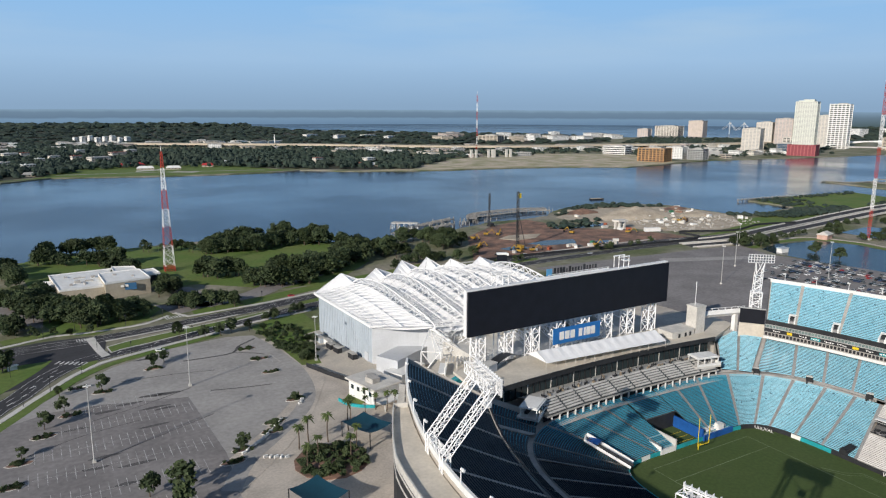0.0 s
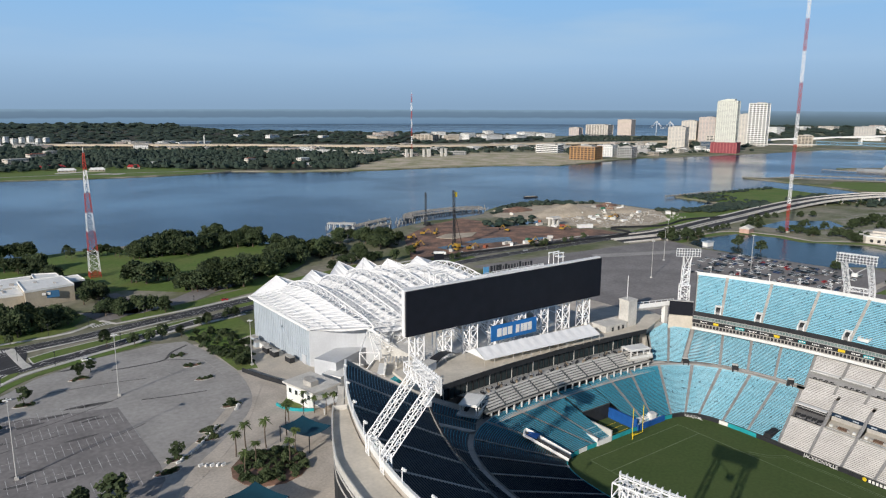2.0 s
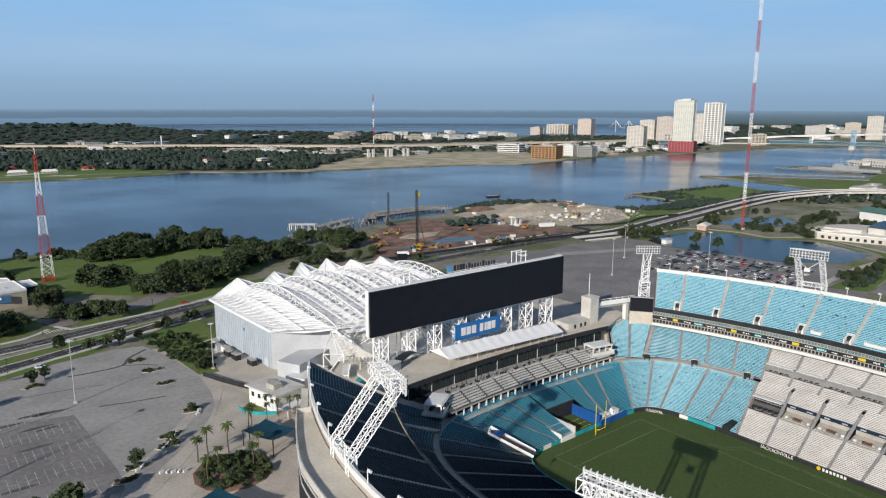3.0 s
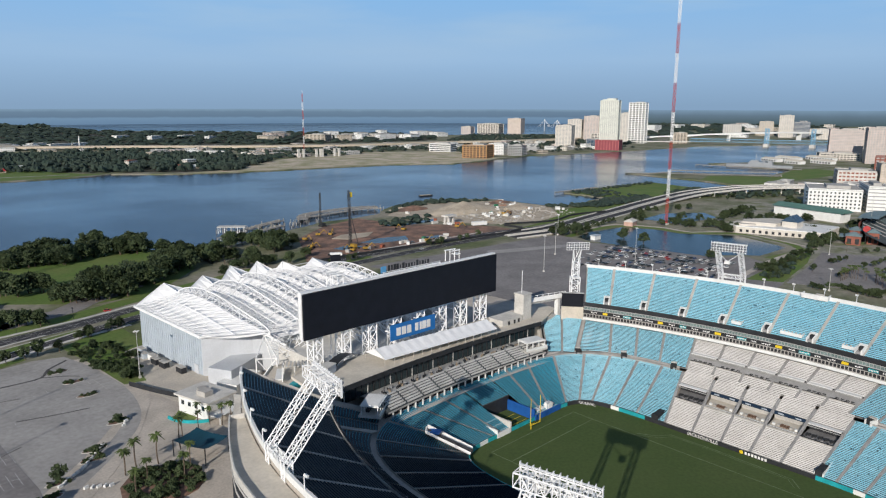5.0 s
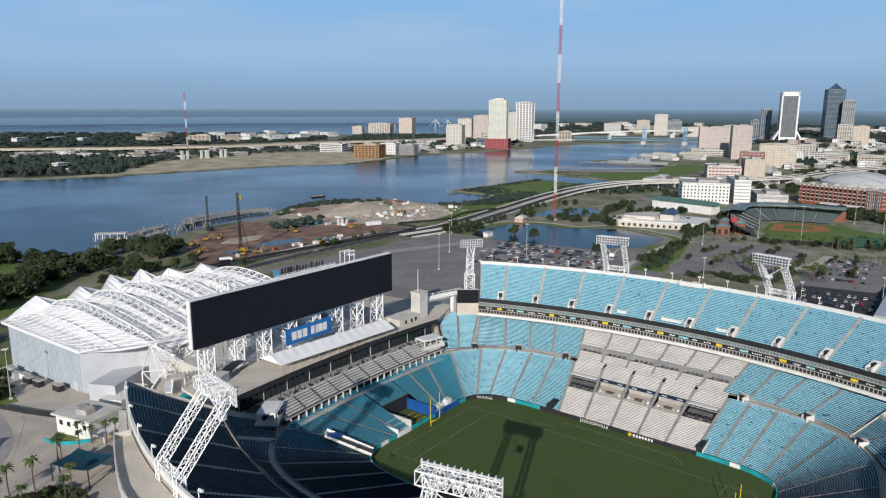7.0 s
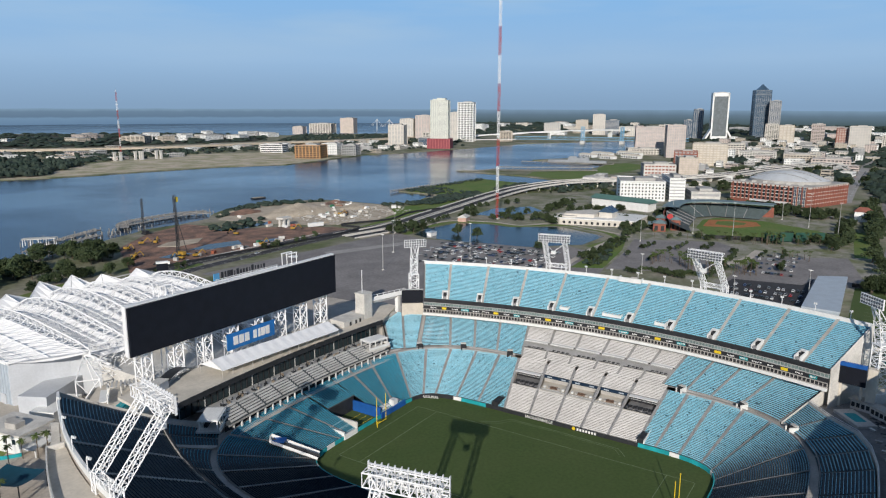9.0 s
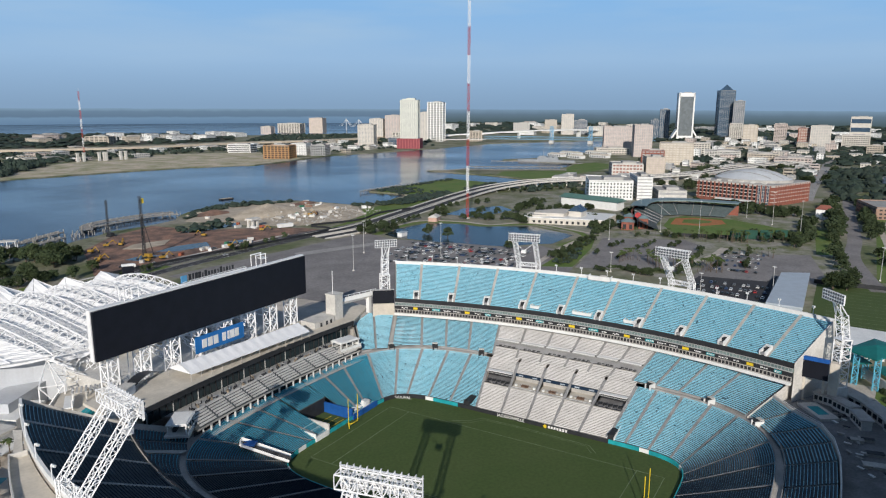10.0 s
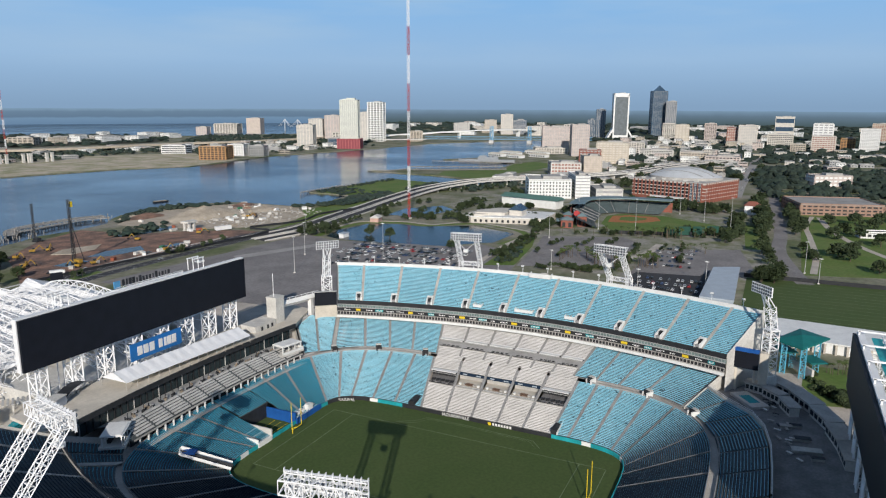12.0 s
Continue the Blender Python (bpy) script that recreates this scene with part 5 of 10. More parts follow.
# struts from the arches down to the valleys, and a light web of ties across each bay
for i in range(5):
    dip = lines[2 + 2 * i][1:]
    for j, s in ((i, 1), (i + 1, -1)):
        bm = bmesh.new()
        for k in range(NF):
            f0, f1 = k / NF, (k + 1) / NF
            p, q = ridge(j, f0), ridge(j, f1)
            tp = p + Vector((0, 0, arch_depth(f0) * 0.9))
            va, vb = dip[k] + Vector((s * -3.2, 0, 0.4)), dip[min(k + 1, NF)] + Vector((s * -3.2, 0, 0.4))
            rod(bm, tp, va, 0.13)
            rod(bm, p + Vector((0, 0, 0.3)), vb, 0.11)
            rod(bm, q + Vector((0, 0, 0.3)), va, 0.11)
            top = dip[k] + Vector((0, 0, arch_depth(f0) * 0.9 + 0.6))
            if 0 < k:
                rod(bm, tp, top, 0.1)
        part("bay_strut", bm, "white_steel", hall)
bm = bmesh.new()
for k in range(NF):
    e0, e1 = lines[0][k + 1], lines[0][k + 2] if k + 2 < len(lines[0]) else lines[0][-1]
    m0 = lines[0][k + 1].lerp(lines[1][k + 1], 0.5) + Vector((0, 0, 0.3 + 1.6 * math.sin(math.pi * k / NF)))
    r0 = ridge(0, k / NF) + Vector((0, 0, 0.3))
    rod(bm, e0 + Vector((0, 0, 0.3)), m0, 0.1)
    rod(bm, m0, r0, 0.12)
    rod(bm, m0, ridge(0, min(1, (k + 1) / NF)) + Vector((0, 0, 0.3)), 0.1)
    q0, n0 = e0.lerp(r0, 0.25) + Vector((0, 0, 0.5)), lines[0][k + 2].lerp(lines[1][k + 2], 0.25) + Vector((0, 0, 0.5))
    rod(bm, e0 + Vector((0, 0, 0.3)), n0, 0.12)
    rod(bm, q0, lines[0][k + 2] + Vector((0, 0, 0.3)), 0.12)
    rod(bm, q0, n0, 0.14)
    rod(bm, n0, m0, 0.12)
part("bay_strut", bm, "white_steel", hall)
# steel that gathers the arches at the stage front
for i in range(2, 6):
    bm = bmesh.new()
    e = Vector(ENDS[i])
    foot = Vector((e.x - 2, -140.5, 17.0))
    truss(bm, e + Vector((0, 0, 1.0)), foot, 2.6, 5, 0.2, (1, 0, 0))
    for d in (-6, 6):
        rod(bm, e + Vector((0, 0, 2.2)), foot + Vector((d, 0, 4.0)), 0.16)
        rod(bm, e + Vector((d, -2, 0)), foot + Vector((0, 0, 5.0)), 0.16)
    rod(bm, foot, foot + Vector((0, 0, 8.0)), 0.3, 6)
    part("front_strut", bm, "white_steel", hall)
for i in range(5):
    a, b = Vector(ENDS[i]), Vector(ENDS[i + 1])
    bm = bmesh.new()
    truss(bm, a + Vector((0, 0, 1.2)), b + Vector((0, 0, 1.2)), 2.2, 5, 0.2, (0, 0, 1))
    part("front_girder", bm, "white_steel", hall)
bm = bmesh.new()
rr = random.Random(4)
for k in range(46):
    c = Vector((rr.uniform(30, 46), rr.uniform(-170, -156), rr.uniform(14, 21)))
    d = Vector((rr.uniform(-4, 4), rr.uniform(-4, 4), rr.uniform(-3, 3)))
    rod(bm, c - d, c + d, 0.16)
part("corner_bracing", bm, "white_steel", hall)["kind"] = "stuff"
# dark seams and stays across the panels
for j, (a, b) in enumerate(zip(lines, lines[1:])):
    for k in range(1, NF + 1):
        bm = bmesh.new()
        pts = [a[k].lerp(b[k], c / 4) - Vector((0, 0, 1.3 * math.sin(math.pi * c / 4) - 0.18)) for c in range(5)]
        for p, q in zip(pts, pts[1:]):
            rod(bm, p, q, 0.13)
        part("purlin", bm, "pale_steel" if k % 2 and j else "white_steel", hall)
bm = bmesh.new()
for k in range(NF):
    rod(bm, lines[0][k + 1].lerp(lines[1][k + 1], 0.5) + Vector((0, 0, 0.3 + 1.6 * math.sin(math.pi * k / NF))), lines[0][k + 2].lerp(lines[1][k + 2], 0.5) + Vector((0, 0, 0.3 + 1.6 * math.sin(math.pi * (k + 1) / NF))), 0.26)
part("side_arch", bm, "white_steel", hall)
bm = bmesh.new()
rod(bm, EAVE_A, EAVE_B, 0.75, 6)
rod(bm, EAVE_A, PEAKS[0], 0.32, 6)
FRONT = [EAVE_B, Vector((55, -187.5, 19.2)), Vector((46, -182, 19.8)), Vector((45.5, -168, 20.6)), Vector((44, -157, 18.6))]
for p, q in zip(FRONT, FRONT[1:]):
    rod(bm, p, q, 0.6, 6)
for i in range(5):
    v = lines[2 + 2 * i][0]
    rod(bm, PEAKS[i], v, 0.28)
    rod(bm, v, PEAKS[i + 1], 0.28)
for i in range(6):
    rod(bm, PEAKS[i], STARTS[i], 0.22)
part("edge_beam", bm, "white_steel", hall)
bm = bmesh.new()
for i in range(6):
    p = Vector(PEAKS[i])
    for j in (2 * i, 2 * i + 2):
        q = lines[j][1]
        rod(bm, p + Vector((0, 0, 0.1)), q + Vector((0, 0, 0.3)), 0.14)
part("tent_seam", bm, "pale_steel", hall)
bm = bmesh.new()
front = [bm.verts.new(p) for p in FRONT[:4]]
top = [bm.verts.new(p) for p in (lines[0][-1].lerp(lines[1][-1], 0.02), lines[0][-1].lerp(lines[1][-1], 0.5), Vector(ENDS[0]), Vector(ENDS[0]) + Vector((-1, 0, 0)))]
for k in range(3):
    bm.faces.new((front[k], front[k + 1], top[k + 1], top[k]))
part("front_slope", bm, "membrane", hall)
part("east_wall", prism(bmesh.new(), [(69.8, -252), (65.2, -194), (64.2, -194), (68.8, -252)], 0, 19.4), "blue_panel", hall, "pale blue ribbed metal wall")
for k in range(30):
    f = (k + 0.5) / 30
    part("wall_rib", boxes([((69.9 - 4.6 * f, -252 + 58 * f, 9.6), (0.18, 0.3, 19.0))]), "blue_panel", hall)
M["grey_panel"] = shader("grey_panel", (0.52, 0.54, 0.57), 0.6, 0.08, 6, 0.8)
part("front_wall", prism(bmesh.new(), [(65.2, -194), (65.2, -193), (46, -182.5), (30, -168), (30, -170), (46, -184)], 0, 18.6), "grey_panel", hall, "pale grey arched wall under the roof")
part("south_wall", prism(bmesh.new(), [(69.3, -252), (69.3, -251), (-50, -249), (-50, -250)], 0, 19.0), "blue_panel", hall)
part("stage_block", boxes([((56, -180, 4.5), (24, 12, 9))], 27), "grey_panel", hall)
part("stage_wing", boxes([((60, -170, 2.6), (18, 10, 5.2))], 27), "white_paint", hall)
part("roll_door", boxes([((65.8, -199, 2.2), (0.4, 4, 4.4))]), "grey_panel", hall)
part("back_block", boxes([((0, -150, 8), (84, 34, 16))]), "pale_concrete", hall)
bm = bmesh.new()
A, B, C = (57, -160), (50, -155), (44, -168)
for x, y in (A, B):
    rod(bm, (x, y, 4), (x, y, 15), 0.3, 6)
    rod(bm, (x, y, 15), (46, -172, 20.4), 0.28, 6)
rod(bm, (A[0], A[1], 4), (B[0], B[1], 15), 0.24)
rod(bm, (A[0], A[1], 15), (B[0], B[1], 15), 0.26)
rod(bm, (A[0], A[1], 15), (B[0], B[1], 4), 0.24)
rod(bm, (B[0], B[1], 4), (46, -172, 20.4), 0.22)
rod(bm, (A[0], A[1], 4), (A[0], A[1], 0), 0.34, 6)
rod(bm, (B[0], B[1], 4), (B[0], B[1], 0), 0.34, 6)
part("front_frame", bm, "white_steel", hall)
bm = bmesh.new()
rod(bm, (38, -132, 10), (38, -132, 33), 0.2, 6)
part("flagpole", bm, "white_steel", hall)
deck = thing("concourse_deck", "beige concrete concourse deck with low walls beside the club", "deck", kind="structure")
part("slab", prism(bmesh.new(), [(66, -121.2), (65, -132), (61, -148), (52, -157), (42.2, -157), (42.2, -121.2)], 0, 11.2), "roof_beige", deck)
for p, q in (((65, -122), (64.2, -132)), ((64.2, -132), (60.4, -147.6)), ((60.4, -147.6), (51.8, -156.4))):
    part("parapet", rod(bmesh.new(), (*p, 11.6), (*q, 11.6), 0.45, 4), "pale_concrete", deck)
part("planter", boxes([((61.5, -126, 11.7), (2.4, 6, 1.0))], 8), "red_rust", deck)
stage = thing("loading_canopy", "flat white loading canopy on slim posts over the concourse", "canopy", at=(56.5, -142, 11.2), turn=55)
part("roof", boxes([((0, 0, 2.0), (12, 3.2, 0.5))]), "white_paint", stage)
for dx in (-5.4, 0, 5.4):
    part("post", boxes([((dx, 1.3, 2.4), (0.35, 0.35, 4.8))]), "white_paint", stage)
tarp = thing("tarpaulin", "teal tarpaulin over stacked goods on the concourse", "tarpaulin", at=(58, -129.5, 11.2), turn=30)
bm = boxes([((0, 0, 1.0), (6.5, 4.0, 2.0))])
bmesh.ops.bevel(bm, geom=bm.edges[:], offset=0.5, segments=2, affect="EDGES")
part("cover", bm, "teal_pad", tarp)
part("cord", boxes([((0, 0, 1.02), (6.6, 0.12, 2.04))]), "tread", tarp)
perg = thing("pergola", "grey concrete pergola with slatted roof on the concourse", "pergola", at=(48.5, -143.5, 11.2), turn=-35)
for k in range(7):
    part("slat", boxes([((-4.6 + 1.55 * k, 0, 4.1), (0.7, 6.5, 0.3))]), "deck_grey", perg)
for dx in (-4.4, 0, 4.4):
    part("beam", boxes([((dx, 0, 3.8), (0.4, 6.2, 0.4))]), "tread", perg)
    for dy in (-2.8, 2.8):
        part("post", boxes([((dx, dy, 1.8), (0.5, 0.5, 3.6))]), "pale_concrete", perg)
cage = thing("scaffold_tower", "open tube frame tower beside the video board", "scaffold", at=(43.6, -130.5, 11.2))
for dx in (-3, 3):
    for dy in (-3, 3):
        part("standard", rod(bmesh.new(), (dx, dy, 0), (dx, dy, 11), 0.16, 6), "grey_pole", cage)
for z in (2.6, 5.4, 8.2, 10.8):
    bm = bmesh.new()
    for a, b in (((-3, -3), (3, -3)), ((3, -3), (3, 3)), ((3, 3), (-3, 3)), ((-3, 3), (-3, -3))):
        rod(bm, (*a, z), (*b, z), 0.12)
        rod(bm, (*a, z), (*b, z - 2.6), 0.08)
    part("lift", bm, "grey_pole", cage)
arcade = thing("arched_canopy", "dark arched canopy on a steel truss on the club roof", "canopy", at=(42, -119.5, 20.5), turn=22)
bm = bmesh.new()
prev = None
for k in range(11):
    f = -1 + 0.2 * k
    row = [bm.verts.new((8.5 * f, dy, 2.6 - 1.8 * f * f + dz)) for dy, dz in ((-2.2, 0), (2.2, 0), (2.2, 0.3), (-2.2, 0.3))]
    if prev:
        for i in range(4):
            bm.faces.new((prev[i], prev[(i + 1) % 4], row[(i + 1) % 4], row[i]))
    prev = row
bmesh.ops.recalc_face_normals(bm, faces=bm.faces)
part("roof", bm, "dark", arcade)
bm = bmesh.new()
for k in range(10):
    f, g = -1 + 0.2 * k, -0.8 + 0.2 * k
    za, zb = 2.9 - 1.8 * f * f, 2.9 - 1.8 * g * g
    rod(bm, (8.5 * f, 2.4, za), (8.5 * g, 2.4, zb), 0.14)
    rod(bm, (8.5 * f, 2.4, za - 1.0), (8.5 * g, 2.4, zb), 0.1)
    rod(bm, (8.5 * f, 2.4, za - 1.0), (8.5 * g, 2.4, zb - 1.0), 0.12)
part("truss", bm, "grey_pole", arcade)
for dx in (-7.5, 0, 7.5):
    part("post", boxes([((dx, 2.0, 0.6), (0.4, 0.4, 1.2))]), "grey_pole", arcade)
hutch = thing("roof_cabin", "plain grey plant cabin at the end of the club roof", "cabin", at=(52.5, -114, 20.5), turn=22)
part("wall", boxes([((0, 0, 1.6), (6, 4, 3.2))]), "grey_panel", hutch)
part("roof", boxes([((0, 0, 3.3), (6.4, 4.4, 0.3))]), "pale_concrete", hutch)
small_screen = thing("roadside_screen", "double-sided dark screen on a white post beside the amphitheatre", "sign", at=(-57, -262, 0))
part("post", boxes([((0, 0, 11), (1.4, 1.4, 22))]), "white_paint", small_screen)
part("panel", boxes([((0, 0, 25), (6.4, 1.8, 6.4))], -30), "board_black", small_screen)
part("cap", boxes([((0, 0, 28.8), (6.8, 2.2, 1.2))], -30), "white_paint", small_screen)

# ---- grounds near the stadium ----
def patch(name, plan, z, material, label, category="", thick=0.3):
    return tagged(part(name, prism(bmesh.new(), [tuple(p) for p in plan], z - thick, z), material), label, category, kind="structure")


def lane(name, pts, width, z, material, label, category="road", offset=0.0, step=12):
    return tagged(part(name, ribbon(bmesh.new(), smooth_line(pts, step), width, z, 0.25, offset), material), label, category, kind="structure")


# tunnel and rows over it in the south stand
for y0, z0, rows in ((-74.5, 6.2, 14),):
    inner = [(7.7 - 15.4 * i / 5, y0) for i in range(6)]
    outer = [(8.0 - 16 * i / 5, -87.4) for i in range(6)]
    stand_block("seating rows of deep teal seats above the field tunnel", inner, outer, z0, Z_MID, rows + 3, "deep_or_shaded_seat", "lower bowl sections")
tun = thing("field_tunnel", "open tunnel mouth with blue pads behind the end zone", "tunnel", kind="structure")
part("back", boxes([((0, -75.2, 3.0), (15.4, 0.8, 6.2))]), "dark", tun)
part("floor", boxes([((0, -68, 0.05), (14.4, 14, 0.14))]), "turf", tun)
bm = bmesh.new()
for y in (-64, -67, -70):
    box(bm, (0, y, 0.13), (12, 0.2, 0.02))
part("tunnel_lines", bm, "yellow", tun)
part("cheek", prism(bmesh.new(), [(7.2, -74.9), (7.8, -74.9), (7.6, -60.6), (7.0, -60.6)], 0, 4.2), "pale_concrete", tun)
blue = shader("pad_blue", (0.015, 0.10, 0.36), 0.5, 0.2, 3, 0.4)
part("blue_wall", prism(bmesh.new(), [(-7.0, -74.9), (-7.7, -74.9), (-7.6, -61), (-6.9, -61)], 0, 4.4), blue, tun, "blue padded wall")
part("blue_wall", boxes([((-15, -60.4, 1.2), (16, 0.5, 2.3))]), blue, tun, "blue padded wall")
part("platform", boxes([((-15, -63.4, 1.6), (15, 5.6, 0.5))]), "pale_concrete", tun)
part("platform", boxes([((11.2, -64.5, 1.5), (7.4, 7.5, 0.5)), ((11.2, -66.3, 2.4), (7.4, 4.0, 0.5)), ((11.2, -67.8, 3.3), (7.4, 1.6, 0.5))]), "pale_concrete", tun)
part("platform_wall", boxes([((11.2, -60.6, 0.9), (7.4, 0.4, 1.8)), ((14.8, -64.3, 1.6), (0.4, 7.6, 3.2))]), "white_paint", tun)
for dx in (0, 3.2, 6.2, 9.0):
    part("table", boxes([((-20.5 + dx, -63.4, 2.3), (1.8, 2.4, 0.9))]), "white_paint", tun)
for dx in (0, 2.4, 4.8):
    part("bench", boxes([((9.0 + dx, -64.6, 2.1), (1.6, 0.8, 0.7))]), "grey_seat", tun)
part("camera_booth", boxes([((-17, -61.8, 3.0), (2.6, 2.2, 2.8))]), "white_paint", tun)
access = thing("access_cut", "white walled access ramp cut through the corner seats", "ramp", kind="structure")
part("white_wall", rod(bmesh.new(), (38.2, -73.5, 8.2), (30.5, -58.5, 2.4), 0.8, 4), "white_paint", access)
part("white_wall", rod(bmesh.new(), (41.5, -70.5, 8.0), (34, -56, 2.6), 0.6, 4), "white_paint", access)
part("white_wall", rod(bmesh.new(), (38.2, -73.5, 8.0), (41.5, -70.5, 8.0), 0.5, 4), "white_paint", access)
part("ramp_floor", rod(bmesh.new(), (40.0, -72.2, 7.2), (32.2, -57, 1.9), 1.4, 4), "dark", access)
part("tent", boxes([((38.3, -69.6, 7.6), (3.4, 4.4, 0.5))], 28), blue, access, "blue tent roof")

# a brand-free blank strip and the readable words along the field wall
def letters(word, at, turn, size, material, label):
    cu = bpy.data.curves.new("lettering", "FONT")
    cu.body, cu.size, cu.extrude, cu.align_x = word, size, 0.05, "CENTER"
    dg_ob = bpy.data.objects.new("lettering_source", cu)
    me = bpy.data.meshes.new_from_object(dg_ob)
    bpy.data.objects.remove(dg_ob)
    me.materials.clear()
    me.materials.append(M[material])
    ob = new("wall_lettering", me)
    ob.matrix_basis = pose(*at) @ pose(0, 0, 0, 0, 0, turn) @ pose(0, 0, 0, 90)
    return tagged(ob, label, "lettering")


letters("JACKSONVILLE", (-38.55, -7.6, 0.35), 90, 1.75, "white_paint", "white block lettering on the field wall")
letters("DUUUVAL", (-33.4, -55.2, 0.35), 110, 1.7, "white_paint", "white block lettering above the field wall corner")

crest = thing("wall_sign", "gold disc and plain white bars on the black field wall", "sign", at=(-38.55, 11, 0.9), turn=90)
part("disc", rod(bmesh.new(), (-4.2, 0, 0), (-4.2, -0.06, 0), 0.7, 12), "yellow", crest)
for k in range(7):
    part("bar", boxes([((-2.6 + 1.15 * k, -0.03, 0), (0.75, 0.06, 1.0))]), "white_paint", crest)

# field markings that still show
bm = bmesh.new()
for x in (-24.4, 24.4):
    box(bm, (x, 0, 0.13), (0.25, 109, 0.02))
for y in (-54.9, 54.9, -45.7, 45.7):
    box(bm, (0, y, 0.13), (48.8, 0.25, 0.02))
ribbon(bm, [(-26, -27), (-29.7, -20.8), (-34.2, -17.7), (-34.6, 0), (-34.0, 10.4), (-33.5, 26), (-29, 30)], 0.3, 0.14, 0)
ribbon(bm, [(-25, -26), (-28.6, -19.6), (-33.2, -16.5), (-33.6, 0), (-33.0, 10.4), (-32.5, 25), (-28.4, 28.6)], 0.2, 0.14, 0)
tagged(part("field_lines", bm, shader("faint_line", (0.17, 0.22, 0.12), 0.9, 0.3, 6, 0.6)), "faint worn chalk lines on the grass", "lines", kind="structure")

# unseen wall, added to throw shadow over the north plaza
north_hall = thing("north_hall", "tall plain concrete wall added below the north board for shadow", "building", kind="structure")
part("wall", boxes([((14, 131, 16), (150, 4, 32))]), "concrete", north_hall)
part("roof_edge", boxes([((14, 131, 32.2), (151, 5, 0.5))]), "pale_concrete", north_hall)
# north plaza behind the bowl, with flat-roofed kiosks
north = thing("north_plaza", "shaded concrete plaza deck behind the north stand", "plaza", kind="structure")
# deck grey is lowered: part of the plaza's shade sits in the colour
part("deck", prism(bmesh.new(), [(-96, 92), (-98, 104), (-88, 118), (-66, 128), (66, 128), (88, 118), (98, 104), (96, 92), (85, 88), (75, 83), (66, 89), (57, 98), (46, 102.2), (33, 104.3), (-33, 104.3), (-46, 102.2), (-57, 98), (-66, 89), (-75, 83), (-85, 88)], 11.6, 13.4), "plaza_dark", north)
for x, y, tn, w, d in ((-90, 107, 44, 13, 5), (-78.5, 115, 30, 13, 5), (-65, 120.8, 22, 13, 5), (-51, 124.3, 13, 13, 5), (-37.5, 126.2, 6, 13, 4.4), (-85, 98, 68, 7, 3.4), (-79.5, 104.5, 45, 8, 3.4), (-70, 109.5, 22, 9, 3.4)):
    k = thing("kiosk", "low concession building with flat roof on the plaza", "kiosk", "kiosks", at=(x, y, 13.4), turn=-tn if x > 0 else tn)
    part("wall", boxes([((0, 0, 1.7), (w, d, 3.4))]), "pale_concrete", k)
    part("roof", boxes([((0, 0, 3.6), (w + 1, d + 1.2, 0.4))]), "tread", k)
    for j in range(4):
        part("hatch", boxes([((-w * 0.36 + j * w * 0.24, -d / 2 - 0.05, 1.8), (w * 0.16, 0.16, 1.6))]), "dark", k)
plaza_rng = random.Random(9)
for i in range(22):
    a = plaza_rng.uniform(0.15, 1.0)
    x, y = -84 + 62 * a + plaza_rng.uniform(-3, 3), 98 + 21 * a - 5 * a * a + plaza_rng.uniform(-3, 4)
    tb = thing("plaza_table", "small %s table on the shaded plaza" % ("white", "dark", "grey")[i % 3], "table", "plaza tables", at=(x, y, 13.4), turn=plaza_rng.uniform(0, 90))
    part("tabletop", boxes([((0, 0, 0.75), (2.2, 0.9, 0.08))]), ("white_paint", "dark", "tread")[i % 3], tb)
    part("pedestal", boxes([((0, 0, 0.36), (1.2, 0.5, 0.72))]), "tread", tb)
for x, y, w, d, mat, word in ((-38.5, 114.5, 3.2, 9, "pale_concrete", "pale"), (-34, 117.5, 1.6, 4, "dark", "dark"), (-47, 113.5, 2.4, 5, "dark", "dark"), (-55, 108.5, 2.2, 4, "tread", "grey"), (-57, 111.5, 1.6, 4, "dark", "dark")):
    sb = thing("service_bar", "long %s bar counter standing on the shaded plaza" % word, "counter", "plaza bars", at=(x, y, 13.4), turn=12)
    part("counter", boxes([((0, 0, 0.5), (w * 0.8, d * 0.94, 1.0))]), "tread", sb)
    part("counter_top", boxes([((0, 0, 1.06), (w, d, 0.12))]), mat, sb)
spa = thing("pool_deck", "raised deck with a teal pool beside the kiosks", "pool", at=(-73.5, 96.3, 13.4))
part("deck", boxes([((0, 0, 0.5), (14, 7, 1.0))], 35), "pale_concrete", spa)
part("pool", boxes([((0, 0, 1.02), (7, 4, 0.1))], 35), "teal_pad", spa)
nb = thing("corner_board", "dark video panel at the north-west corner of the stand", "scoreboard", at=(-83.1, 93.9, 0))
part("panel", boxes([((0, 0, 26.0), (8.6, 1, 6.6))], 83), "board_black", nb)
part("header", boxes([((0, 0, 30.0), (8.6, 1.1, 1.4))], 83), blue, nb)
part("post", boxes([((-0.9, -3.4, 18.0), (0.8, 0.8, 9.4))], 83), "roof_beige", nb)
part("post", boxes([((-0.9, 3.0, 18.0), (0.8, 0.8, 9.4))], 83), "roof_beige", nb)
part("side_pier", boxes([((-1.6, 6.2, 21.4), (3.0, 3.0, 16.0))], 83), "roof_beige", nb)
gate = thing("gate_canopy", "teal shade canopy on pale blue steel columns at the north gate", "canopy")
bm = bmesh.new()
rim4 = [(-151, 103.5, 15.4), (-170, 114.5, 16.4), (-163, 127, 15.4), (-141.5, 115.3, 15.2)]
top4 = [bm.verts.new(v) for v in rim4]
low4 = [bm.verts.new((x, y, z - 0.7)) for x, y, z in rim4]
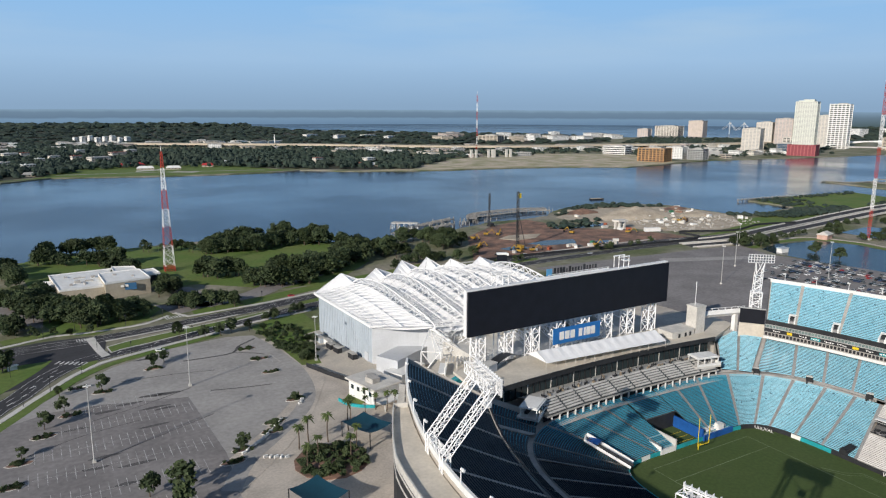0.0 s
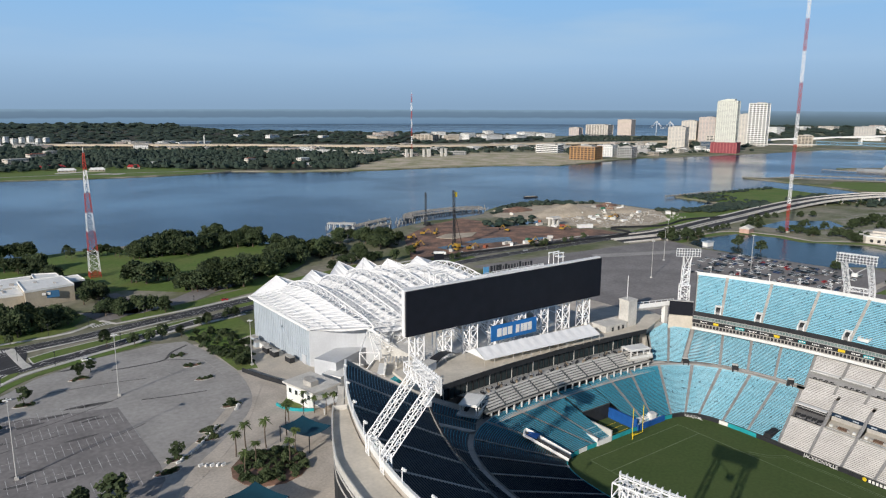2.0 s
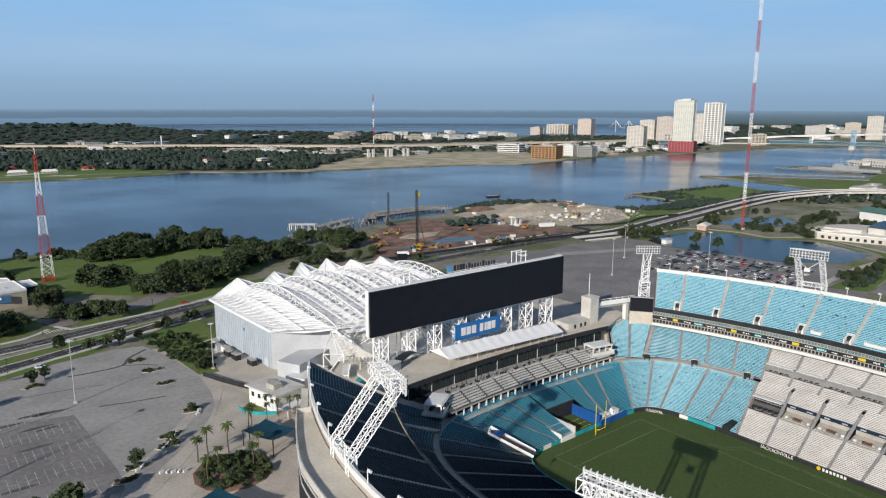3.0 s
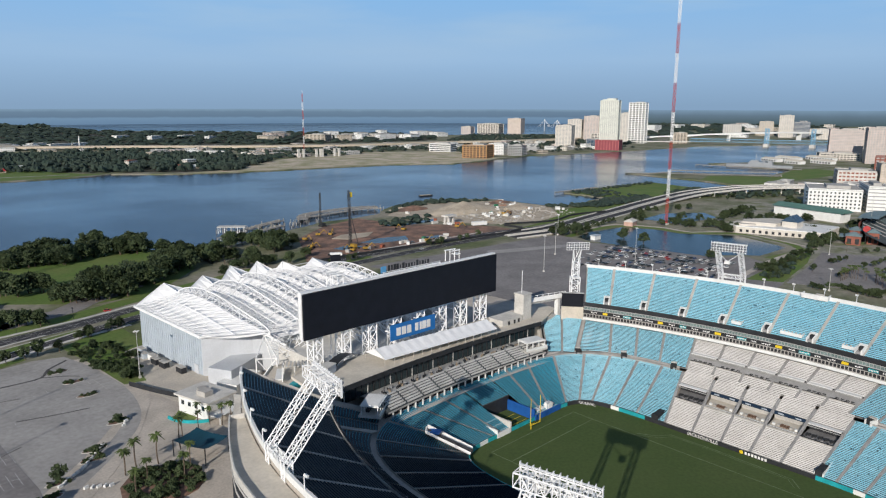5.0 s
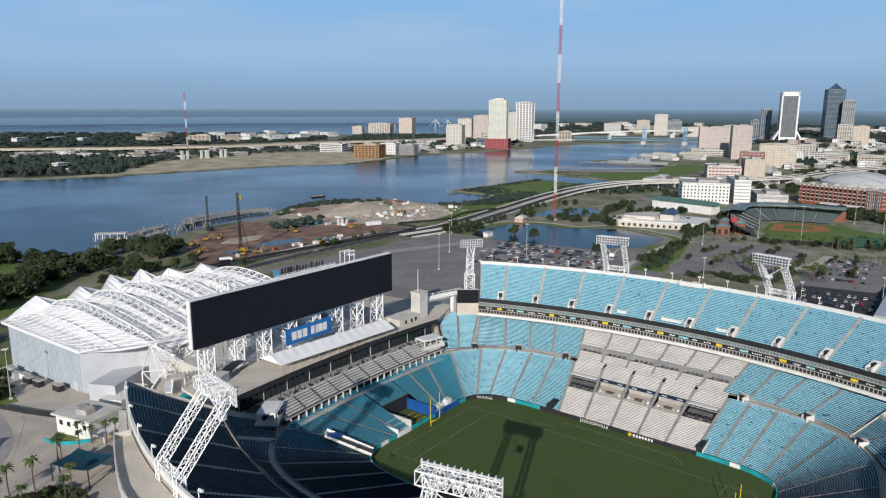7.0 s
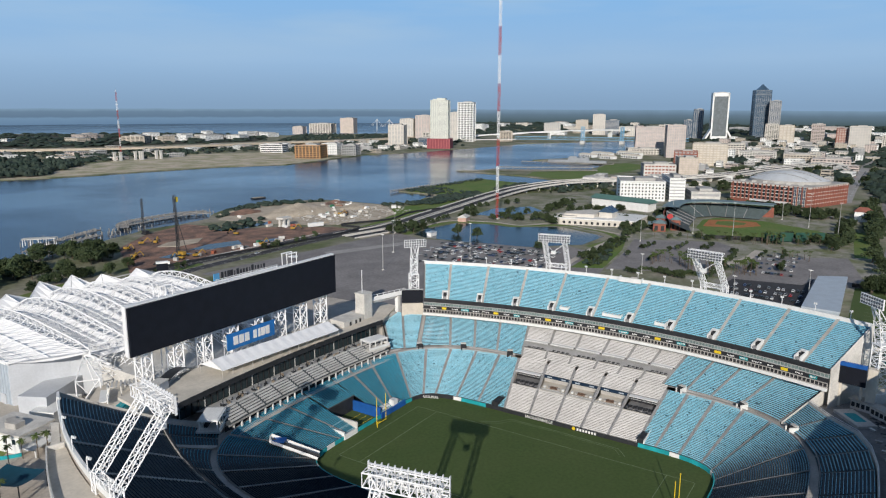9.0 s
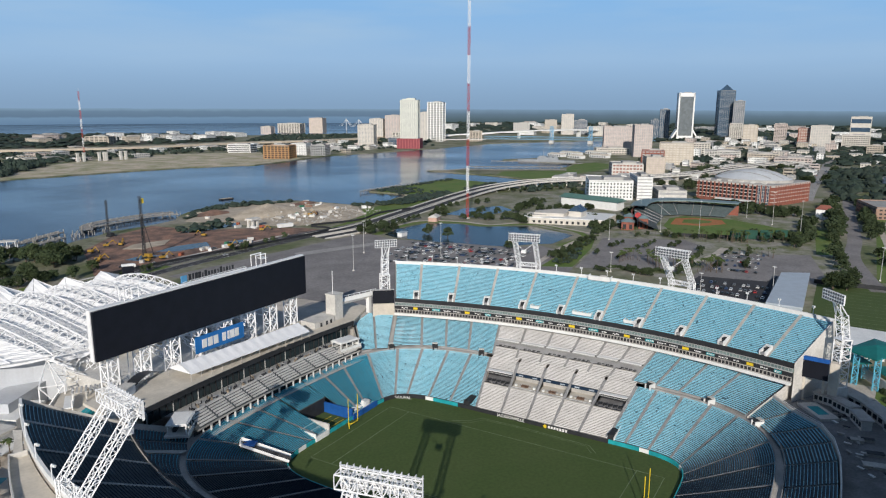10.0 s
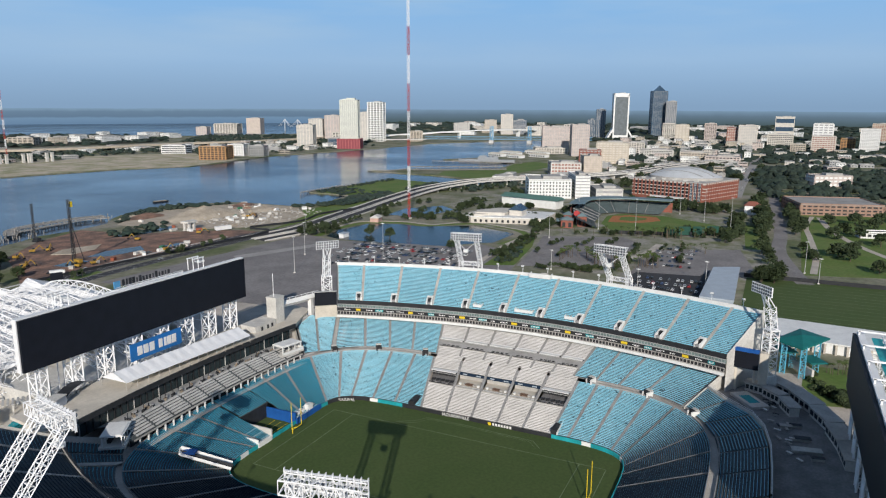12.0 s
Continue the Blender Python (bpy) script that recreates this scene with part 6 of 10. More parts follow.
peak = bm.verts.new((-156.4, 115, 17.4))
for i in range(4):
    bm.faces.new((top4[i], top4[(i + 1) % 4], peak))
    bm.faces.new((low4[i], low4[(i + 1) % 4], top4[(i + 1) % 4], top4[i]))
bm.faces.new(low4[::-1])
part("canopy", bm, shader("canopy_teal", (0.01, 0.16, 0.15), 0.6, 0.15, 4, 0.5), gate)
M["column_blue"] = shader("column_blue", (0.13, 0.46, 0.62), 0.5, 0.1, 3, 0.4)
for x, y in ((-160, 112), (-150, 108), (-158, 122), (-146, 116)):
    bm = bmesh.new()
    truss(bm, (x, y, 0), (x, y, 15.2), 2.2, 6, 0.22, (1, 0, 0))
    part("column", bm, "column_blue", gate)
for x, y, z in ((-152, 120, 7.5), (-156, 108, 9.5)):
    part("lower_roof", boxes([((x, y, z), (11, 8, 0.5))], 30), bpy.data.materials["canopy_teal"], gate)
part("gate_wall", boxes([((-154, 116, 2.2), (18, 1.2, 4.4))], 30), "pale_concrete", gate)
hb = thing("field_house", "long white flat-roofed hall beside the practice field", "building", at=(0, 0, 0))
part("wall", prism(bmesh.new(), [(-223, 103), (-219, 160), (-186, 160), (-190, 108)], 0, 5.2), "white_paint", hb)
part("roof", prism(bmesh.new(), [(-224, 102), (-220, 161), (-185, 161), (-189, 107)], 5.2, 5.8), "white_paint", hb)
for k in range(9):
    part("pier", boxes([((-188.4 + 0.4 * k, 112 + 5.0 * k, 2.6), (1.0, 1.0, 5.2))]), "concrete", hb)
shed = thing("long_shed", "long shed with a pale blue-grey metal roof", "shed")
part("wall", prism(bmesh.new(), [(-340, 62), (-349, 78.4), (-249.6, 80.3), (-251.6, 61.4)], 0, 5), "blue_panel", shed)
part("roof", prism(bmesh.new(), [(-340.9, 61.3), (-349.9, 78.9), (-249, 80.9), (-250.9, 60.8)], 5, 6.2), "blue_panel", shed)
patch("practice_field", [(-344, 84), (-240, 85), (-226, 100), (-222, 200), (-350, 205)], 0.10, "turf", "mown practice field with faint yard lines", "field")
bm = bmesh.new()
for k in range(14):
    box(bm, (-338 + 8.2 * k, 142, 0.13), (0.2, 100, 0.02))
tagged(part("yard_lines", bm, shader("chalk", (0.22, 0.26, 0.14), 0.9, 0.3, 3, 0.4)), "faint yard lines on the practice field", "lines", kind="structure")

ff = thing("field_fence", "black mesh fence along the practice field", "fence")
part("mesh", ribbon(bmesh.new(), [(-345.5, 82), (-346.5, 120), (-347, 170), (-352, 207)], 0.2, 3.0, 2.9), "dark", ff)

# plaza, lots and roads on the east and south
patch("stadium_plaza", [(262, -62), (240, -180), (150, -258), (104, -258), (80, -245), (66, -262), (-70, -262), (-130, -200), (-150, -120), (-150, 120), (-60, 170), (160, 170), (240, 120)], 0.06, "paving", "worn beige concrete paving round the stadium", "pavement")
patch("east_lot", [(260, -60), (240, -190), (217, -202), (193, -230), (173, -249), (146, -263), (117, -268), (103, -264), (98, -240), (92, -203), (108, -176), (130, -150), (148, -133), (150, -104), (170, -80)], 0.10, "new_lot", "parking lot of pale grey resurfaced asphalt", "parking lot")
patch("east_lot_old", [(260, -70), (240, -188), (216, -200), (200, -207), (181, -205), (149, -196), (147, -138), (150, -108), (172, -84)], 0.14, "old_asphalt", "darker worn part of the parking lot with faded stalls", "parking lot")
bm = bmesh.new()
for y, xa, xb in ((-203, 160, 192), (-185.6, 150, 199), (-167.6, 148, 206), (-150, 150, 211), (-132.5, 155, 220), (-115, 162, 230)):
    box(bm, ((xa + xb) / 2, y, 0.16), (xb - xa, 0.12, 0.02))
    x = xa
    while x < xb:
        box(bm, (x, y, 0.161), (0.2, 10.4, 0.02))
        x += 2.75
for y, xa, xb in ((-196, 96, 142), (-222, 100, 150), (-240, 106, 160)):
    x = xa
    while x < xb:
        box(bm, (x, y, 0.12), (0.1, 5, 0.02))
        x += 5.5
tagged(part("stall_lines", bm, shader("worn_line", (0.56, 0.55, 0.54), 0.9, 0.55, 2.5, 0.5)), "faded white parking stall lines", "lines", kind="stuff")
# tar patches and stains across the lot
for i in range(16):
    x, y = 105 + 95 * random.random(), -255 + 130 * random.random()
    if x + y < -140 and x < 150 or x > 150:
        pts = [(x + (1.2 + 2.5 * random.random()) * math.cos(k * 0.9) * 2.2, y + (0.5 + 0.8 * random.random()) * math.sin(k * 0.9) * 1.2) for k in range(7)]
        patch("tar_patch", pts, 0.165, "tar", "dark tar patch in the lot", "patch", 0.03)

ROAD_S = [(330, -95), (236, -196), (218, -221), (211, -230), (203, -245), (194, -257), (184, -265), (167, -271), (142, -277), (115, -285), (92, -293), (46, -306), (-40, -322), (-150, -335), (-300, -336), (-365, -322)]
lane("road_south", ROAD_S, 10.5, 0.12, "asphalt", "dark asphalt road with white lane lines", step=6)
ROAD_N = [(330, -292), (219, -295), (195, -296), (178, -297), (151, -300), (124, -306), (95, -312), (49, -322), (-20, -336), (-60, -346), (-180, -353), (-300, -350), (-380, -338), (-484, -342), (-628, -356)]
lane("road_north", ROAD_N, 12, 0.13, "asphalt", "dark asphalt road with white lane lines", step=8)
patch("junction", [(228, -296), (228, -236), (204, -244), (190, -262), (176, -285), (178, -300)], 0.115, "asphalt", "dark asphalt apron of the crossing", "road")
patch("crossroads", [(219, -288), (219, -303), (199, -306), (178, -304), (172, -290), (174, -276), (180, -262), (195, -254), (194, -272), (211, -284)], 0.14, "asphalt", "dark asphalt crossing of two roads", "road")
patch("refuge", [(181, -300), (177, -302), (174, -276), (172, -268), (176, -266), (178, -277)], 0.24, "pale_concrete", "pale concrete traffic island", "traffic island")
patch("median", [(172, -281), (161, -286), (139, -291), (110, -298), (84, -304), (84, -302), (108, -293), (138, -283), (154, -278), (166, -275), (171, -272)], 0.22, "grass", "narrow grass median between the roads", "median")
patch("median_kerb", [(172.6, -282), (161, -287), (139, -292), (110, -299), (82, -305), (82, -301), (108, -292), (138, -282), (154, -277), (166, -274), (171.6, -271)], 0.19, "pale_concrete", "pale concrete kerb round the median", "kerb")
lane("median_strip", [(172, -292), (152, -295), (136, -298), (100, -306)], 1.6, 0.24, "pale_concrete", "pale concrete strip between lanes", "kerb")
lane("median", [(60, -312), (-40, -334), (-150, -345)], 6, 0.16, "grass", "narrow grass median between the roads", "median")
lane("sidewalk", [(330, -82), (240, -176), (217, -207), (205, -225), (197, -236), (190, -246), (177, -258), (159, -265), (142, -271), (120, -278), (100, -286), (60, -294)], 2.6, 0.2, "pale_concrete", "pale concrete sidewalk beside the road", "pavement", step=6)
lane("sidewalk", [(330, -302), (240, -303), (219, -306), (205, -311), (195, -314), (182, -312), (165, -312), (149, -314), (136, -324)], 2.4, 0.2, "pale_concrete", "pale concrete sidewalk beside the road", "pavement", step=6)
lane("sidewalk", [(132, -328), (126, -317), (111, -319), (78, -324), (45, -332), (-60, -358), (-200, -362), (-300, -360)], 2.4, 0.2, "pale_concrete", "pale concrete sidewalk beside the road", "pavement", step=8)
lane("verge", [(330, -74), (240, -170), (215, -203), (203, -222), (194, -234), (186, -244), (174, -254), (158, -261), (141, -267), (118, -274)], 4.5, 0.15, "grass", "mown grass verge beside the road", "verge", step=6)
lane("verge", [(219, -314), (205, -318), (190, -321), (165, -320), (146, -324)], 9, 0.11, "grass", "mown grass verge beside the road", "verge", step=8)
lane("verge", [(122, -326), (105, -326), (78, -332), (35, -346), (-60, -368)], 12, 0.11, "grass", "mown grass verge beside the road", "verge", step=8)
patch("corner_lawn", [(330, -262), (240, -268), (219, -271), (211, -273), (197, -273), (200, -266), (206, -255), (216, -240), (226, -228), (250, -204), (330, -110)], 0.17, "grass", "mown lawn at the crossroads", "lawn")
patch("corner_lawn", [(187.5, -256), (182, -262), (178, -263), (179, -259), (185, -252)], 0.21, "grass", "small mown lawn at the crossroads", "lawn")
patch("park_ground", [(215, -520), (190, -550), (120, -548), (60, -532), (-30, -512), (-38, -440), (-28, -402), (22, -352), (60, -352), (105, -392), (126, -398), (134, -440), (200, -440), (204, -420)], 0.05, "grass", "shaded grass under the park trees", "lawn")
patch("verge_ground", [(205, -360), (192, -312), (176, -306), (150, -318), (136, -344), (150, -366), (190, -376)], 0.05, "grass", "shaded grass under the trees by the hall", "lawn")
patch("hall_drive", [(134, -348), (120, -343), (96, -336), (74, -341), (62, -350), (70, -356), (92, -352), (106, -362), (112, -388), (124, -388), (126, -366)], 0.09, "old_asphalt", "grey drive with parking beside the hall", "road")
patch("south_lawn", [(142, -455), (139, -492), (120, -508), (63, -502), (10, -498), (-22, -470), (-16, -428), (20, -402), (55, -406), (72, -412), (95, -428), (118, -448)], 0.08, "grass", "wide mown park lawn by the river", "lawn")
patch("driveway", [(140, -352), (132, -325), (122, -327), (100, -340), (69, -366), (26, -386), (20, -376), (60, -352), (110, -330)], 0.14, "old_asphalt", "grey asphalt driveway to the park", "road")
patch("aquatic_lot", [(260, -330), (200, -335), (196, -400), (235, -420), (260, -410)], 0.10, "old_asphalt", "small grey parking lot under trees", "parking lot")
bm = bmesh.new()
for line, off in ((ROAD_S, 1.7), (ROAD_S, -1.7), (ROAD_N, 2.4), (ROAD_N, -2.4)):
    pts = smooth_line(line, 5)
    for i in range(0, len(pts) - 1, 2):
        ribbon(bm, pts[i:i + 2], 0.2, 0.155, 0, off)
for line, off in ((ROAD_S, 4.7), (ROAD_S, -4.7), (ROAD_N, 5.4), (ROAD_N, -5.4), (ROAD_N, 0.15)):
    ribbon(bm, smooth_line(line, 6), 0.24, 0.155, 0, off)
for k in range(8):
    box(bm, (195 - 1.9 * k, -268.5 + 1.3 * k, 0.16), (0.9, 3.6, 0.02), -35)
    box(bm, (185 - 1.2 * k, -300 + 0.2 * k, 0.16), (0.6, 4, 0.02), 4)
    box(bm, (138 - 1.5 * k, -318 - 0.3 * k, 0.16), (0.8, 4.5, 0.02), 10)
for x, y in ((214, -224), (209, -231), (206, -240), (199, -249), (168, -270), (150, -276), (128, -281)):
    box(bm, (x, y, 0.16), (0.5, 2.6, 0.02), -40)
    box(bm, (x - 1.2, y - 1.0, 0.16), (1.4, 0.5, 0.02), -40)
tagged(part("road_markings", bm, "line_paint"), "white lane lines and crossings", "lines", kind="stuff")
# street lamps along the roads
for x, y in ((209, -219), (199, -231), (186, -247), (163, -263), (132, -274), (177, -280), (160, -312), (140, -316), (110, -321), (80, -326), (200, -312), (185, -315), (214, -258), (40, -300), (-20, -312), (-80, -322)):
    t = thing("street_lamp", "slim dark street lamp beside the road", "street lamp", "street lamps", at=(x, y, 0.1))
    part("pole", rod(bmesh.new(), (0, 0, 0), (0, 0, 6.6), 0.12, 6), "dark", t)
    part("head", boxes([((0, 0, 6.8), (0.7, 0.7, 0.6))]), "dark", t)
sh = thing("bus_shelter", "small pale bus shelter on the lawn", "shelter", at=(213, -266, 0.17), turn=20)
part("roof", boxes([((0, 0, 2.7), (4.2, 2.2, 0.2))]), "white_paint", sh)
part("back", boxes([((0, -0.9, 1.4), (4.0, 0.1, 2.4))]), "blue_panel", sh)
for dx in (-1.9, 1.9):
    part("post", boxes([((dx, 0.9, 1.35), (0.12, 0.12, 2.6))]), "dark", sh)
# garden with hedges along the amphitheatre apron
patch("garden", [(100, -278), (84, -290), (66, -290), (66, -256), (79, -252), (86, -206), (95, -208), (97, -247)], 0.14, "grass", "planted garden strip with hedges", "garden")
patch("apron", [(92, -203), (80, -250), (70, -256), (62, -195), (70, -160), (84, -165)], 0.12, "concrete", "pale concrete service apron", "pavement")
patch("round_lawn", [(94, -160), (88, -167), (83, -164), (84, -156), (90, -152)], 0.2, "grass", "small round lawn with a teal wall", "lawn")
lane("promenade", [(160, -105), (140, -124), (120, -146), (104, -172), (92, -200), (94, -240)], 8, 0.13, "paving", "pale paved walk beside the lot", "pavement")

# ticket house by the south-east gate
house = thing("gate_house", "white two-storey gate house with flat roof and air units", "building", at=(81, -158, 0), turn=14)
part("wall", boxes([((0, 0, 3.6), (13, 17, 7.2))]), "white_paint", house)
house_roof = part("roof", boxes([((0, 0, 7.5), (15, 20, 0.7))]), "pale_concrete", house)
part("air_unit", boxes([((2, 2, 8.9), (4, 5, 2.0))]), "tread", house_roof)
part("vent", rod(bmesh.new(), (-1.5, -4, 7.8), (-1.5, -4, 8.4), 1.8, 12), "tread", house_roof)
for k in range(4):
    part("window", boxes([((6.55, -6 + 4 * k, 4.6), (0.12, 1.6, 1.8))]), "glass_dark", house)
part("porch", boxes([((1, 12.5, 3.4), (13, 6, 0.4))]), "white_paint", house)
for dx in (-5, 0, 5):
    part("porch_post", boxes([((1 + dx, 15, 1.7), (0.4, 0.4, 3.4))]), "white_paint", house)
for x, y, tn in ((99, -124.8, 20), (131, -89, 20)):
    sh = thing("shade_sail", "dark teal fabric shade sail on steel posts", "shade sail", "shade sails", at=(x, y, 0), turn=tn)
    bm = bmesh.new()
    n = 8
    grid = [[bm.verts.new((-5.6 + 11.2 * i / n, -7.4 + 14.8 * j / n, 5.4 + 1.2 * ((i / n - 0.5) ** 2 + (j / n - 0.5) ** 2) * 2 - 0.4)) for j in range(n + 1)] for i in range(n + 1)]
    for i in range(n):
        for j in range(n):
            bm.faces.new((grid[i][j], grid[i + 1][j], grid[i + 1][j + 1], grid[i][j + 1]))
    part("sail", bm, shader("sail_teal", (0.006, 0.055, 0.09), 0.8, 0.15, 4, 0.4) if "sail_teal" not in bpy.data.materials else bpy.data.materials["sail_teal"], sh)
    for dx in (-5.6, 5.6):
        for dy in (-7.4, 7.4):
            part("post", rod(bmesh.new(), (dx, dy, 0), (dx, dy, 6.2), 0.2, 6), "dark", sh)
tw = thing("garden_wall", "low curved teal retaining wall by the lawn", "wall", at=(0, 0, 0))
part("wall", ribbon(bmesh.new(), smooth_line([(95.5, -161), (94, -155), (90, -150), (85, -147)], 2), 0.5, 1.3, 1.3), "teal_pad", tw)
fence = thing("service_fence", "dark blue mesh-covered fence along the apron", "fence")
part("mesh", ribbon(bmesh.new(), [(94, -205), (89, -190), (84, -178), (88, -163)], 0.2, 2.2, 2.1), "dark", fence)
for x, y in ((72, -243), (74, -236), (72, -230), (73, -224), (72, -217), (69, -205)):
    sk = thing("container", "steel service container against the hall wall", "container", "containers", at=(x + 1.5, y, 0.1), turn=4)
    part("body", boxes([((0, 0, 1.3), (2.6, 5.2, 2.6))]), ("blue_panel", "white_paint", "dark")[int(x + y) % 3], sk)
    part("lid", boxes([((0, 0, 2.7), (2.7, 5.3, 0.2))]), "tread", sk)

# concrete barriers along the walk
for a, b, n in (((141.8, -134.8), (133.2, -141.8), 6), ((132, -143), (122.1, -154.7), 7), ((136.1, -128.3), (129.6, -124.4), 5), ((110.5, -166), (108.5, -169.5), 3)):
    for i in range(n):
        p = Vector((*a, 0.13)).lerp(Vector((*b, 0.13)), i / (n - 1))
        bar = thing("barrier", "white concrete traffic barrier", "barrier", "traffic barriers", at=tuple(p), turn=20 + 25 * (i % 2))
        part("body", prism(bmesh.new(), [(-0.8, -0.3), (0.8, -0.3), (0.8, 0.3), (-0.8, 0.3)], 0, 0.9), "white_paint", bar)
        part("foot", boxes([((0, 0, 0.12), (1.6, 0.8, 0.24))]), "white_paint", bar)

# dark seams and patched strips across the lots
for line, w in (([(142.7, -241.5), (131.4, -240.6), (119.3, -241.5), (114.1, -250), (103.9, -258)], 2.4), ([(119.3, -241.5), (110, -236), (106, -232)], 1.6), ([(139.3, -198.4), (127, -195), (114.2, -192.5)], 1.6), ([(189.3, -153), (173.8, -160.4), (161.2, -165.8), (143.5, -174)], 0.7), ([(186, -190), (168, -196), (146, -206)], 0.6), ([(172, -228), (150, -226), (132, -222)], 0.7), ([(208, -170), (190, -178), (170, -182)], 0.7)):
    lane("tar_seam", line, w * 0.45 if w < 2 else 1.2, 0.172, "tar", "dark tar-sealed seam across the lot", "patch", step=3)
lane("service_road", [(152, -112), (143, -128), (128, -143), (112, -160), (103, -178), (99, -205), (101, -235)], 6.5, 0.15, "new_lot", "grey asphalt service road beside the lot", "road", step=5)

# lamp masts
def lamp_mast(x, y, h):
    t = thing("lamp_mast", "tall slim galvanised lamp mast in a parking lot", "lamp post", "lamp masts", at=(x, y, 0))
    bm = bmesh.new()
    bmesh.ops.create_cone(bm, cap_ends=True, segments=8, radius1=0.26, radius2=0.12, depth=h, matrix=pose(0, 0, h / 2))
    part("pole", bm, "grey_pole", t)
    part("lamp_ring", boxes([((0, 0, h), (2.6, 0.5, 0.4)), ((0, 0, h), (0.5, 2.6, 0.4))]), "white_paint", t)
    part("foot", boxes([((0, 0, 0.5), (1.2, 1.2, 1.0))]), "pale_concrete", t)


for x, y, h in ((188, -154, 28), (146, -208, 27), (87, -211, 22), (-266, -247, 27), (-290, -187, 27), (-210, -215, 27), (-340, -300, 20), (-376, 122, 24), (-345, 130, 18), (-300, 60, 18), (-270, 20, 15), (-305, -50, 15), (-430, -90, 22)):
    lamp_mast(x, y, h)

# ---- trees ----
rng = random.Random(7)


def mesh_of(name, verts, faces, material):
    me = bpy.data.meshes.new(name)
    me.from_pydata(verts, [], faces)
    me.materials.append(M[material])
    return me


def crown_mesh(name, rx, rz, base, clumps, leaves, leaf, material, seed):
    """Leaf cards and small dark cores gathered in clumps over a dome, with gaps between."""
    r = random.Random(seed)
    verts, faces = [], []
    ico = bmesh.new()
    bmesh.ops.create_icosphere(ico, subdivisions=1, radius=1)
    iv = [v.co.copy() for v in ico.verts]
    iff = [[v.index for v in f.verts] for f in ico.faces]
    ico.free()
    for _ in range(clumps):
        a, h = r.uniform(0, 2 * math.pi), r.random() ** 0.8
        rad = rx * math.sqrt(max(0.05, 1 - (h * 0.95) ** 2)) * math.sqrt(r.uniform(0.15, 1.0)) * r.uniform(0.85, 1.1)
        c = Vector((rad * math.cos(a), rad * math.sin(a), base + rz * (h - 0.12 * r.random())))
        size = rx * r.uniform(0.24, 0.38)
        k = len(verts)
        for v in iv:
            q = v * size * r.uniform(0.45, 0.9)
            verts.append((c.x + q.x, c.y + q.y, c.z + q.z * 0.62))
        faces += [[k + i for i in f] for f in iff]
        for _ in range(leaves):
            d = Vector((r.gauss(0, 1), r.gauss(0, 1), r.gauss(0, 0.8))).normalized() * size * r.uniform(0.8, 1.15)
            p = c + Vector((d.x, d.y, d.z * 0.75))
            u = Vector((r.gauss(0, 1), r.gauss(0, 1), r.gauss(0, 1))).normalized() * leaf * r.uniform(0.6, 1.3)
            w = u.orthogonal().normalized() * leaf * r.uniform(0.5, 1.0)
            k = len(verts)
            verts += [tuple(p - u - w * 0.4), tuple(p + u * 0.2 - w), tuple(p + u), tuple(p - u * 0.1 + w)]
            faces.append([k, k + 1, k + 2, k + 3])
    return mesh_of(name, verts, faces, material)


def trunk_mesh(name, h, r0, limbs, reach, seed):
    r = random.Random(seed)
    bm = bmesh.new()
    bmesh.ops.create_cone(bm, cap_ends=True, segments=7, radius1=r0, radius2=r0 * 0.55, depth=h, matrix=pose(0, 0, h / 2))
    for i in range(limbs):
        a = 2 * math.pi * i / limbs + r.random()
        s = Vector((0, 0, h * r.uniform(0.6, 0.95)))
        e = s + Vector((math.cos(a) * reach, math.sin(a) * reach, reach * r.uniform(0.7, 1.2)))
        d = e - s
        m = Matrix.Translation((s + e) / 2) @ d.to_track_quat("Z", "Y").to_matrix().to_4x4()
        bmesh.ops.create_cone(bm, cap_ends=True, segments=5, radius1=r0 * 0.4, radius2=r0 * 0.12, depth=d.length, matrix=m)
    me = bpy.data.meshes.new(name)
    bm.to_mesh(me)
    bm.free()
    me.materials.append(M["bark"])
    return me


TREES = {}
for i in range(4):
    TREES["oak", i] = (trunk_mesh("trunk", 3.4, 0.42, 5, 2.6, i), crown_mesh("crown", 5.6 + 0.5 * (i % 3), 6.0 + 0.8 * (i % 2), 3.6, 34, 34, 0.58, "leaf", 10 + i))
for i in range(3):
    TREES["far", i] = (trunk_mesh("trunk", 3.4, 0.42, 3, 2.6, i), crown_mesh("crown", 5.8 + 0.5 * i, 6.2 + 0.5 * i, 3.4, 22, 24, 0.8, "leaf", 60 + i))
for i in range(2):
    TREES["small", i] = (trunk_mesh("trunk", 1.8, 0.16, 4, 1.0, i), crown_mesh("crown", 2.3, 3.4, 1.9, 14, 26, 0.38, "leaf", 30 + i))
TREES["shrub", 0] = (trunk_mesh("trunk", 0.4, 0.1, 3, 0.4, 5), crown_mesh("crown", 1.5, 1.2, 0.35, 10, 22, 0.25, "leaf", 40))


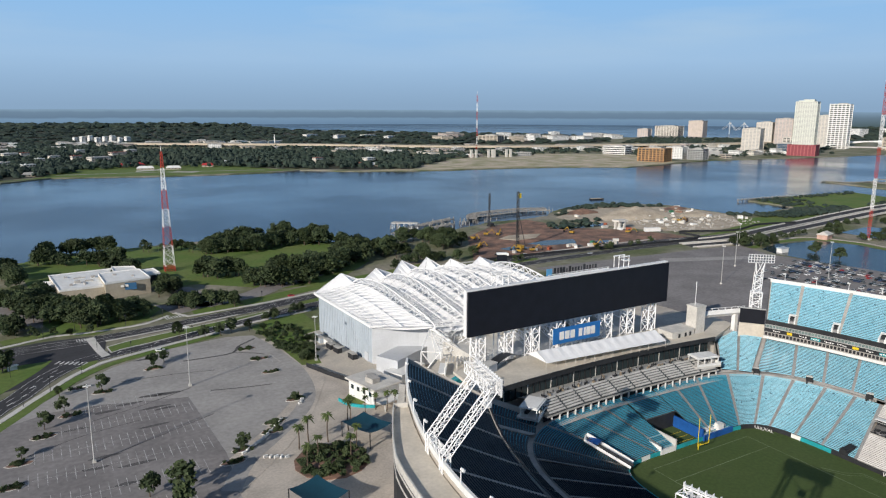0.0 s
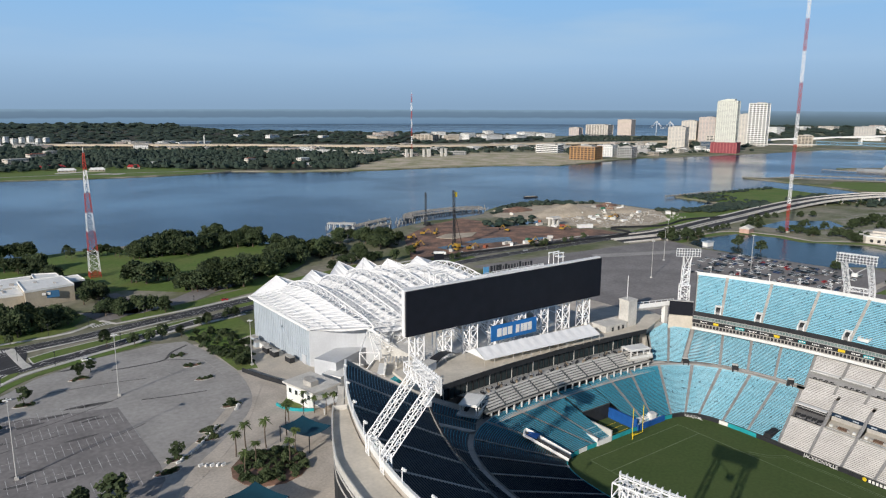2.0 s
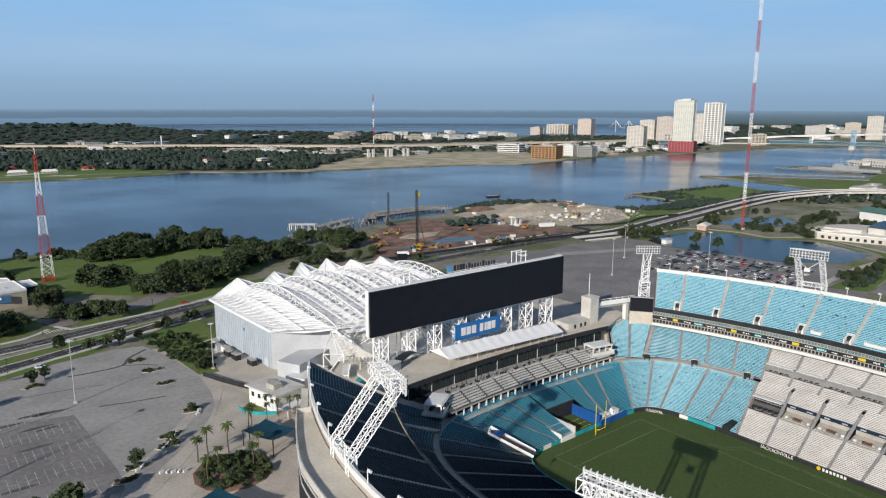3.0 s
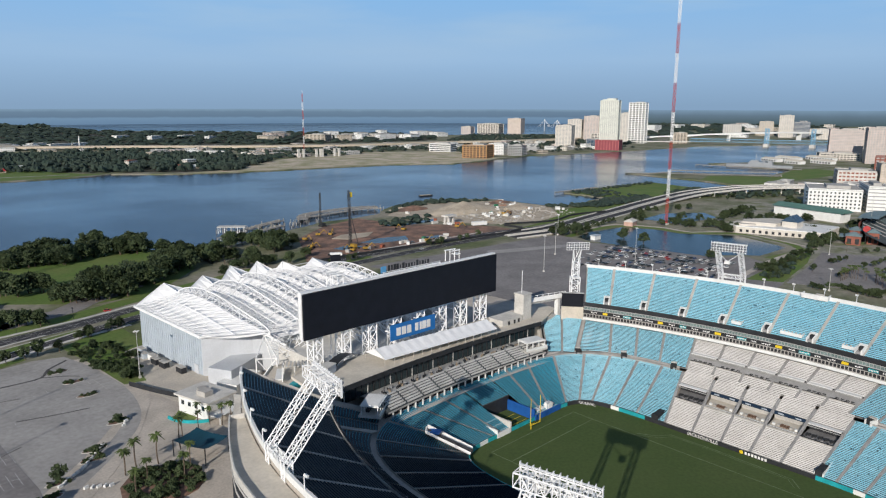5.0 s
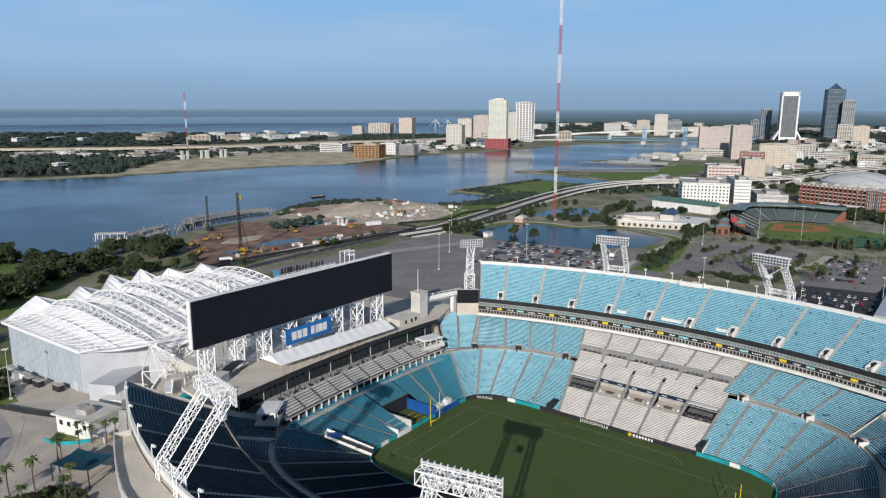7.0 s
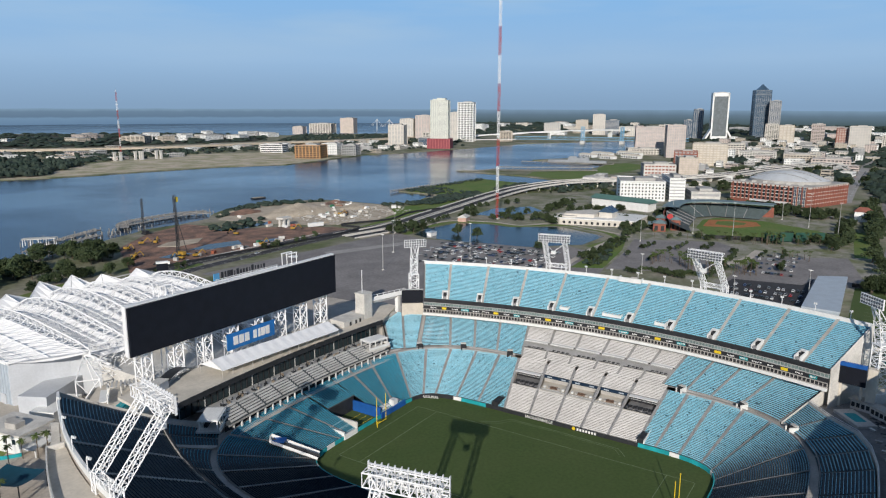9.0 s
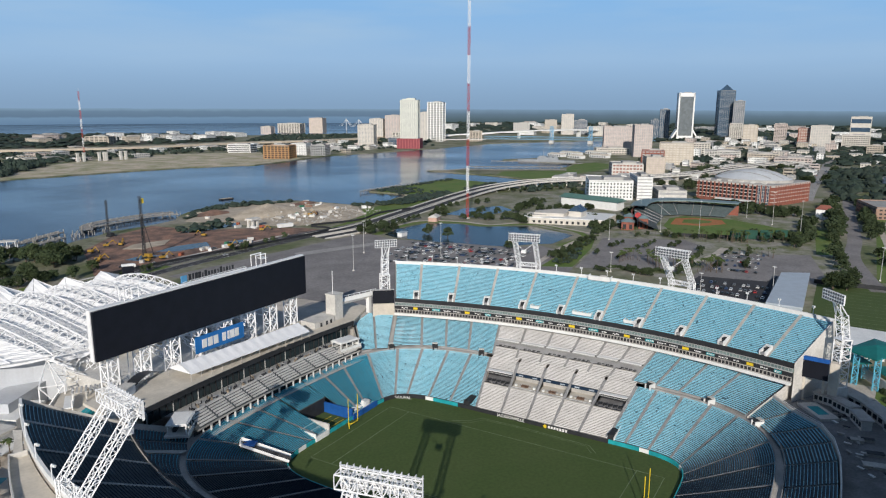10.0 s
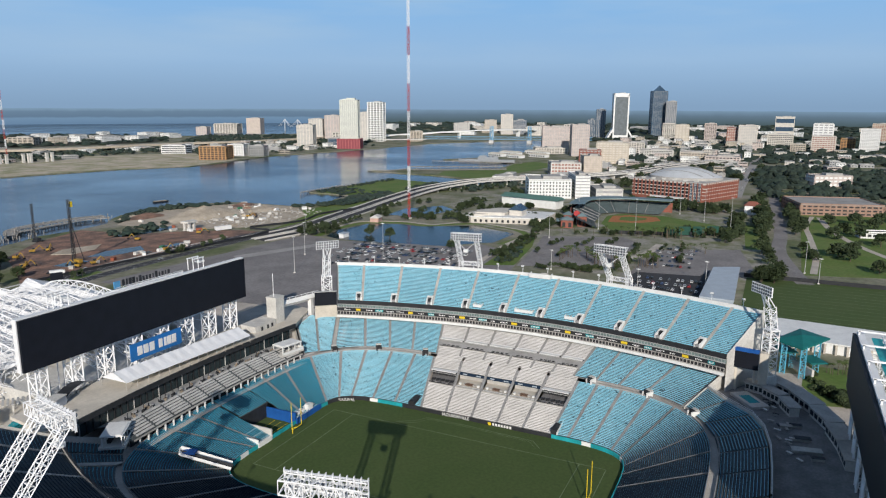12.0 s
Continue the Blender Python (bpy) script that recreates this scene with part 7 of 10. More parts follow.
def palm_meshes(h, seed):
    r = random.Random(seed)
    bm = bmesh.new()
    n = 7
    for k in range(n):
        a = Vector((0.25 * math.sin(k * 0.5), 0, h * k / n))
        b = Vector((0.25 * math.sin((k + 1) * 0.5), 0, h * (k + 1) / n))
        rod(bm, a, b, 0.24 - 0.01 * k, 7)
    me = bpy.data.meshes.new("trunk")
    bm.to_mesh(me)
    bm.free()
    me.materials.append(M["bark"])
    verts, faces = [], []
    for i in range(26):
        a, lift = r.uniform(0, 2 * math.pi), r.uniform(-0.5, 1.0)
        prev = None
        ln = r.uniform(1.9, 2.6)
        for s in range(6):
            f = s / 5
            out = ln * f
            z = h + lift * out * 0.7 - 0.42 * out * out * 0.55
            c = Vector((math.cos(a) * out + 0.05, math.sin(a) * out, z))
            w = Vector((-math.sin(a), math.cos(a), 0)) * (0.42 * math.sin(math.pi * (0.12 + 0.85 * f)))
            k = len(verts)
            verts += [tuple(c + w - Vector((0, 0, 0.18))), tuple(c), tuple(c - w - Vector((0, 0, 0.18)))]
            if prev is not None:
                faces += [[prev, prev + 1, k + 1, k], [prev + 1, prev + 2, k + 2, k + 1]]
            prev = k
    return me, mesh_of("crown", verts, faces, "palm_leaf")


TREES["palm", 0], TREES["palm", 1] = palm_meshes(11.5, 3), palm_meshes(9.5, 4)
LABEL = {"oak": ("broad live oak with a dense dark green crown", "tree", "trees"), "small": ("young street tree with a light green crown", "tree", "street trees"),
         "shrub": ("low rounded green shrub", "shrub", "shrubs"), "palm": ("slender palm with a ragged green head", "palm", "palms")}


FAR_TRUNKS, FAR_CROWNS, SHRUBS = [], [], []


CLEAR = [[(-340, 122), (-387, 113), (-460, 104), (-550, 105), (-680, 100), (-795, 96), (-900, 93)]]


def on_road(x, y, room):
    for line in CLEAR:
        for (xa, ya), (xb, yb) in zip(line, line[1:]):
            f = max(0, min(1, ((x - xa) * (xb - xa) + (y - ya) * (yb - ya)) / ((xb - xa) ** 2 + (yb - ya) ** 2)))
            if math.hypot(x - xa - f * (xb - xa), y - ya - f * (yb - ya)) < room:
                return True
    return False


def plant(kind, x, y, size=1.0, z=0.0, joined=False):
    if on_road(x, y, 7.5 + 4.5 * size):
        return None
    far = kind == "oak" and (x < -340 or joined) or kind == "small" and x < -290
    form = "far" if far and kind == "oak" else kind
    trunk, crown = TREES[form, rng.randrange(sum(1 for k in TREES if k[0] == form))]
    if kind == "shrub":
        s = size * rng.uniform(0.8, 1.25)
        SHRUBS.append((crown, pose(x, y, z - 0.25 * s, 0, 0, rng.uniform(0, 360)) @ Matrix.Diagonal((s, s, s, 1))))
        return None
    if far:
        s = size * rng.uniform(0.85, 1.15)
        for me, heap_of in ((trunk, FAR_TRUNKS), (crown, FAR_CROWNS)):
            heap_of.append((me, pose(x, y, z, 0, 0, rng.uniform(0, 360)) @ Matrix.Diagonal((s, s, s * rng.uniform(0.9, 1.15), 1))))
        return None
    t = new({"oak": "oak_tree", "small": "street_tree", "shrub": "shrub", "palm": "palm_tree"}[kind])
    tagged(t, *LABEL[kind])
    s = size * rng.uniform(0.85, 1.15)
    t.matrix_basis = pose(x, y, z, 0, 0, rng.uniform(0, 360)) @ Matrix.Diagonal((s, s, s * rng.uniform(0.9, 1.15), 1))
    for nm, me in (("trunk", trunk), ("crown", crown)):
        o = new(nm, me)
        o.parent = t
    return t


def scatter(kind, line, n, spread, size, joined=False):
    """n trees along a plan line, within spread of it."""
    pts = smooth_line(line, 4)
    for _ in range(n):
        x, y = pts[rng.randrange(len(pts))]
        plant(kind, x + rng.uniform(-spread, spread), y + rng.uniform(-spread, spread), size, 0.0, joined)


# river park and its edges
scatter("oak", [(194, -508), (172, -496), (153, -487), (138, -485)], 13, 6, 1.1)
scatter("oak", [(198, -538), (168, -540), (147, -538)], 12, 7, 1.15)
scatter("oak", [(240, -500), (222, -490), (212, -455), (206, -430)], 12, 8, 1.1)
scatter("small", [(128, -530), (112, -514), (92, -524), (84, -508)], 10, 5, 1.6)
scatter("oak", [(76, -493), (58, -489), (40, -485), (15, -498), (-5, -493), (-22, -484)], 26, 5, 1.1)
scatter("oak", [(70, -510), (40, -508), (10, -514), (-20, -502)], 14, 6, 1.25)
scatter("oak", [(196, -360), (186, -334), (172, -324), (158, -328), (148, -342), (140, -348)], 26, 5, 1.0)
scatter("oak", [(184, -350), (172, -344), (162, -346)], 9, 5, 1.0)
scatter("oak", [(126, -335), (118, -331), (112, -335)], 6, 3, 0.85)
scatter("oak", [(130, -398), (124, -386), (128, -372), (132, -362)], 9, 4, 0.85)
scatter("oak", [(200, -400), (203, -386), (196, -378)], 6, 4, 0.9)
scatter("oak", [(160, -450), (145, -448), (136, -436)], 7, 5, 0.95)
scatter("oak", [(105, -331), (95, -325)], 4, 3, 0.8)
scatter("oak", [(97, -412), (88, -405)], 3, 3, 1.35)
scatter("oak", [(80, -405), (72, -399)], 4, 4, 1.05)
scatter("oak", [(72, -366), (52, -362), (34, -359)], 18, 6, 1.05)
scatter("oak", [(50, -386), (30, -380), (12, -384), (-8, -396)], 18, 7, 1.15)
scatter("oak", [(-6, -400), (-22, -425), (-28, -460)], 20, 8, 1.15)
scatter("oak", [(215, -395), (212, -372), (208, -345), (214, -322)], 14, 6, 0.95)
scatter("oak", [(-30, -440), (-55, -420), (-60, -400)], 12, 12, 1.1)
scatter("oak", [(-95, -455), (-120, -440), (-105, -415)], 18, 11, 1.05)
scatter("small", [(215, -322), (190, -312), (170, -308)], 6, 3, 1.0)
scatter("oak", [(-110, -380), (-80, -372), (-40, -372)], 9, 8, 0.75)
# garden and median
scatter("small", [(100, -276), (84, -288), (60, -294)], 12, 4, 1.0)
scatter("small", [(98, -268), (86, -255), (84, -225), (90, -208)], 20, 5, 0.9)
scatter("shrub", [(98, -266), (96, -250), (90, -228), (88, -214)], 60, 5, 1.1)
scatter("shrub", [(82, -268), (82, -246), (85, -225)], 24, 3, 1.3)
scatter("small", [(0, -318), (-80, -332), (-180, -344), (-290, -343)], 18, 3, 1.1)
for x, y in ((212.7, -148.9), (210.2, -165.2), (202.6, -184.1), (192.9, -200.2), (188.2, -229), (179.6, -219.5), (156.6, -238), (146.6, -130.4), (111.4, -243.9), (109.9, -226.4), (110.4, -207), (110.4, -171.5), (124.9, -154.4), (141, -138), (128, -147)):
    for _ in range(8):
        plant("shrub", x + rng.uniform(-3.4, 3.4), y + rng.uniform(-1.3, 1.3), 0.75, 0.1)
    pts = [(x + 4.4 * math.cos(k * 0.785), y + 1.8 * math.sin(k * 0.785)) for k in range(8)]
    patch("planter_kerb", [(x + (px - x) * 1.08, y + (py - y) * 1.2) for px, py in pts], 0.25, "pale_concrete", "pale kerb round a planting island", "kerb")
    patch("planter_island", pts, 0.27, "dirt", "kerbed planting island in the lot", "island")
for x, y, big in ((209.6, -169.1, 1.0), (202.1, -190.7, 1.15), (194.9, -204.7, 1.3), (179.9, -221, 1.4), (165, -118.6, 1.9), (174.8, -121.4, 1.7), (196, -223.2, 1.0), (151, -244.5, 1.3), (156.5, -239.5, 1.1), (138, -278, 1.5), (126, -272, 1.5), (112, -274, 1.6), (118, -272, 1.3), (141, -137.5, 1.0), (127, -147.5, 1.0), (111, -171, 0.8), (168, -105, 1.7)):
    plant("small", x, y, big, 0.1)
# palms on the plaza and by the gate
patch("palm_bed", [(117 + 13 * math.cos(k * 0.524), -114.5 + 13 * math.sin(k * 0.524)) for k in range(12)], 0.4, "dirt", "round mulched bed under palms", "bed")
for _ in range(74):
    a, r0 = rng.uniform(0, 6.28), 12 * math.sqrt(rng.random())
    plant("shrub", 117 + r0 * math.cos(a), -114.5 + r0 * math.sin(a), 1.15, 0.3)
for x, y in ((124, -128), (119, -132), (113, -128), (120, -120), (111, -112), (126, -113), (106, -118), (103, -133), (99, -140)):
    plant("palm", x, y, 1.0, 0.2)
for x, y in ((89, -149), (86, -145), (83, -141), (91, -144), (80, -140)):
    plant("palm", x, y, 0.72, 0.1)
scatter("small", [(214, -275), (222, -266), (210, -262)], 5, 3, 1.4)
# trees behind the first rows of the river park
scatter("oak", [(62, -520), (30, -522), (-10, -516), (-40, -490)], 14, 7, 1.2, True)
scatter("oak", [(-34, -470), (-30, -425), (-6, -400), (30, -394)], 18, 9, 1.1, True)
# leafy streets round the pond, the ballpark and the arena
scatter("oak", [(-466, -262), (-474, -240), (-476, -205), (-484, -180)], 12, 6, 0.65, True)
scatter("oak", [(-470, -120), (-500, -108), (-560, -104), (-620, -112)], 12, 5, 0.8, True)
scatter("oak", [(-560, -210), (-590, -200), (-600, -150)], 8, 8, 0.7, True)
scatter("oak", [(-720, -78), (-706, -40), (-690, 10), (-670, 44)], 22, 7, 0.95, True)
scatter("oak", [(-880, -150), (-905, -60), (-900, 30)], 8, 12, 1.1, True)
scatter("oak", [(-1000, -170), (-1040, -90), (-1010, 0), (-1060, 60)], 12, 22, 1.2, True)
scatter("oak", [(-1120, -200), (-1180, -120), (-1260, -40), (-1300, 40)], 10, 30, 1.3, True)
scatter("small", [(-330, -96), (-380, -98), (-425, -102)], 10, 4, 0.9)
patch("gate_lawn", [(-165, 118), (-166, 136), (-120, 140), (-116, 124), (-136, 116)], 0.12, "grass", "small lawn with palms behind the north gate", "lawn")
scatter("palm", [(-158, 121), (-158, 127), (-158, 133)], 12, 2, 0.5)
scatter("oak", [(-138, 122), (-126, 128), (-118, 134)], 7, 4, 0.5)
scatter("shrub", [(-150, 120), (-132, 124), (-120, 132)], 24, 3, 1.2)
scatter("oak", [(-322, -103), (-360, -102), (-417, -107), (-488, -110), (-547, -118)], 30, 4, 0.5, True)
scatter("shrub", [(-318, -100), (-360, -100), (-417, -105), (-440, -106)], 30, 4, 1.3)
scatter("oak", [(-446, -92), (-470, -60), (-474, -20), (-488, 20), (-510, 66)], 14, 5, 0.45, True)
scatter("palm", [(-448, -90), (-468, -60), (-472, -20), (-486, 20), (-506, 62)], 20, 4, 0.85)
scatter("oak", [(-470, -76), (-484, -20), (-500, 30)], 8, 3, 0.4, True)
scatter("palm", [(-330, -48), (-350, -50), (-358, -36), (-340, -26), (-330, -24)], 26, 4, 0.8)
scatter("shrub", [(-318, -52), (-322, -30), (-326, -18)], 26, 3, 1.5)
scatter("oak", [(-302, -60), (-312, -40), (-306, -24)], 9, 3, 0.45, True)
scatter("oak", [(-440, -8), (-400, -6), (-350, -4), (-310, -5)], 16, 2, 0.45, True)
scatter("small", [(-352, -80), (-420, -74)], 7, 2, 0.9)
scatter("small", [(-350, -58), (-430, -50)], 8, 2, 0.9)
scatter("small", [(-370, -36), (-438, -30)], 7, 2, 0.9)
scatter("small", [(-352, 16), (-440, 14)], 9, 2, 0.9)
scatter("small", [(-352, 34), (-440, 30)], 9, 2, 0.9)
scatter("oak", [(-390, 96), (-509, 92), (-640, 88), (-834, 84)], 22, 4, 0.8, True)
scatter("oak", [(-430, 125), (-537, 121), (-700, 113), (-834, 108)], 20, 4, 0.8, True)
scatter("oak", [(-628, -232), (-600, -240), (-560, -236), (-540, -226)], 14, 6, 0.7, True)
scatter("oak", [(-556, -108), (-580, -116), (-640, -112), (-668, -98)], 12, 5, 0.7, True)
scatter("oak", [(-660, -50), (-672, -10), (-664, 30)], 14, 6, 0.9, True)
scatter("oak", [(-700, -250), (-760, -210), (-800, -170), (-840, -130)], 16, 12, 0.9, True)
scatter("oak", [(-470, -285), (-500, -315), (-540, -322), (-590, -300)], 14, 7, 0.6, True)
# west: lot edge, pond, parks, streets
scatter("oak", [(-352, -290), (-362, -286), (-340, -300)], 7, 6, 0.9)
scatter("small", [(-365, -305), (-440, -300), (-470, -290)], 14, 6, 1.2)
for x, y in ((-372, -248), (-362, -222), (-343, -150)):
    plant("oak", x, y, 0.85)
scatter("oak", [(-470, -270), (-485, -230), (-500, -200), (-520, -270)], 14, 10, 0.65)
scatter("small", [(-380, -104), (-340, -96), (-305, -86)], 12, 4, 0.9)
scatter("palm", [(-336, -12), (-345, 8), (-347, 22)], 26, 6, 0.9)
scatter("palm", [(-470, -20), (-480, 20), (-500, 52)], 14, 4, 0.9)
scatter("oak", [(-505, 12), (-512, 40), (-520, 62)], 12, 5, 0.7)
scatter("palm", [(-420, 20), (-425, 60)], 8, 5, 0.7)
scatter("oak", [(-440, 95), (-520, 98), (-600, 96)], 16, 5, 0.95)
scatter("oak", [(-620, 90), (-700, 82), (-800, 84)], 24, 10, 1.1)
scatter("oak", [(-470, 62), (-560, 66), (-640, 60)], 16, 6, 0.9)
scatter("oak", [(-560, 118), (-640, 122), (-690, 120)], 12, 7, 0.9)
for x, y in ((-455, 148), (-440, 156), (-470, 160), (-400, 172), (-560, 172), (-585, 160), (-520, 185), (-640, 150), (-650, 175), (-660, 200), (-625, 190), (-545, 150)):
    plant("oak", x, y, 1.1)
scatter("oak", [(-590, -190), (-560, -170), (-530, -130), (-500, -95)], 11, 8, 0.65)
scatter("oak", [(-300, 96), (-350, 100), (-420, 118)], 12, 6, 0.9)
scatter("oak", [(-560, 84), (-640, 92), (-720, 104), (-800, 104)], 22, 5, 1.1)
scatter("oak", [(-700, 225), (-640, 232), (-560, 240), (-480, 245)], 18, 14, 1.2)
scatter("small", [(-690, -60), (-650, 10), (-660, 40)], 14, 8, 1.2)
scatter("small", [(-700, -330), (-760, -290), (-830, -270)], 16, 12, 1.1)


# far woods and city trees: too many to count, joined
# the distant street and park trees, joined
for far, name, what in ((FAR_TRUNKS, "far_trunks", "trunks of distant park trees"), (FAR_CROWNS, "far_trees", "dark green crowns of park and street trees standing close"), (SHRUBS, "shrubbery", "low rounded green shrubs in beds and planting islands")):
    verts, faces, base = [], [], 0
    for me, m in far:
        verts += [tuple(m @ v.co) for v in me.vertices]
        faces += [tuple(base + k for k in p.vertices) for p in me.polygons]
        base += len(me.vertices)
    me = bpy.data.meshes.new(name)
    me.from_pydata(verts, [], faces)
    me.materials.append(far[0][0].materials[0])
    tagged(new(name, me), what, "trees", kind="stuff")


def blob_dome():
    ico = bmesh.new()
    bmesh.ops.create_icosphere(ico, subdivisions=1, radius=1)
    v = np.array([q.co[:] for q in ico.verts])
    f = np.array([[q.index for q in p.verts] for p in ico.faces])
    ico.free()
    return v, f


DOME_V, DOME_F = blob_dome()
KEEP = DOME_V[DOME_F].mean(1)[:, 2] > -0.55
DOME_F = DOME_F[KEEP]
grng = np.random.RandomState(11)


def inside(poly, x, y):
    hit = False
    for (xa, ya), (xb, yb) in zip(poly, poly[1:] + poly[:1]):
        if (ya > y) != (yb > y) and x < (xb - xa) * (y - ya) / (yb - ya) + xa:
            hit = not hit
    return hit


PARK_GAP = [(245, -1205), (185, -1277), (120, -1350), (40, -1400), (-100, -1350), (-200, -1280), (-245, -1195)]


def woods(name, regions, label):
    """regions: (outline, count, crown radius, height). One joined mesh of ragged crowns."""
    vs, fs, k = [], [], 0
    for poly, count, rad, high in regions:
        xs, ys = [p[0] for p in poly], [p[1] for p in poly]
        made = tries = 0
        while made < count and tries < count * 12:
            tries += 1
            x, y = grng.uniform(min(xs), max(xs)), grng.uniform(min(ys), max(ys))
            if not inside(poly, x, y) or inside(PARK_GAP, x, y):
                continue
            r, h = rad * grng.uniform(0.65, 1.35), high * grng.uniform(0.7, 1.25)
            for dx, dy, w, top in ((0.2, 0.1, 0.82, 1.0), (-0.42, -0.2, 0.66, 0.78)):
                ragged = 1 + grng.uniform(-0.34, 0.34, (len(DOME_V), 1))
                a = grng.uniform(-0.25, 0.25, 2)
                v = DOME_V * ragged * np.array([r * w, r * w, h * 0.5 * top]) + np.array([x + r * (dx + a[0]), y + r * (dy + a[1]), h * 0.45 * top])
                vs.append(v)
                fs.append(DOME_F + k)
                k += len(DOME_V)
            made += 1
    me = bpy.data.meshes.new(name)
    v, f = np.concatenate(vs), np.concatenate(fs)
    me.from_pydata(v.tolist(), [], f.tolist())
    me.materials.append(M["leaf_far"])
    return tagged(new(name, me), label, "woods", kind="stuff")


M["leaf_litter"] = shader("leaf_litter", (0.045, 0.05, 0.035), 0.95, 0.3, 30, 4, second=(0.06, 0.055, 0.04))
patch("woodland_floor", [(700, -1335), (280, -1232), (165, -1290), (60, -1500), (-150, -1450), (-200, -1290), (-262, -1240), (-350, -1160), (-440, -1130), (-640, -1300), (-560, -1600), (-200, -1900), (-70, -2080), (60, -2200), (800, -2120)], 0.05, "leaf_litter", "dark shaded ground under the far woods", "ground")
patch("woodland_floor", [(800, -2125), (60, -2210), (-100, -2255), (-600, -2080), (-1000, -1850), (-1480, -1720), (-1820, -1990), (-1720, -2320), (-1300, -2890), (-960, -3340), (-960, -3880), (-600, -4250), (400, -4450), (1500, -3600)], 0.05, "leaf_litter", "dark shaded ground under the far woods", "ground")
woods("far_woods", [
    ([(700, -1330), (280, -1225), (160, -1290), (60, -1262), (-60, -1225), (-190, -1215), (-260, -1232), (-350, -1150), (-440, -1120), (-640, -1300), (-560, -1600), (-200, -1900), (600, -2000)], 2900, 7.6, 11.5),
    ([(800, -2100), (-100, -2250), (-600, -2030), (-1000, -1800), (-1500, -1700), (-1850, -1980), (-1740, -2330), (-1320, -2900), (-940, -3350), (-960, -3900), (-600, -4300), (400, -4500), (1500, -3600)], 2600, 18, 9),
    ([(-1500, -1650), (-1500, -1300), (-1700, -1100), (-1900, -1150), (-2300, -1500), (-1900, -1900)], 420, 11, 10),
    ([(-2300, -1300), (-2300, -1750), (-3900, -2600), (-4600, -1400), (-3400, -900)], 500, 26, 13),
    ([(-900, -3950), (-900, -4150), (-560, -4420), (300, -4620), (1500, -4350), (1500, -3900)], 420, 30, 22),
    ([(-1090, -1120), (-1180, -1060), (-1400, -1020), (-1640, -1000), (-1850, -1300), (-1500, -1600), (-1150, -1450)], 420, 6, 7),
    ([(-640, -1330), (-1150, -1330), (-1300, -1550), (-900, -1750), (-300, -2000)], 420, 8, 8),
    ([(500, -1990), (-100, -2080), (-560, -1930), (-300, -2300), (400, -2400)], 220, 10, 9),
    ([(800, -2010), (600, -1950), (0, -1900), (-70, -2050), (0, -2230), (800, -2130)], 300, 11, 12),
    ([(700, -1420), (280, -1290), (110, -1420), (60, -1580), (500, -1700)], 240, 9, 11),
], "dense dark woods on the far bank")
woods("city_trees", [
    ([(-820, 100), (-870, 64), (-1280, 60), (-1420, 120), (-1300, 300), (-1000, 300), (-800, 260), (-730, 215)], 420, 8, 10),
    ([(-1500, 60), (-1500, 420), (-2600, 500), (-2600, 60)], 640, 11, 10),
    ([(-850, -60), (-1250, -180), (-1400, -100), (-1350, 30), (-860, 40)], 260, 7, 8),
    ([(-2300, -620), (-2300, 500), (-4700, 700), (-4700, -1100)], 900, 24, 12),
    ([(-1400, -160), (-1420, 60), (-2300, 60), (-2300, -380), (-1600, -300)], 320, 9, 9),
    ([(-1400, -330), (-1560, -300), (-1580, -180), (-1400, -160)], 90, 7, 8),
    ([(-560, 220), (-780, 240), (-800, 420), (-500, 380)], 130, 8, 10),
], "mixed street and garden trees among city blocks")
woods("bank_scrub", [
    ([(-302, -512), (-348, -548), (-396, -561), (-439, -554), (-480, -505), (-440, -520), (-396, -540), (-350, -530)], 110, 4, 3.5),
    ([(-485, -425), (-540, -405), (-612, -415), (-660, -395), (-640, -368), (-520, -378)], 170, 5, 4),
    ([(-612, -430), (-625, -495), (-690, -490), (-660, -400)], 60, 4, 3),
    ([(-690, -395), (-800, -395), (-810, -330), (-700, -365)], 70, 5, 4),
    ([(-700, -492), (-830, -486), (-826, -470), (-700, -478)], 40, 3, 3),
    ([(-310, -98), (-400, -106), (-420, -102), (-384, -93), (-312, -84)], 30, 2.5, 3),
    ([(-250, -470), (-300, -480), (-330, -470), (-300, -440), (-260, -445)], 22, 4.5, 4),
    ([(-860, -300), (-760, -330), (-720, -300), (-830, -250)], 50, 5, 6),
], "scrub and low thicket along the bank")

# ---- masts ----
def radio_mast(x, y, h, w, bands, label, guys=True):
    t = thing("radio_mast", label, "radio mast", "radio masts", at=(x, y, 0))
    seg = h / bands
    for k in range(bands):
        bm = bmesh.new()
        n = max(2, int(seg / (w * 1.3)))
        ww = w if not guys else w
        truss(bm, (0, 0, seg * k), (0, 0, seg * (k + 1)), ww, n, w * 0.075, (1, 0, 0))
        part("mast_section", bm, "mast_red" if (bands - k) % 2 else "white_steel", t)
    part("antenna", rod(bmesh.new(), (0, 0, h), (0, 0, h + w * 3), w * 0.08, 5), "white_steel", t)
    part("plinth", boxes([((0, 0, 0.8), (w * 2.2, w * 2.2, 1.6))]), "pale_concrete", t)
    return t


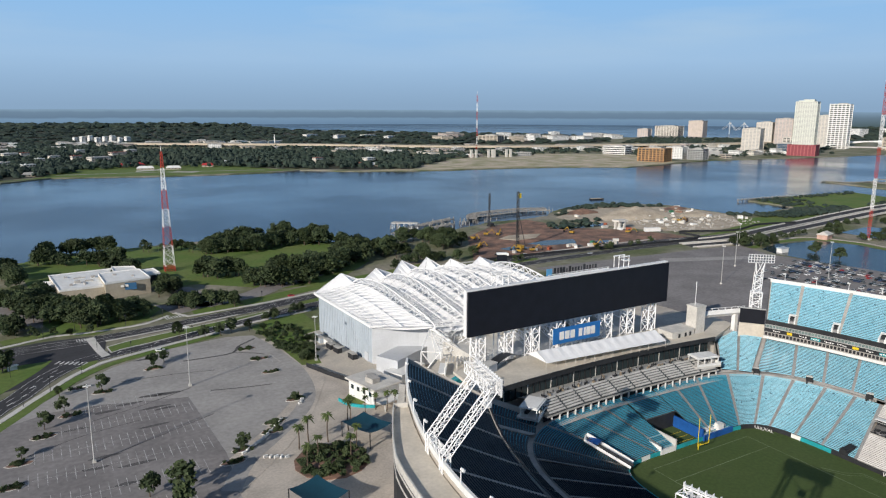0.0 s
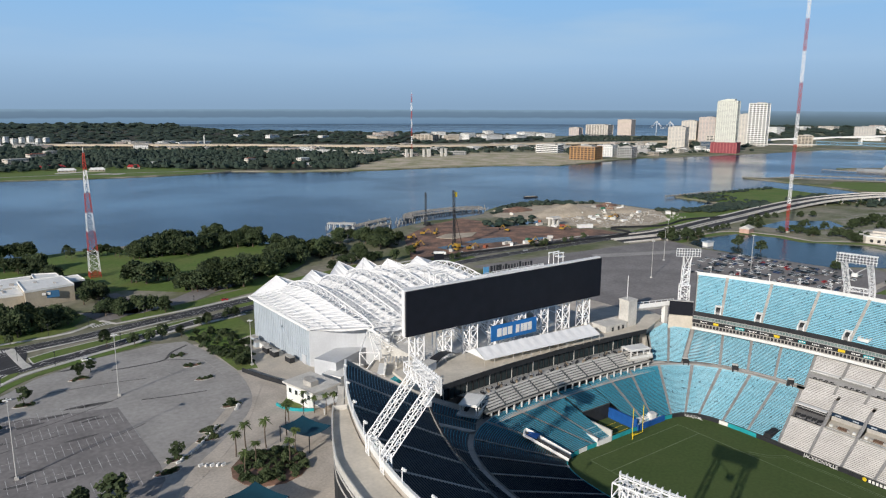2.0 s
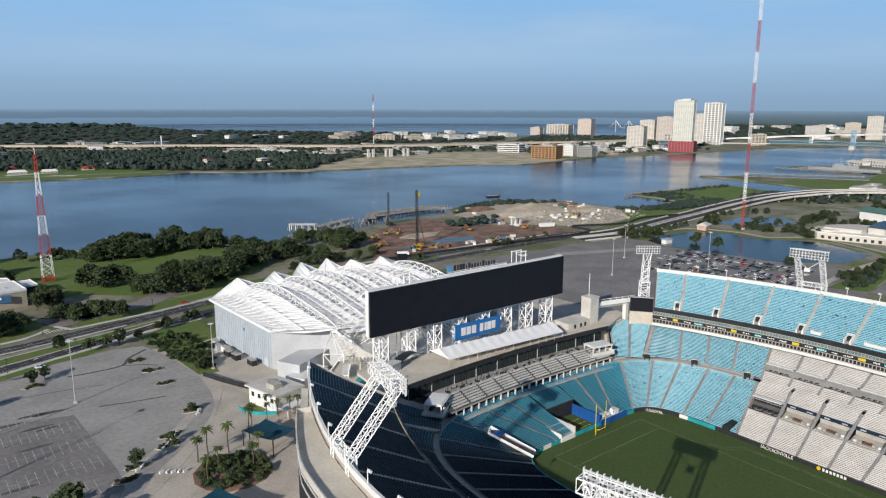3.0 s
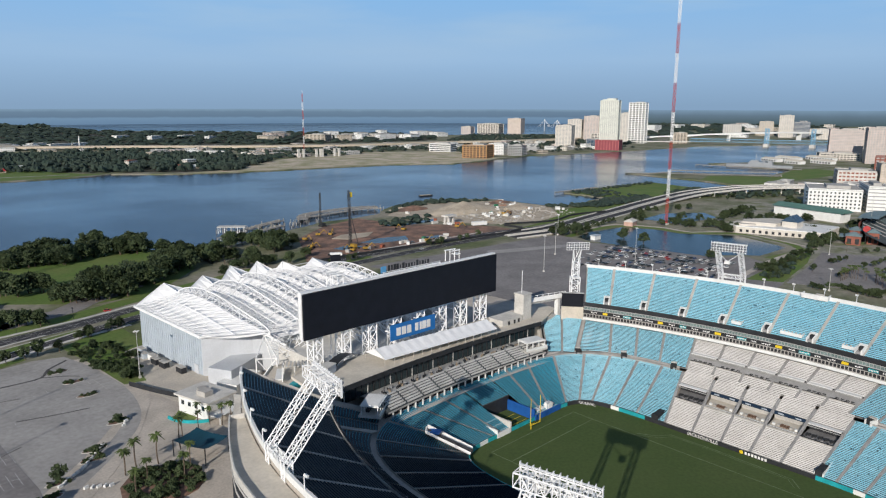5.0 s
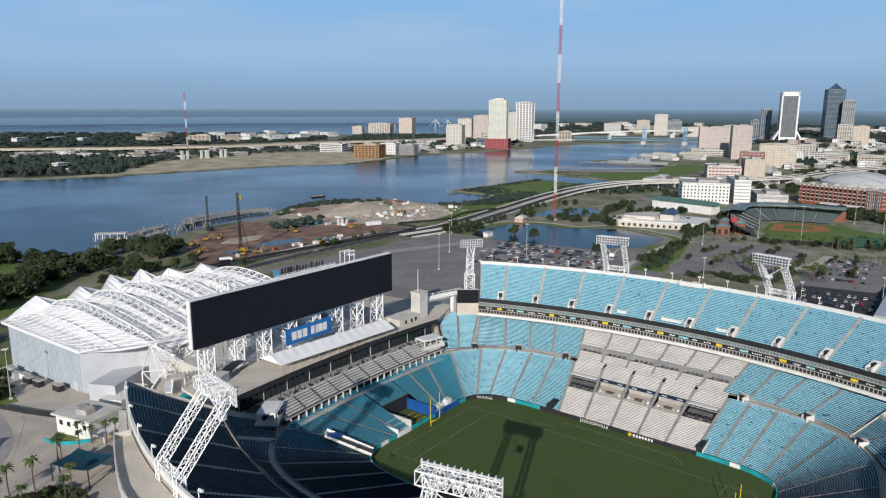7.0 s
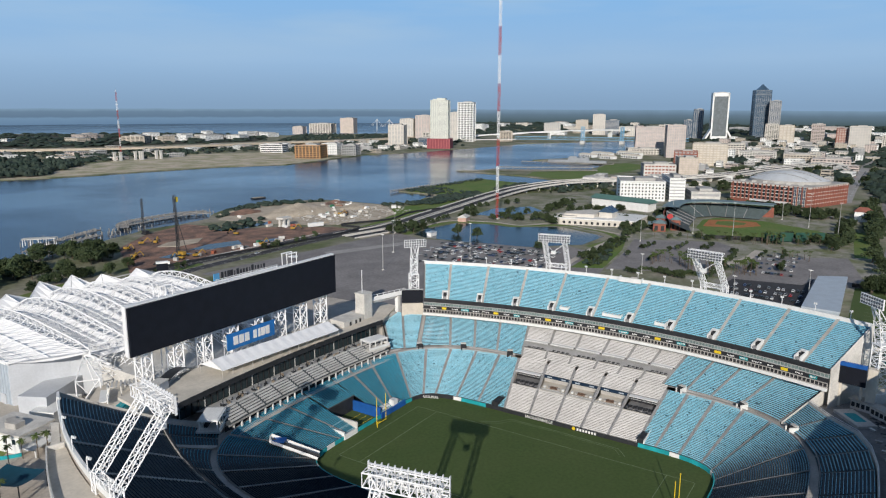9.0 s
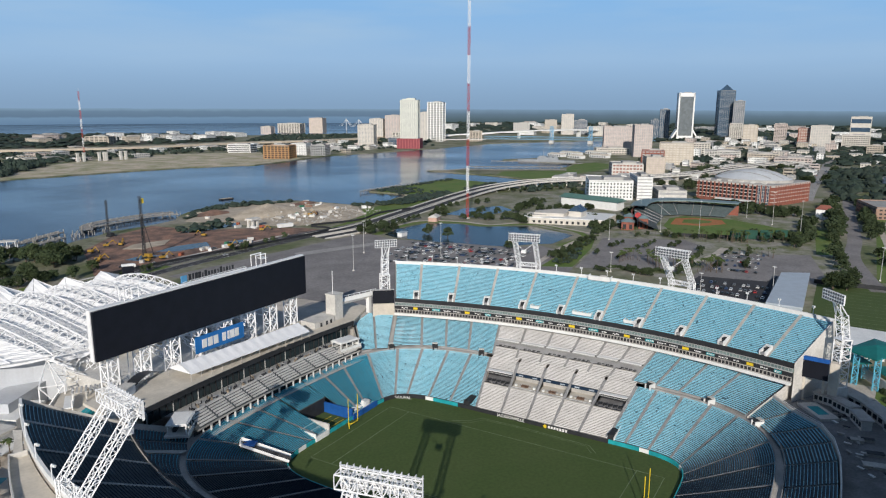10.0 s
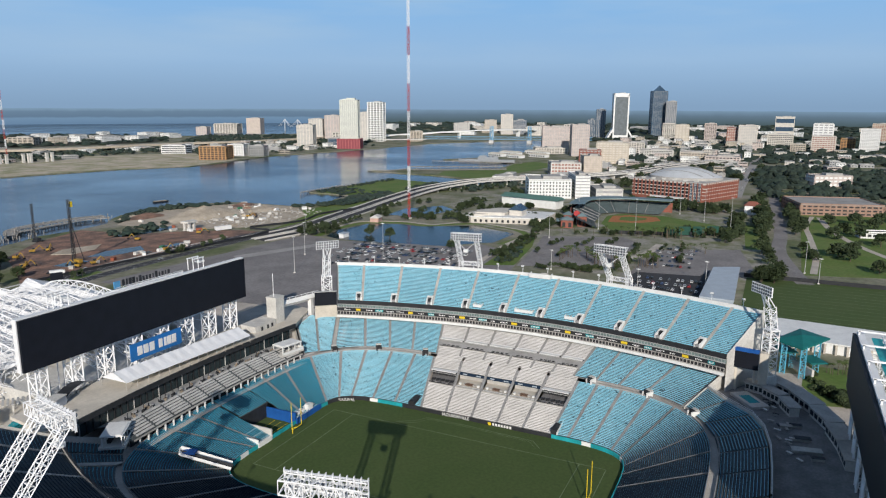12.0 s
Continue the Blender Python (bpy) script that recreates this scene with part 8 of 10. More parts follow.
M["mast_red"] = shader("mast_red", (0.42, 0.045, 0.03), 0.6, 0.15, 3, 0.4)
radio_mast(-471, -260, 258, 2.0, 9, "very tall red and white lattice radio mast by a pond")
radio_mast(-828, -1482, 150, 2.4, 7, "red and white lattice radio mast on the far bank")
t = thing("radio_tower", "tapering red and white lattice radio tower in the park", "radio mast", "radio masts", at=(115, -444, 0))
levels = [0, 4, 19, 33, 46, 60, 76, 88]
for k in range(7):
    z0, z1 = levels[k], levels[k + 1]
    bm = bmesh.new()
    n = 3
    for j in range(n):
        za, zb = z0 + (z1 - z0) * j / n, z0 + (z1 - z0) * (j + 1) / n
        wa, wb = 3.6 * (1 - za / 104), 3.6 * (1 - zb / 104)
        ca = [Vector((sx * wa, sy * wa, za)) for sx, sy in ((-1, -1), (1, -1), (1, 1), (-1, 1))]
        cb = [Vector((sx * wb, sy * wb, zb)) for sx, sy in ((-1, -1), (1, -1), (1, 1), (-1, 1))]
        for i in range(4):
            rod(bm, ca[i], cb[i], 0.16)
            rod(bm, ca[i], cb[(i + 1) % 4], 0.09)
            rod(bm, ca[(i + 1) % 4], cb[i], 0.09)
            rod(bm, cb[i], cb[(i + 1) % 4], 0.09)
    part("tower_section", bm, ("mast_red", "white_steel")[k % 2], t)
part("antenna", rod(bmesh.new(), (0, 0, 88), (0, 0, 92), 0.2, 5), "white_steel", t)

# ---- white hall by the park ----
aq = thing("sports_hall", "low beige hall with bright white flat roofs", "building")
M["beige_wall"] = shader("beige_wall", (0.45, 0.40, 0.32), 0.85, 0.15, 5, 0.6)
HALL = (("main_block", [(164, -385.5), (189, -385), (193.5, -432), (155, -435)], 7.5, "beige_wall"), ("tall_block", [(163.6, -380.4), (136.5, -384.4), (139.5, -412.5), (165, -411)], 10.0, "beige_wall"),
        ("rear_block", [(155, -411.4), (140, -412.9), (141, -429), (154.8, -434)], 8.8, "beige_wall"), ("annex", [(136.2, -406), (127, -407.5), (129, -423.5), (138.6, -422.5)], 7.0, "dark"), ("porch", [(190.4, -409), (199, -412.5), (200.5, -424), (192, -422)], 5.4, "beige_wall"))
for nm, plan, top, mat in HALL:
    body = part(nm, prism(bmesh.new(), plan, 0, top), mat, aq)
    part("roof", prism(bmesh.new(), plan, top, top + 0.35), "white_paint", body)
    ring = plan + plan[:1]
    part("parapet", ribbon(bmesh.new(), ring, 0.5, top + 0.9, 1.3), "white_paint", body)
part("wall_panel", boxes([((150.5, -382.0, 6.6), (10.5, 0.3, 4.4))], -8.4), shader("sign_blue", (0.04, 0.13, 0.26), 0.5, 0.1, 3, 0.4), aq)
for k in range(3):
    part("panel_bar", boxes([((153.6 - 2.6 * k, -381.3 - 0.38 * k, 7.2), (1.9, 0.2, 1.5))], -8.4), "white_paint", aq, "plain white bar of lettering")
for x, y, w, d, h in ((171, -404, 5, 1.0, 0.8), (174, -398, 1.0, 7, 0.6), (178, -402, 3.4, 2.4, 1.4), (182, -396, 1.8, 1.8, 1.1), (168, -414, 2.6, 2.0, 1.2), (176, -415, 7, 0.9, 0.6), (184, -420, 2.0, 2.0, 1.0), (146, -394, 1.6, 1.6, 0.8), (156, -402, 2.0, 1.2, 0.8)):
    part("roof_unit", boxes([((x, y, (10.35 if x < 160 else 7.85) + h / 2), (w, d, h))], 3), "tread", aq)

# ---- construction site and piers ----
patch("site_ground", [(-100, -362), (-118, -392), (-150, -452), (-205, -492), (-262, -510), (-275, -445), (-310, -410), (-334, -372), (-334, -346), (-268, -347), (-172, -358)], 0.12, "dirt", "bare red-brown building site earth", "earth")
patch("sand_yard", [(-300, -505), (-345, -535), (-396, -548), (-440, -540), (-488, -490), (-490, -425), (-440, -372), (-384, -362), (-340, -385), (-318, -420)], 0.14, "sand", "pale sandy demolition yard", "earth")
for pts, nm in (([(-180, -398), (-205, -404), (-232, -396), (-222, -380), (-190, -384)], "puddle"), ([(-146, -392), (-168, -396), (-172, -382), (-150, -378)], "puddle"), ([(-240, -380), (-262, -376), (-258, -368), (-240, -370)], "puddle")):
    patch(nm, pts, 0.17, "pond", "muddy puddle on the site", "puddle", 0.05)
patch("sand_spread", [(-172, -430), (-190, -440), (-222, -432), (-205, -418), (-182, -416)], 0.5, "sand", "low spread of pale sand", "sand", 0.5)
patch("site_pond", [(-248, -452), (-275, -462), (-322, -452), (-312, -438), (-262, -440)], 0.16, "pond", "small green pond by the site", "pond", 0.05)


def heap(x, y, rx, ry, h, material, label, seed):
    r = random.Random(seed)
    bm = bmesh.new()
    n, rings = 22, 8
    ring = []
    for k in range(rings):
        f = k / (rings - 1)
        row = []
        for i in range(n):
            a = 2 * math.pi * i / n
            w = 1 + 0.22 * noise.noise((math.cos(a) * 1.7 + seed, math.sin(a) * 1.7, f * 2))
            row.append(bm.verts.new((x + rx * (1 - f) * w * math.cos(a), y + ry * (1 - f) * w * math.sin(a), h * (f ** 0.9) * (0.9 + 0.2 * w) + r.uniform(-0.2, 0.2))))
        ring.append(row)
    for k in range(rings - 1):
        for i in range(n):
            j = (i + 1) % n
            bm.faces.new((ring[k][i], ring[k][j], ring[k + 1][j], ring[k + 1][i]))
    return tagged(part("earth_mound", bm, material), label, "heap", "heaps")


heap(-385, -470, 56, 25, 10.5, "sand", "large pale sand and rubble heap", 1)
heap(-455, -445, 26, 20, 4, "sand", "low pale rubble heap in the yard", 2)
heap(-350, -520, 26, 13, 4.5, "dirt", "brown earth heap in the yard", 3)
bm = bmesh.new()
stone_rng = random.Random(21)
for _ in range(340):
    x, y = stone_rng.uniform(-482, -345), stone_rng.uniform(-455, -372)
    w = stone_rng.uniform(0.5, 1.7)
    box(bm, (x, y, 0.1 + w * 0.25), (w, w * stone_rng.uniform(0.5, 1.4), w * 0.7), stone_rng.uniform(0, 90))
tagged(part("broken_concrete", bm, "tread"), "scattered lumps of broken pale concrete in the yard", "rubble", kind="stuff")
heap(-340, -530, 16, 10, 3, "sand", "low pale rubble heap in the yard", 4)
heap(-470, -490, 18, 12, 3.5, "dirt", "brown earth heap in the yard", 5)
for i in range(26):
    x, y = -345 - 120 * rng.random(), -385 - 100 * rng.random()
    b = thing("rubble_block", "broken concrete block in the demolition yard", "rubble", "rubble", at=(x, y, 0.1), turn=rng.uniform(0, 180))
    w, d, h = rng.uniform(2, 9), rng.uniform(2, 5), rng.uniform(1, 3)
    part("body", boxes([((0, 0, h / 2), (w, d, h)), ((w * 0.2, d * 0.2, h), (w * 0.4, d * 0.5, h * 0.5))]), ("white_paint", "sand", "dirt", "pale_concrete")[i % 4], b)
silo = thing("concrete_stumps", "cluster of pale concrete pier stumps", "pier stumps", at=(-311, -419, 0))
for dx, dy in ((-5, 0), (0, 0), (5, 0), (-3, 4), (3, 4)):
    part("stump", boxes([((dx, dy, 3.8), (1.9, 1.9, 7.6)), ((dx, dy, 0.5), (2.8, 2.8, 1.0))]), "pale_concrete", silo)
part("cap", prism(bmesh.new(), [(-8, -2), (8, -2), (6, 6), (-6, 6)], 7.6, 9.4), "pale_concrete", silo)
box_t = thing("storage_tank", "long white storage trailer on the site", "trailer", at=(-325, -388, 0.1), turn=-20)
part("body", boxes([((0, 0, 2.6), (16, 4, 3.6))]), "white_paint", box_t)
for dx in (-6, 6):
    part("wheel", boxes([((dx, 0, 0.5), (2, 3.6, 1))]), "dark", box_t)
crane = thing("drill_crane", "tall dark pile-driving rig with yellow base", "crane", at=(-160, -385, 0))
bm = bmesh.new()
truss(bm, (0, 0, 2), (1, 0, 50), 1.6, 22, 0.2, (1, 0, 0))
part("leader", bm, "dark", crane)
part("stay", rod(bmesh.new(), (5, 4, 3), (0.6, 0, 34), 0.25), "dark", crane)
part("stay", rod(bmesh.new(), (-5, 4, 3), (0.6, 0, 34), 0.25), "dark", crane)
part("hammer", boxes([((-1.2, 0, 46), (1.6, 1.6, 4))]), "yellow", crane)
part("house", boxes([((0, 4, 2.8), (3.4, 6, 2.6))]), "machine_yellow", crane)
part("track", boxes([((-2.6, 4, 0.8), (1.2, 9, 1.6))]), "dark", crane)
part("track", boxes([((2.6, 4, 0.8), (1.2, 9, 1.6))]), "dark", crane)
rig = thing("drill_crane", "dark lattice pile rig on the river edge", "crane", at=(-205, -496, 0.1))
bm = bmesh.new()
truss(bm, (0, 0, -0.3), (0, 0, 34), 1.4, 14, 0.18, (1, 0, 0))
part("leader", bm, "dark", rig)
part("house", boxes([((0, 3, 2), (4, 6, 3))]), "dark", rig)
part("track", boxes([((-2.2, 3, 0.4), (1.0, 7, 1.8))]), "dark", rig)
part("track", boxes([((2.2, 3, 0.4), (1.0, 7, 1.8))]), "dark", rig)




def digger(x, y, turn, material="machine_yellow"):
    t = thing("excavator", "yellow tracked excavator with bent arm", "excavator", "excavators", at=(x, y, 0.12), turn=turn)
    part("track", boxes([((-1.3, 0, 0.5), (0.7, 4.4, 1.0))]), "dark", t)
    part("track", boxes([((1.3, 0, 0.5), (0.7, 4.4, 1.0))]), "dark", t)
    part("house", boxes([((0, -0.4, 1.8), (3.0, 4.2, 1.5))]), material, t)
    part("cab", boxes([((-0.8, 1.0, 3.0), (1.3, 1.8, 1.6))]), "glass_dark", t)
    part("boom", rod(bmesh.new(), (0.4, 1.5, 2.2), (0.4, 5.5, 5.6), 0.4), material, t)
    part("arm", rod(bmesh.new(), (0.4, 5.5, 5.6), (0.4, 8.4, 2.0), 0.32), material, t)
    part("bucket", boxes([((0.4, 8.6, 1.4), (1.4, 1.2, 1.4))]), "dark", t)


for x, y, tn in ((-135, -408, 30), (-128, -400, 120), (-152, -372, 200), (-165, -370, 80), (-150, -440, 10), (-172, -452, 60), (-182, -446, 130), (-250, -420, 200), (-228, -362, 90), (-300, -395, 40), (-400, -420, 10)):
    digger(x, y, tn)
fence = thing("site_fence", "black fabric site fence along the road", "fence")
part("mesh", ribbon(bmesh.new(), smooth_line([(-100, -358), (-172, -354), (-268, -343), (-338, -341), (-345, -372), (-400, -352), (-452, -362), (-500, -352)], 6), 0.2, 2.2, 2.1), "dark", fence)


def pier(line, width, label, roof=False, gap=7):
    t = thing("pier", label, "pier", "piers")
    pts = smooth_line(line, gap)
    part("deck", ribbon(bmesh.new(), pts, width, 1.6, 0.6), "weathered", t)
    for x, y in pts:
        for s in (-0.45, 0.45):
            part("pile", rod(bmesh.new(), (x + s * width, y + s * width * 0.3, -3), (x + s * width, y + s * width * 0.3, 3.2), 0.35, 6), "weathered", t)
    if roof:
        for i, (x, y) in enumerate(pts[::2]):
            part("pile_tall", rod(bmesh.new(), (x, y + width / 2, -2), (x, y + width / 2, 4.5), 0.3, 6), "weathered", t)


M["grey_hull"] = shader("grey_hull", (0.30, 0.32, 0.34), 0.6, 0.15, 8, 1.0)
M["weathered"] = shader("weathered", (0.36, 0.34, 0.31), 0.95, 0.35, 3, 0.5)
pier([(-96, -494), (-118, -512), (-150, -530), (-190, -548)], 10, "old concrete pier with rows of bare piles", True)
pier([(-112, -486), (-140, -505), (-175, -520)], 8, "old concrete pier with rows of bare piles")
pier([(-208, -535), (-235, -566), (-300, -572), (-330, -560)], 12, "long concrete wharf on dark piles")
pier([(-222, -548), (-300, -556), (-325, -545)], 6, "long concrete wharf on dark piles")
for i in range(90):
    x, y = -110 - 130 * rng.random(), -490 - 60 * rng.random()
    if y > -470 - 0.35 * (-x - 75):
        continue
    old = part("old_pile", rod(bmesh.new(), (0, 0, -3), (0, 0, rng.uniform(1.2, 3.5)), 0.4, 6), "weathered")
    old.matrix_basis = pose(x, y, 0)
    tagged(old, "bare weathered pile standing in the river", "pile", "old piles")
pav = thing("pier_shed", "open white shed on the old pier", "shed", at=(-116, -512, 1.6), turn=-40)
part("roof", boxes([((0, 0, 6.4), (26, 9, 0.6))]), "pale_concrete", pav)
for dx in (-12, -6, 0, 6, 12):
    for dy in (-4, 4):
        part("column", boxes([((dx, dy, 3.2), (0.5, 0.5, 6.4))]), "white_paint", pav)
pier([(-600, -500), (-640, -500), (-700, -498)], 4, "thin concrete jetty in the river")
pier([(-935, -596), (-960, -560), (-1010, -548)], 5, "thin concrete jetty in the river")
for line, wide in (([(-1203, -594), (-1218, -528), (-1240, -400)], 12), ([(-1046, -566), (-1082, -501), (-1146, -409)], 16), ([(-985, -540), (-1035, -460), (-1085, -378)], 16)):
    pier(line, wide, "long dark finger dock in the shipyard basin", gap=14)
ship = thing("grey_ship", "grey laid-up navy ship at the shipyard dock", "ship", at=(-1262, -490, -1.5), turn=97)
part("hull", prism(bmesh.new(), [(-64, -2), (-50, -7), (56, -7), (64, -5), (64, 5), (56, 7), (-50, 7), (-64, 2)], -1, 6), "grey_hull", ship)
part("superstructure", boxes([((4, 0, 8.5), (46, 9, 5)), ((-8, 0, 12.5), (16, 7, 3.5)), ((22, 0, 12), (8, 6, 3))]), "grey_hull", ship)
part("mast", rod(bmesh.new(), (-6, 0, 13), (-6, 0, 27), 0.6, 5), "grey_hull", ship)
part("funnel", boxes([((10, 0, 13), (5, 4, 5))]), "grey_hull", ship)
for x, y, tn, w in ((-1430, -530, 68, 46), (-1500, -520, 72, 60), (-1560, -470, 70, 70), (-1400, -470, 70, 40), (-1450, -430, 70, 50)):
    hall_t = thing("riverside_pavilion", "long low white riverside pavilion with an orange-brown roof", "building", "riverside pavilions", at=(x, y, 0), turn=tn)
    part("wall", boxes([((0, 0, 3.2), (w, 16, 6.4))]), "white_paint", hall_t)
    bm = bmesh.new()
    v = [bm.verts.new(q) for q in ((-w / 2 - 1, -9, 6.4), (w / 2 + 1, -9, 6.4), (w / 2 + 1, 9, 6.4), (-w / 2 - 1, 9, 6.4), (-w / 2 + 5, 0, 9.6), (w / 2 - 5, 0, 9.6))]
    for f in ((0, 1, 5, 4), (2, 3, 4, 5), (1, 2, 5), (3, 0, 4), (3, 2, 1, 0)):
        bm.faces.new([v[i] for i in f])
    part("roof", bm, "roof_beige", hall_t)
    for k in range(int(w / 7)):
        part("bay", boxes([((-w / 2 + 3.5 + 7 * k, -8.1, 2.8), (3.6, 0.4, 3.4))]), "dark", hall_t)
barge = thing("barge", "small flat barge on the river", "barge", at=(-455, -610, -1.0), turn=-10)
barge.scale = (0.7, 0.7, 0.7)
part("hull", prism(bmesh.new(), [(-14, -3), (-10, -4.5), (14, -4.5), (14, 4.5), (-10, 4.5), (-14, 3)], -0.5, 1.6), "dark", barge)
part("deck", boxes([((1, 0, 1.75), (23, 8, 0.3))]), "sand", barge)

# ---- west lot, pond, causeway ----
patch("west_lot", [(-128, -318), (-250, -309), (-300, -306), (-342, -300), (-330, -262), (-334, -244), (-345, -196), (-350, -152), (-372, -134), (-352, -90), (-300, -78), (-160, -60), (-132, -180)], 0.10, "old_asphalt", "wide worn grey parking lot", "parking lot")
patch("lot_band", [(-236, -296), (-330, -258), (-322, -250), (-228, -286)], 0.13, "new_lot", "paler resurfaced band across the lot", "parking lot", 0.1)
patch("pond", [(-337, -262), (-345, -281), (-376, -288), (-422, -282), (-436, -250), (-432, -225), (-462, -180), (-436, -126), (-385, -128), (-376, -140), (-351, -160), (-341, -205)], 0.08, "pond", "still dark retention pond", "pond", 0.2)
patch("pond", [(-486, -296), (-538, -301), (-580, -272), (-555, -244), (-486, -256)], 0.08, "pond", "still dark retention pond", "pond", 0.2)
lane("pond_verge", [(-340, -288), (-378, -294), (-428, -288), (-444, -250), (-440, -225), (-474, -176), (-440, -116), (-380, -120)], 7, 0.12, "grass", "grassy edge of the pond", "verge")
lane("pond_path", [(-300, -312), (-380, -301), (-432, -296), (-452, -250), (-447, -220), (-480, -190), (-450, -104)], 4, 0.15, "paving", "pale path round the pond", "pavement")
patch("west_block", [(-352, -66), (-300, -104), (-436, -104), (-470, -190), (-470, -262), (-600, -280), (-720, -270), (-760, -150), (-700, 60), (-440, 100), (-330, 90), (-290, 0)], 0.045, "block_ground", "mixed worn grass and pale paving between lots", "ground")
patch("green_strip", [(-296, -102), (-405, -109), (-436, -105), (-384, -91), (-306, -80)], 0.14, "grass", "planted strip between the lots", "verge")
lane("strip_path", [(-300, -108), (-372, -114), (-432, -113)], 5, 0.15, "paving", "pale path beside the planted strip", "pavement")
fount = thing("fountain_hut", "small white fountain hut at the pond edge", "hut", "pond huts", at=(-348, -263, 0))
part("wall", boxes([((0, 0, 1.8), (9, 5, 3.6))]), "white_paint", fount)
part("roof", boxes([((0, 0, 3.9), (10, 6, 0.5))]), "blue_panel", fount)
hut = thing("pond_house", "small pink house with a pale roof at the pond", "house", at=(-440, -283, 0), turn=15)
part("wall", boxes([((0, 0, 2.2), (15, 9, 4.4))]), shader("pink_wall", (0.55, 0.36, 0.30), 0.85, 0.15, 4, 0.5), hut)
bm = bmesh.new()
prism(bm, [(-8, -5.2), (8, -5.2), (8, 5.2), (-8, 5.2)], 4.4, 4.7)
v = [bm.verts.new(p) for p in ((-8, -5.2, 4.7), (8, -5.2, 4.7), (8, 5.2, 4.7), (-8, 5.2, 4.7), (-5, 0, 7.4), (5, 0, 7.4))]
for f in ((0, 1, 5, 4), (2, 3, 4, 5), (1, 2, 5), (3, 0, 4)):
    bm.faces.new([v[i] for i in f])
part("roof", bm, "pale_concrete", hut)

# causeway and viaduct into the city
CAUSE = [(-300, -330), (-365, -322), (-460, -336), (-575, -350), (-685, -352), (-752, -338), (-830, -300), (-910, -232), (-1040, -150), (-1180, -110), (-1330, -60), (-1500, 10)]
viaduct = thing("viaduct", "pale concrete highway viaduct on wall piers", "viaduct", kind="structure")
pts = smooth_line(CAUSE, 14)
bm = bmesh.new()
for off in (-9, 9):
    n = len(pts)
    prev = None
    for i, (x, y) in enumerate(pts):
        a, b = pts[max(i - 1, 0)], pts[min(i + 1, n - 1)]
        d = Vector((b[0] - a[0], b[1] - a[1])).normalized()
        nx, ny = -d.y, d.x
        dist = math.hypot(x + 300, y + 330)
        z = 0.2 + 8.5 * min(1, max(0, (dist - 230) / 260)) ** 1.2
        row = [bm.verts.new((x + nx * (off + w), y + ny * (off + w), zz)) for w, zz in ((-7, z - 1.6), (-7, z + 1.0), (-6.6, z + 1.0), (-6.6, z), (6.6, z), (6.6, z + 1.0), (7, z + 1.0), (7, z - 1.6))]
        if prev:
            for k in range(7):
                bm.faces.new((prev[k], prev[k + 1], row[k + 1], row[k]))
            bm.faces.new((prev[7], prev[0], row[0], row[7]))
        prev = row
bmesh.ops.recalc_face_normals(bm, faces=bm.faces)
part("deck", bm, "pale_concrete", viaduct)
for off in (-9, 9):
    bm = bmesh.new()
    for (xa, ya), (xb, yb) in zip(pts, pts[1:]):
        q = []
        for x, y in ((xa, ya), (xb, yb)):
            d = Vector((xb - xa, yb - ya)).normalized()
            dist = math.hypot(x + 300, y + 330)
            z = 0.24 + 8.5 * min(1, max(0, (dist - 230) / 260)) ** 1.2
            q.append([(x - d.y * (off + w), y + d.x * (off + w), z) for w in (-5.6, 5.6)])
        bm.faces.new([bm.verts.new(v) for v in (q[0][0], q[0][1], q[1][1], q[1][0])])
    part("carriageway", bm, "asphalt", viaduct)
for i in range(18, len(pts) - 1, 2):
    x, y = pts[i]
    a, b = pts[i - 1], pts[i + 1]
    tn = math.degrees(math.atan2(b[1] - a[1], b[0] - a[0]))
    z = 0.2 + 8.5 * min(1, max(0, (math.hypot(x + 300, y + 330) - 230) / 260)) ** 1.2
    if z > 4.5:
        part("pier", boxes([((x, y, (z - 1.4) / 2), (1.6, 26, z - 1.4))], tn), "pale_concrete", viaduct)
patch("causeway_bank", [(-300, -345), (-460, -352), (-575, -368), (-560, -395), (-470, -400), (-400, -358)], 0.11, "grass", "grassy bank beside the causeway", "verge")
patch("island_park", [(-615, -420), (-625, -492), (-700, -492), (-834, -486), (-812, -405), (-800, -330), (-700, -372)], 0.07, "grass", "flat grassy riverside park", "lawn")
patch("shipyard_green", [(-900, -350), (-950, -345), (-1257, -312), (-1300, -392), (-1240, -414), (-1078, -384), (-1000, -470), (-930, -450)], 0.07, "grass", "wide vacant grassy shipyard land", "lawn")
patch("far_shore_flat", [(-348, -1133), (-445, -1097), (-634, -1066), (-755, -1036), (-860, -967), (-995, -985), (-1060, -1010), (-1150, -1250), (-900, -1420), (-640, -1300), (-440, -1150)], 0.08, "far_flat", "cleared sandy waterfront lot on the far bank", "earth")
patch("far_park", [(239, -1212), (180, -1277), (150, -1400), (68, -1490), (-156, -1440), (-190, -1290), (-237, -1205), (-58, -1203), (84, -1236), (168, -1262)], 0.08, "grass", "green waterfront park on the far bank", "lawn")
lane("far_park_path", [(160, -1300), (40, -1290), (-60, -1270), (-190, -1240)], 7, 0.12, "new_lot", "pale path across the waterfront park", "pavement", step=30)
far_road = thing("far_highway", "long pale elevated highway across the far suburb", "highway", kind="structure")
bm = bmesh.new()
line = smooth_line([(-60, -2190), (-330, -2020), (-548, -1880), (-760, -1700), (-1000, -1560), (-1300, -1500), (-1600, -1400), (-1900, -1380), (-2300, -1500)], 40)
ribbon(bm, line, 34, 11, 5)
part("deck", bm, shader("dusty_concrete", (0.55, 0.47, 0.37), 0.9, 0.15, 30, 4), far_road)
bm = bmesh.new()
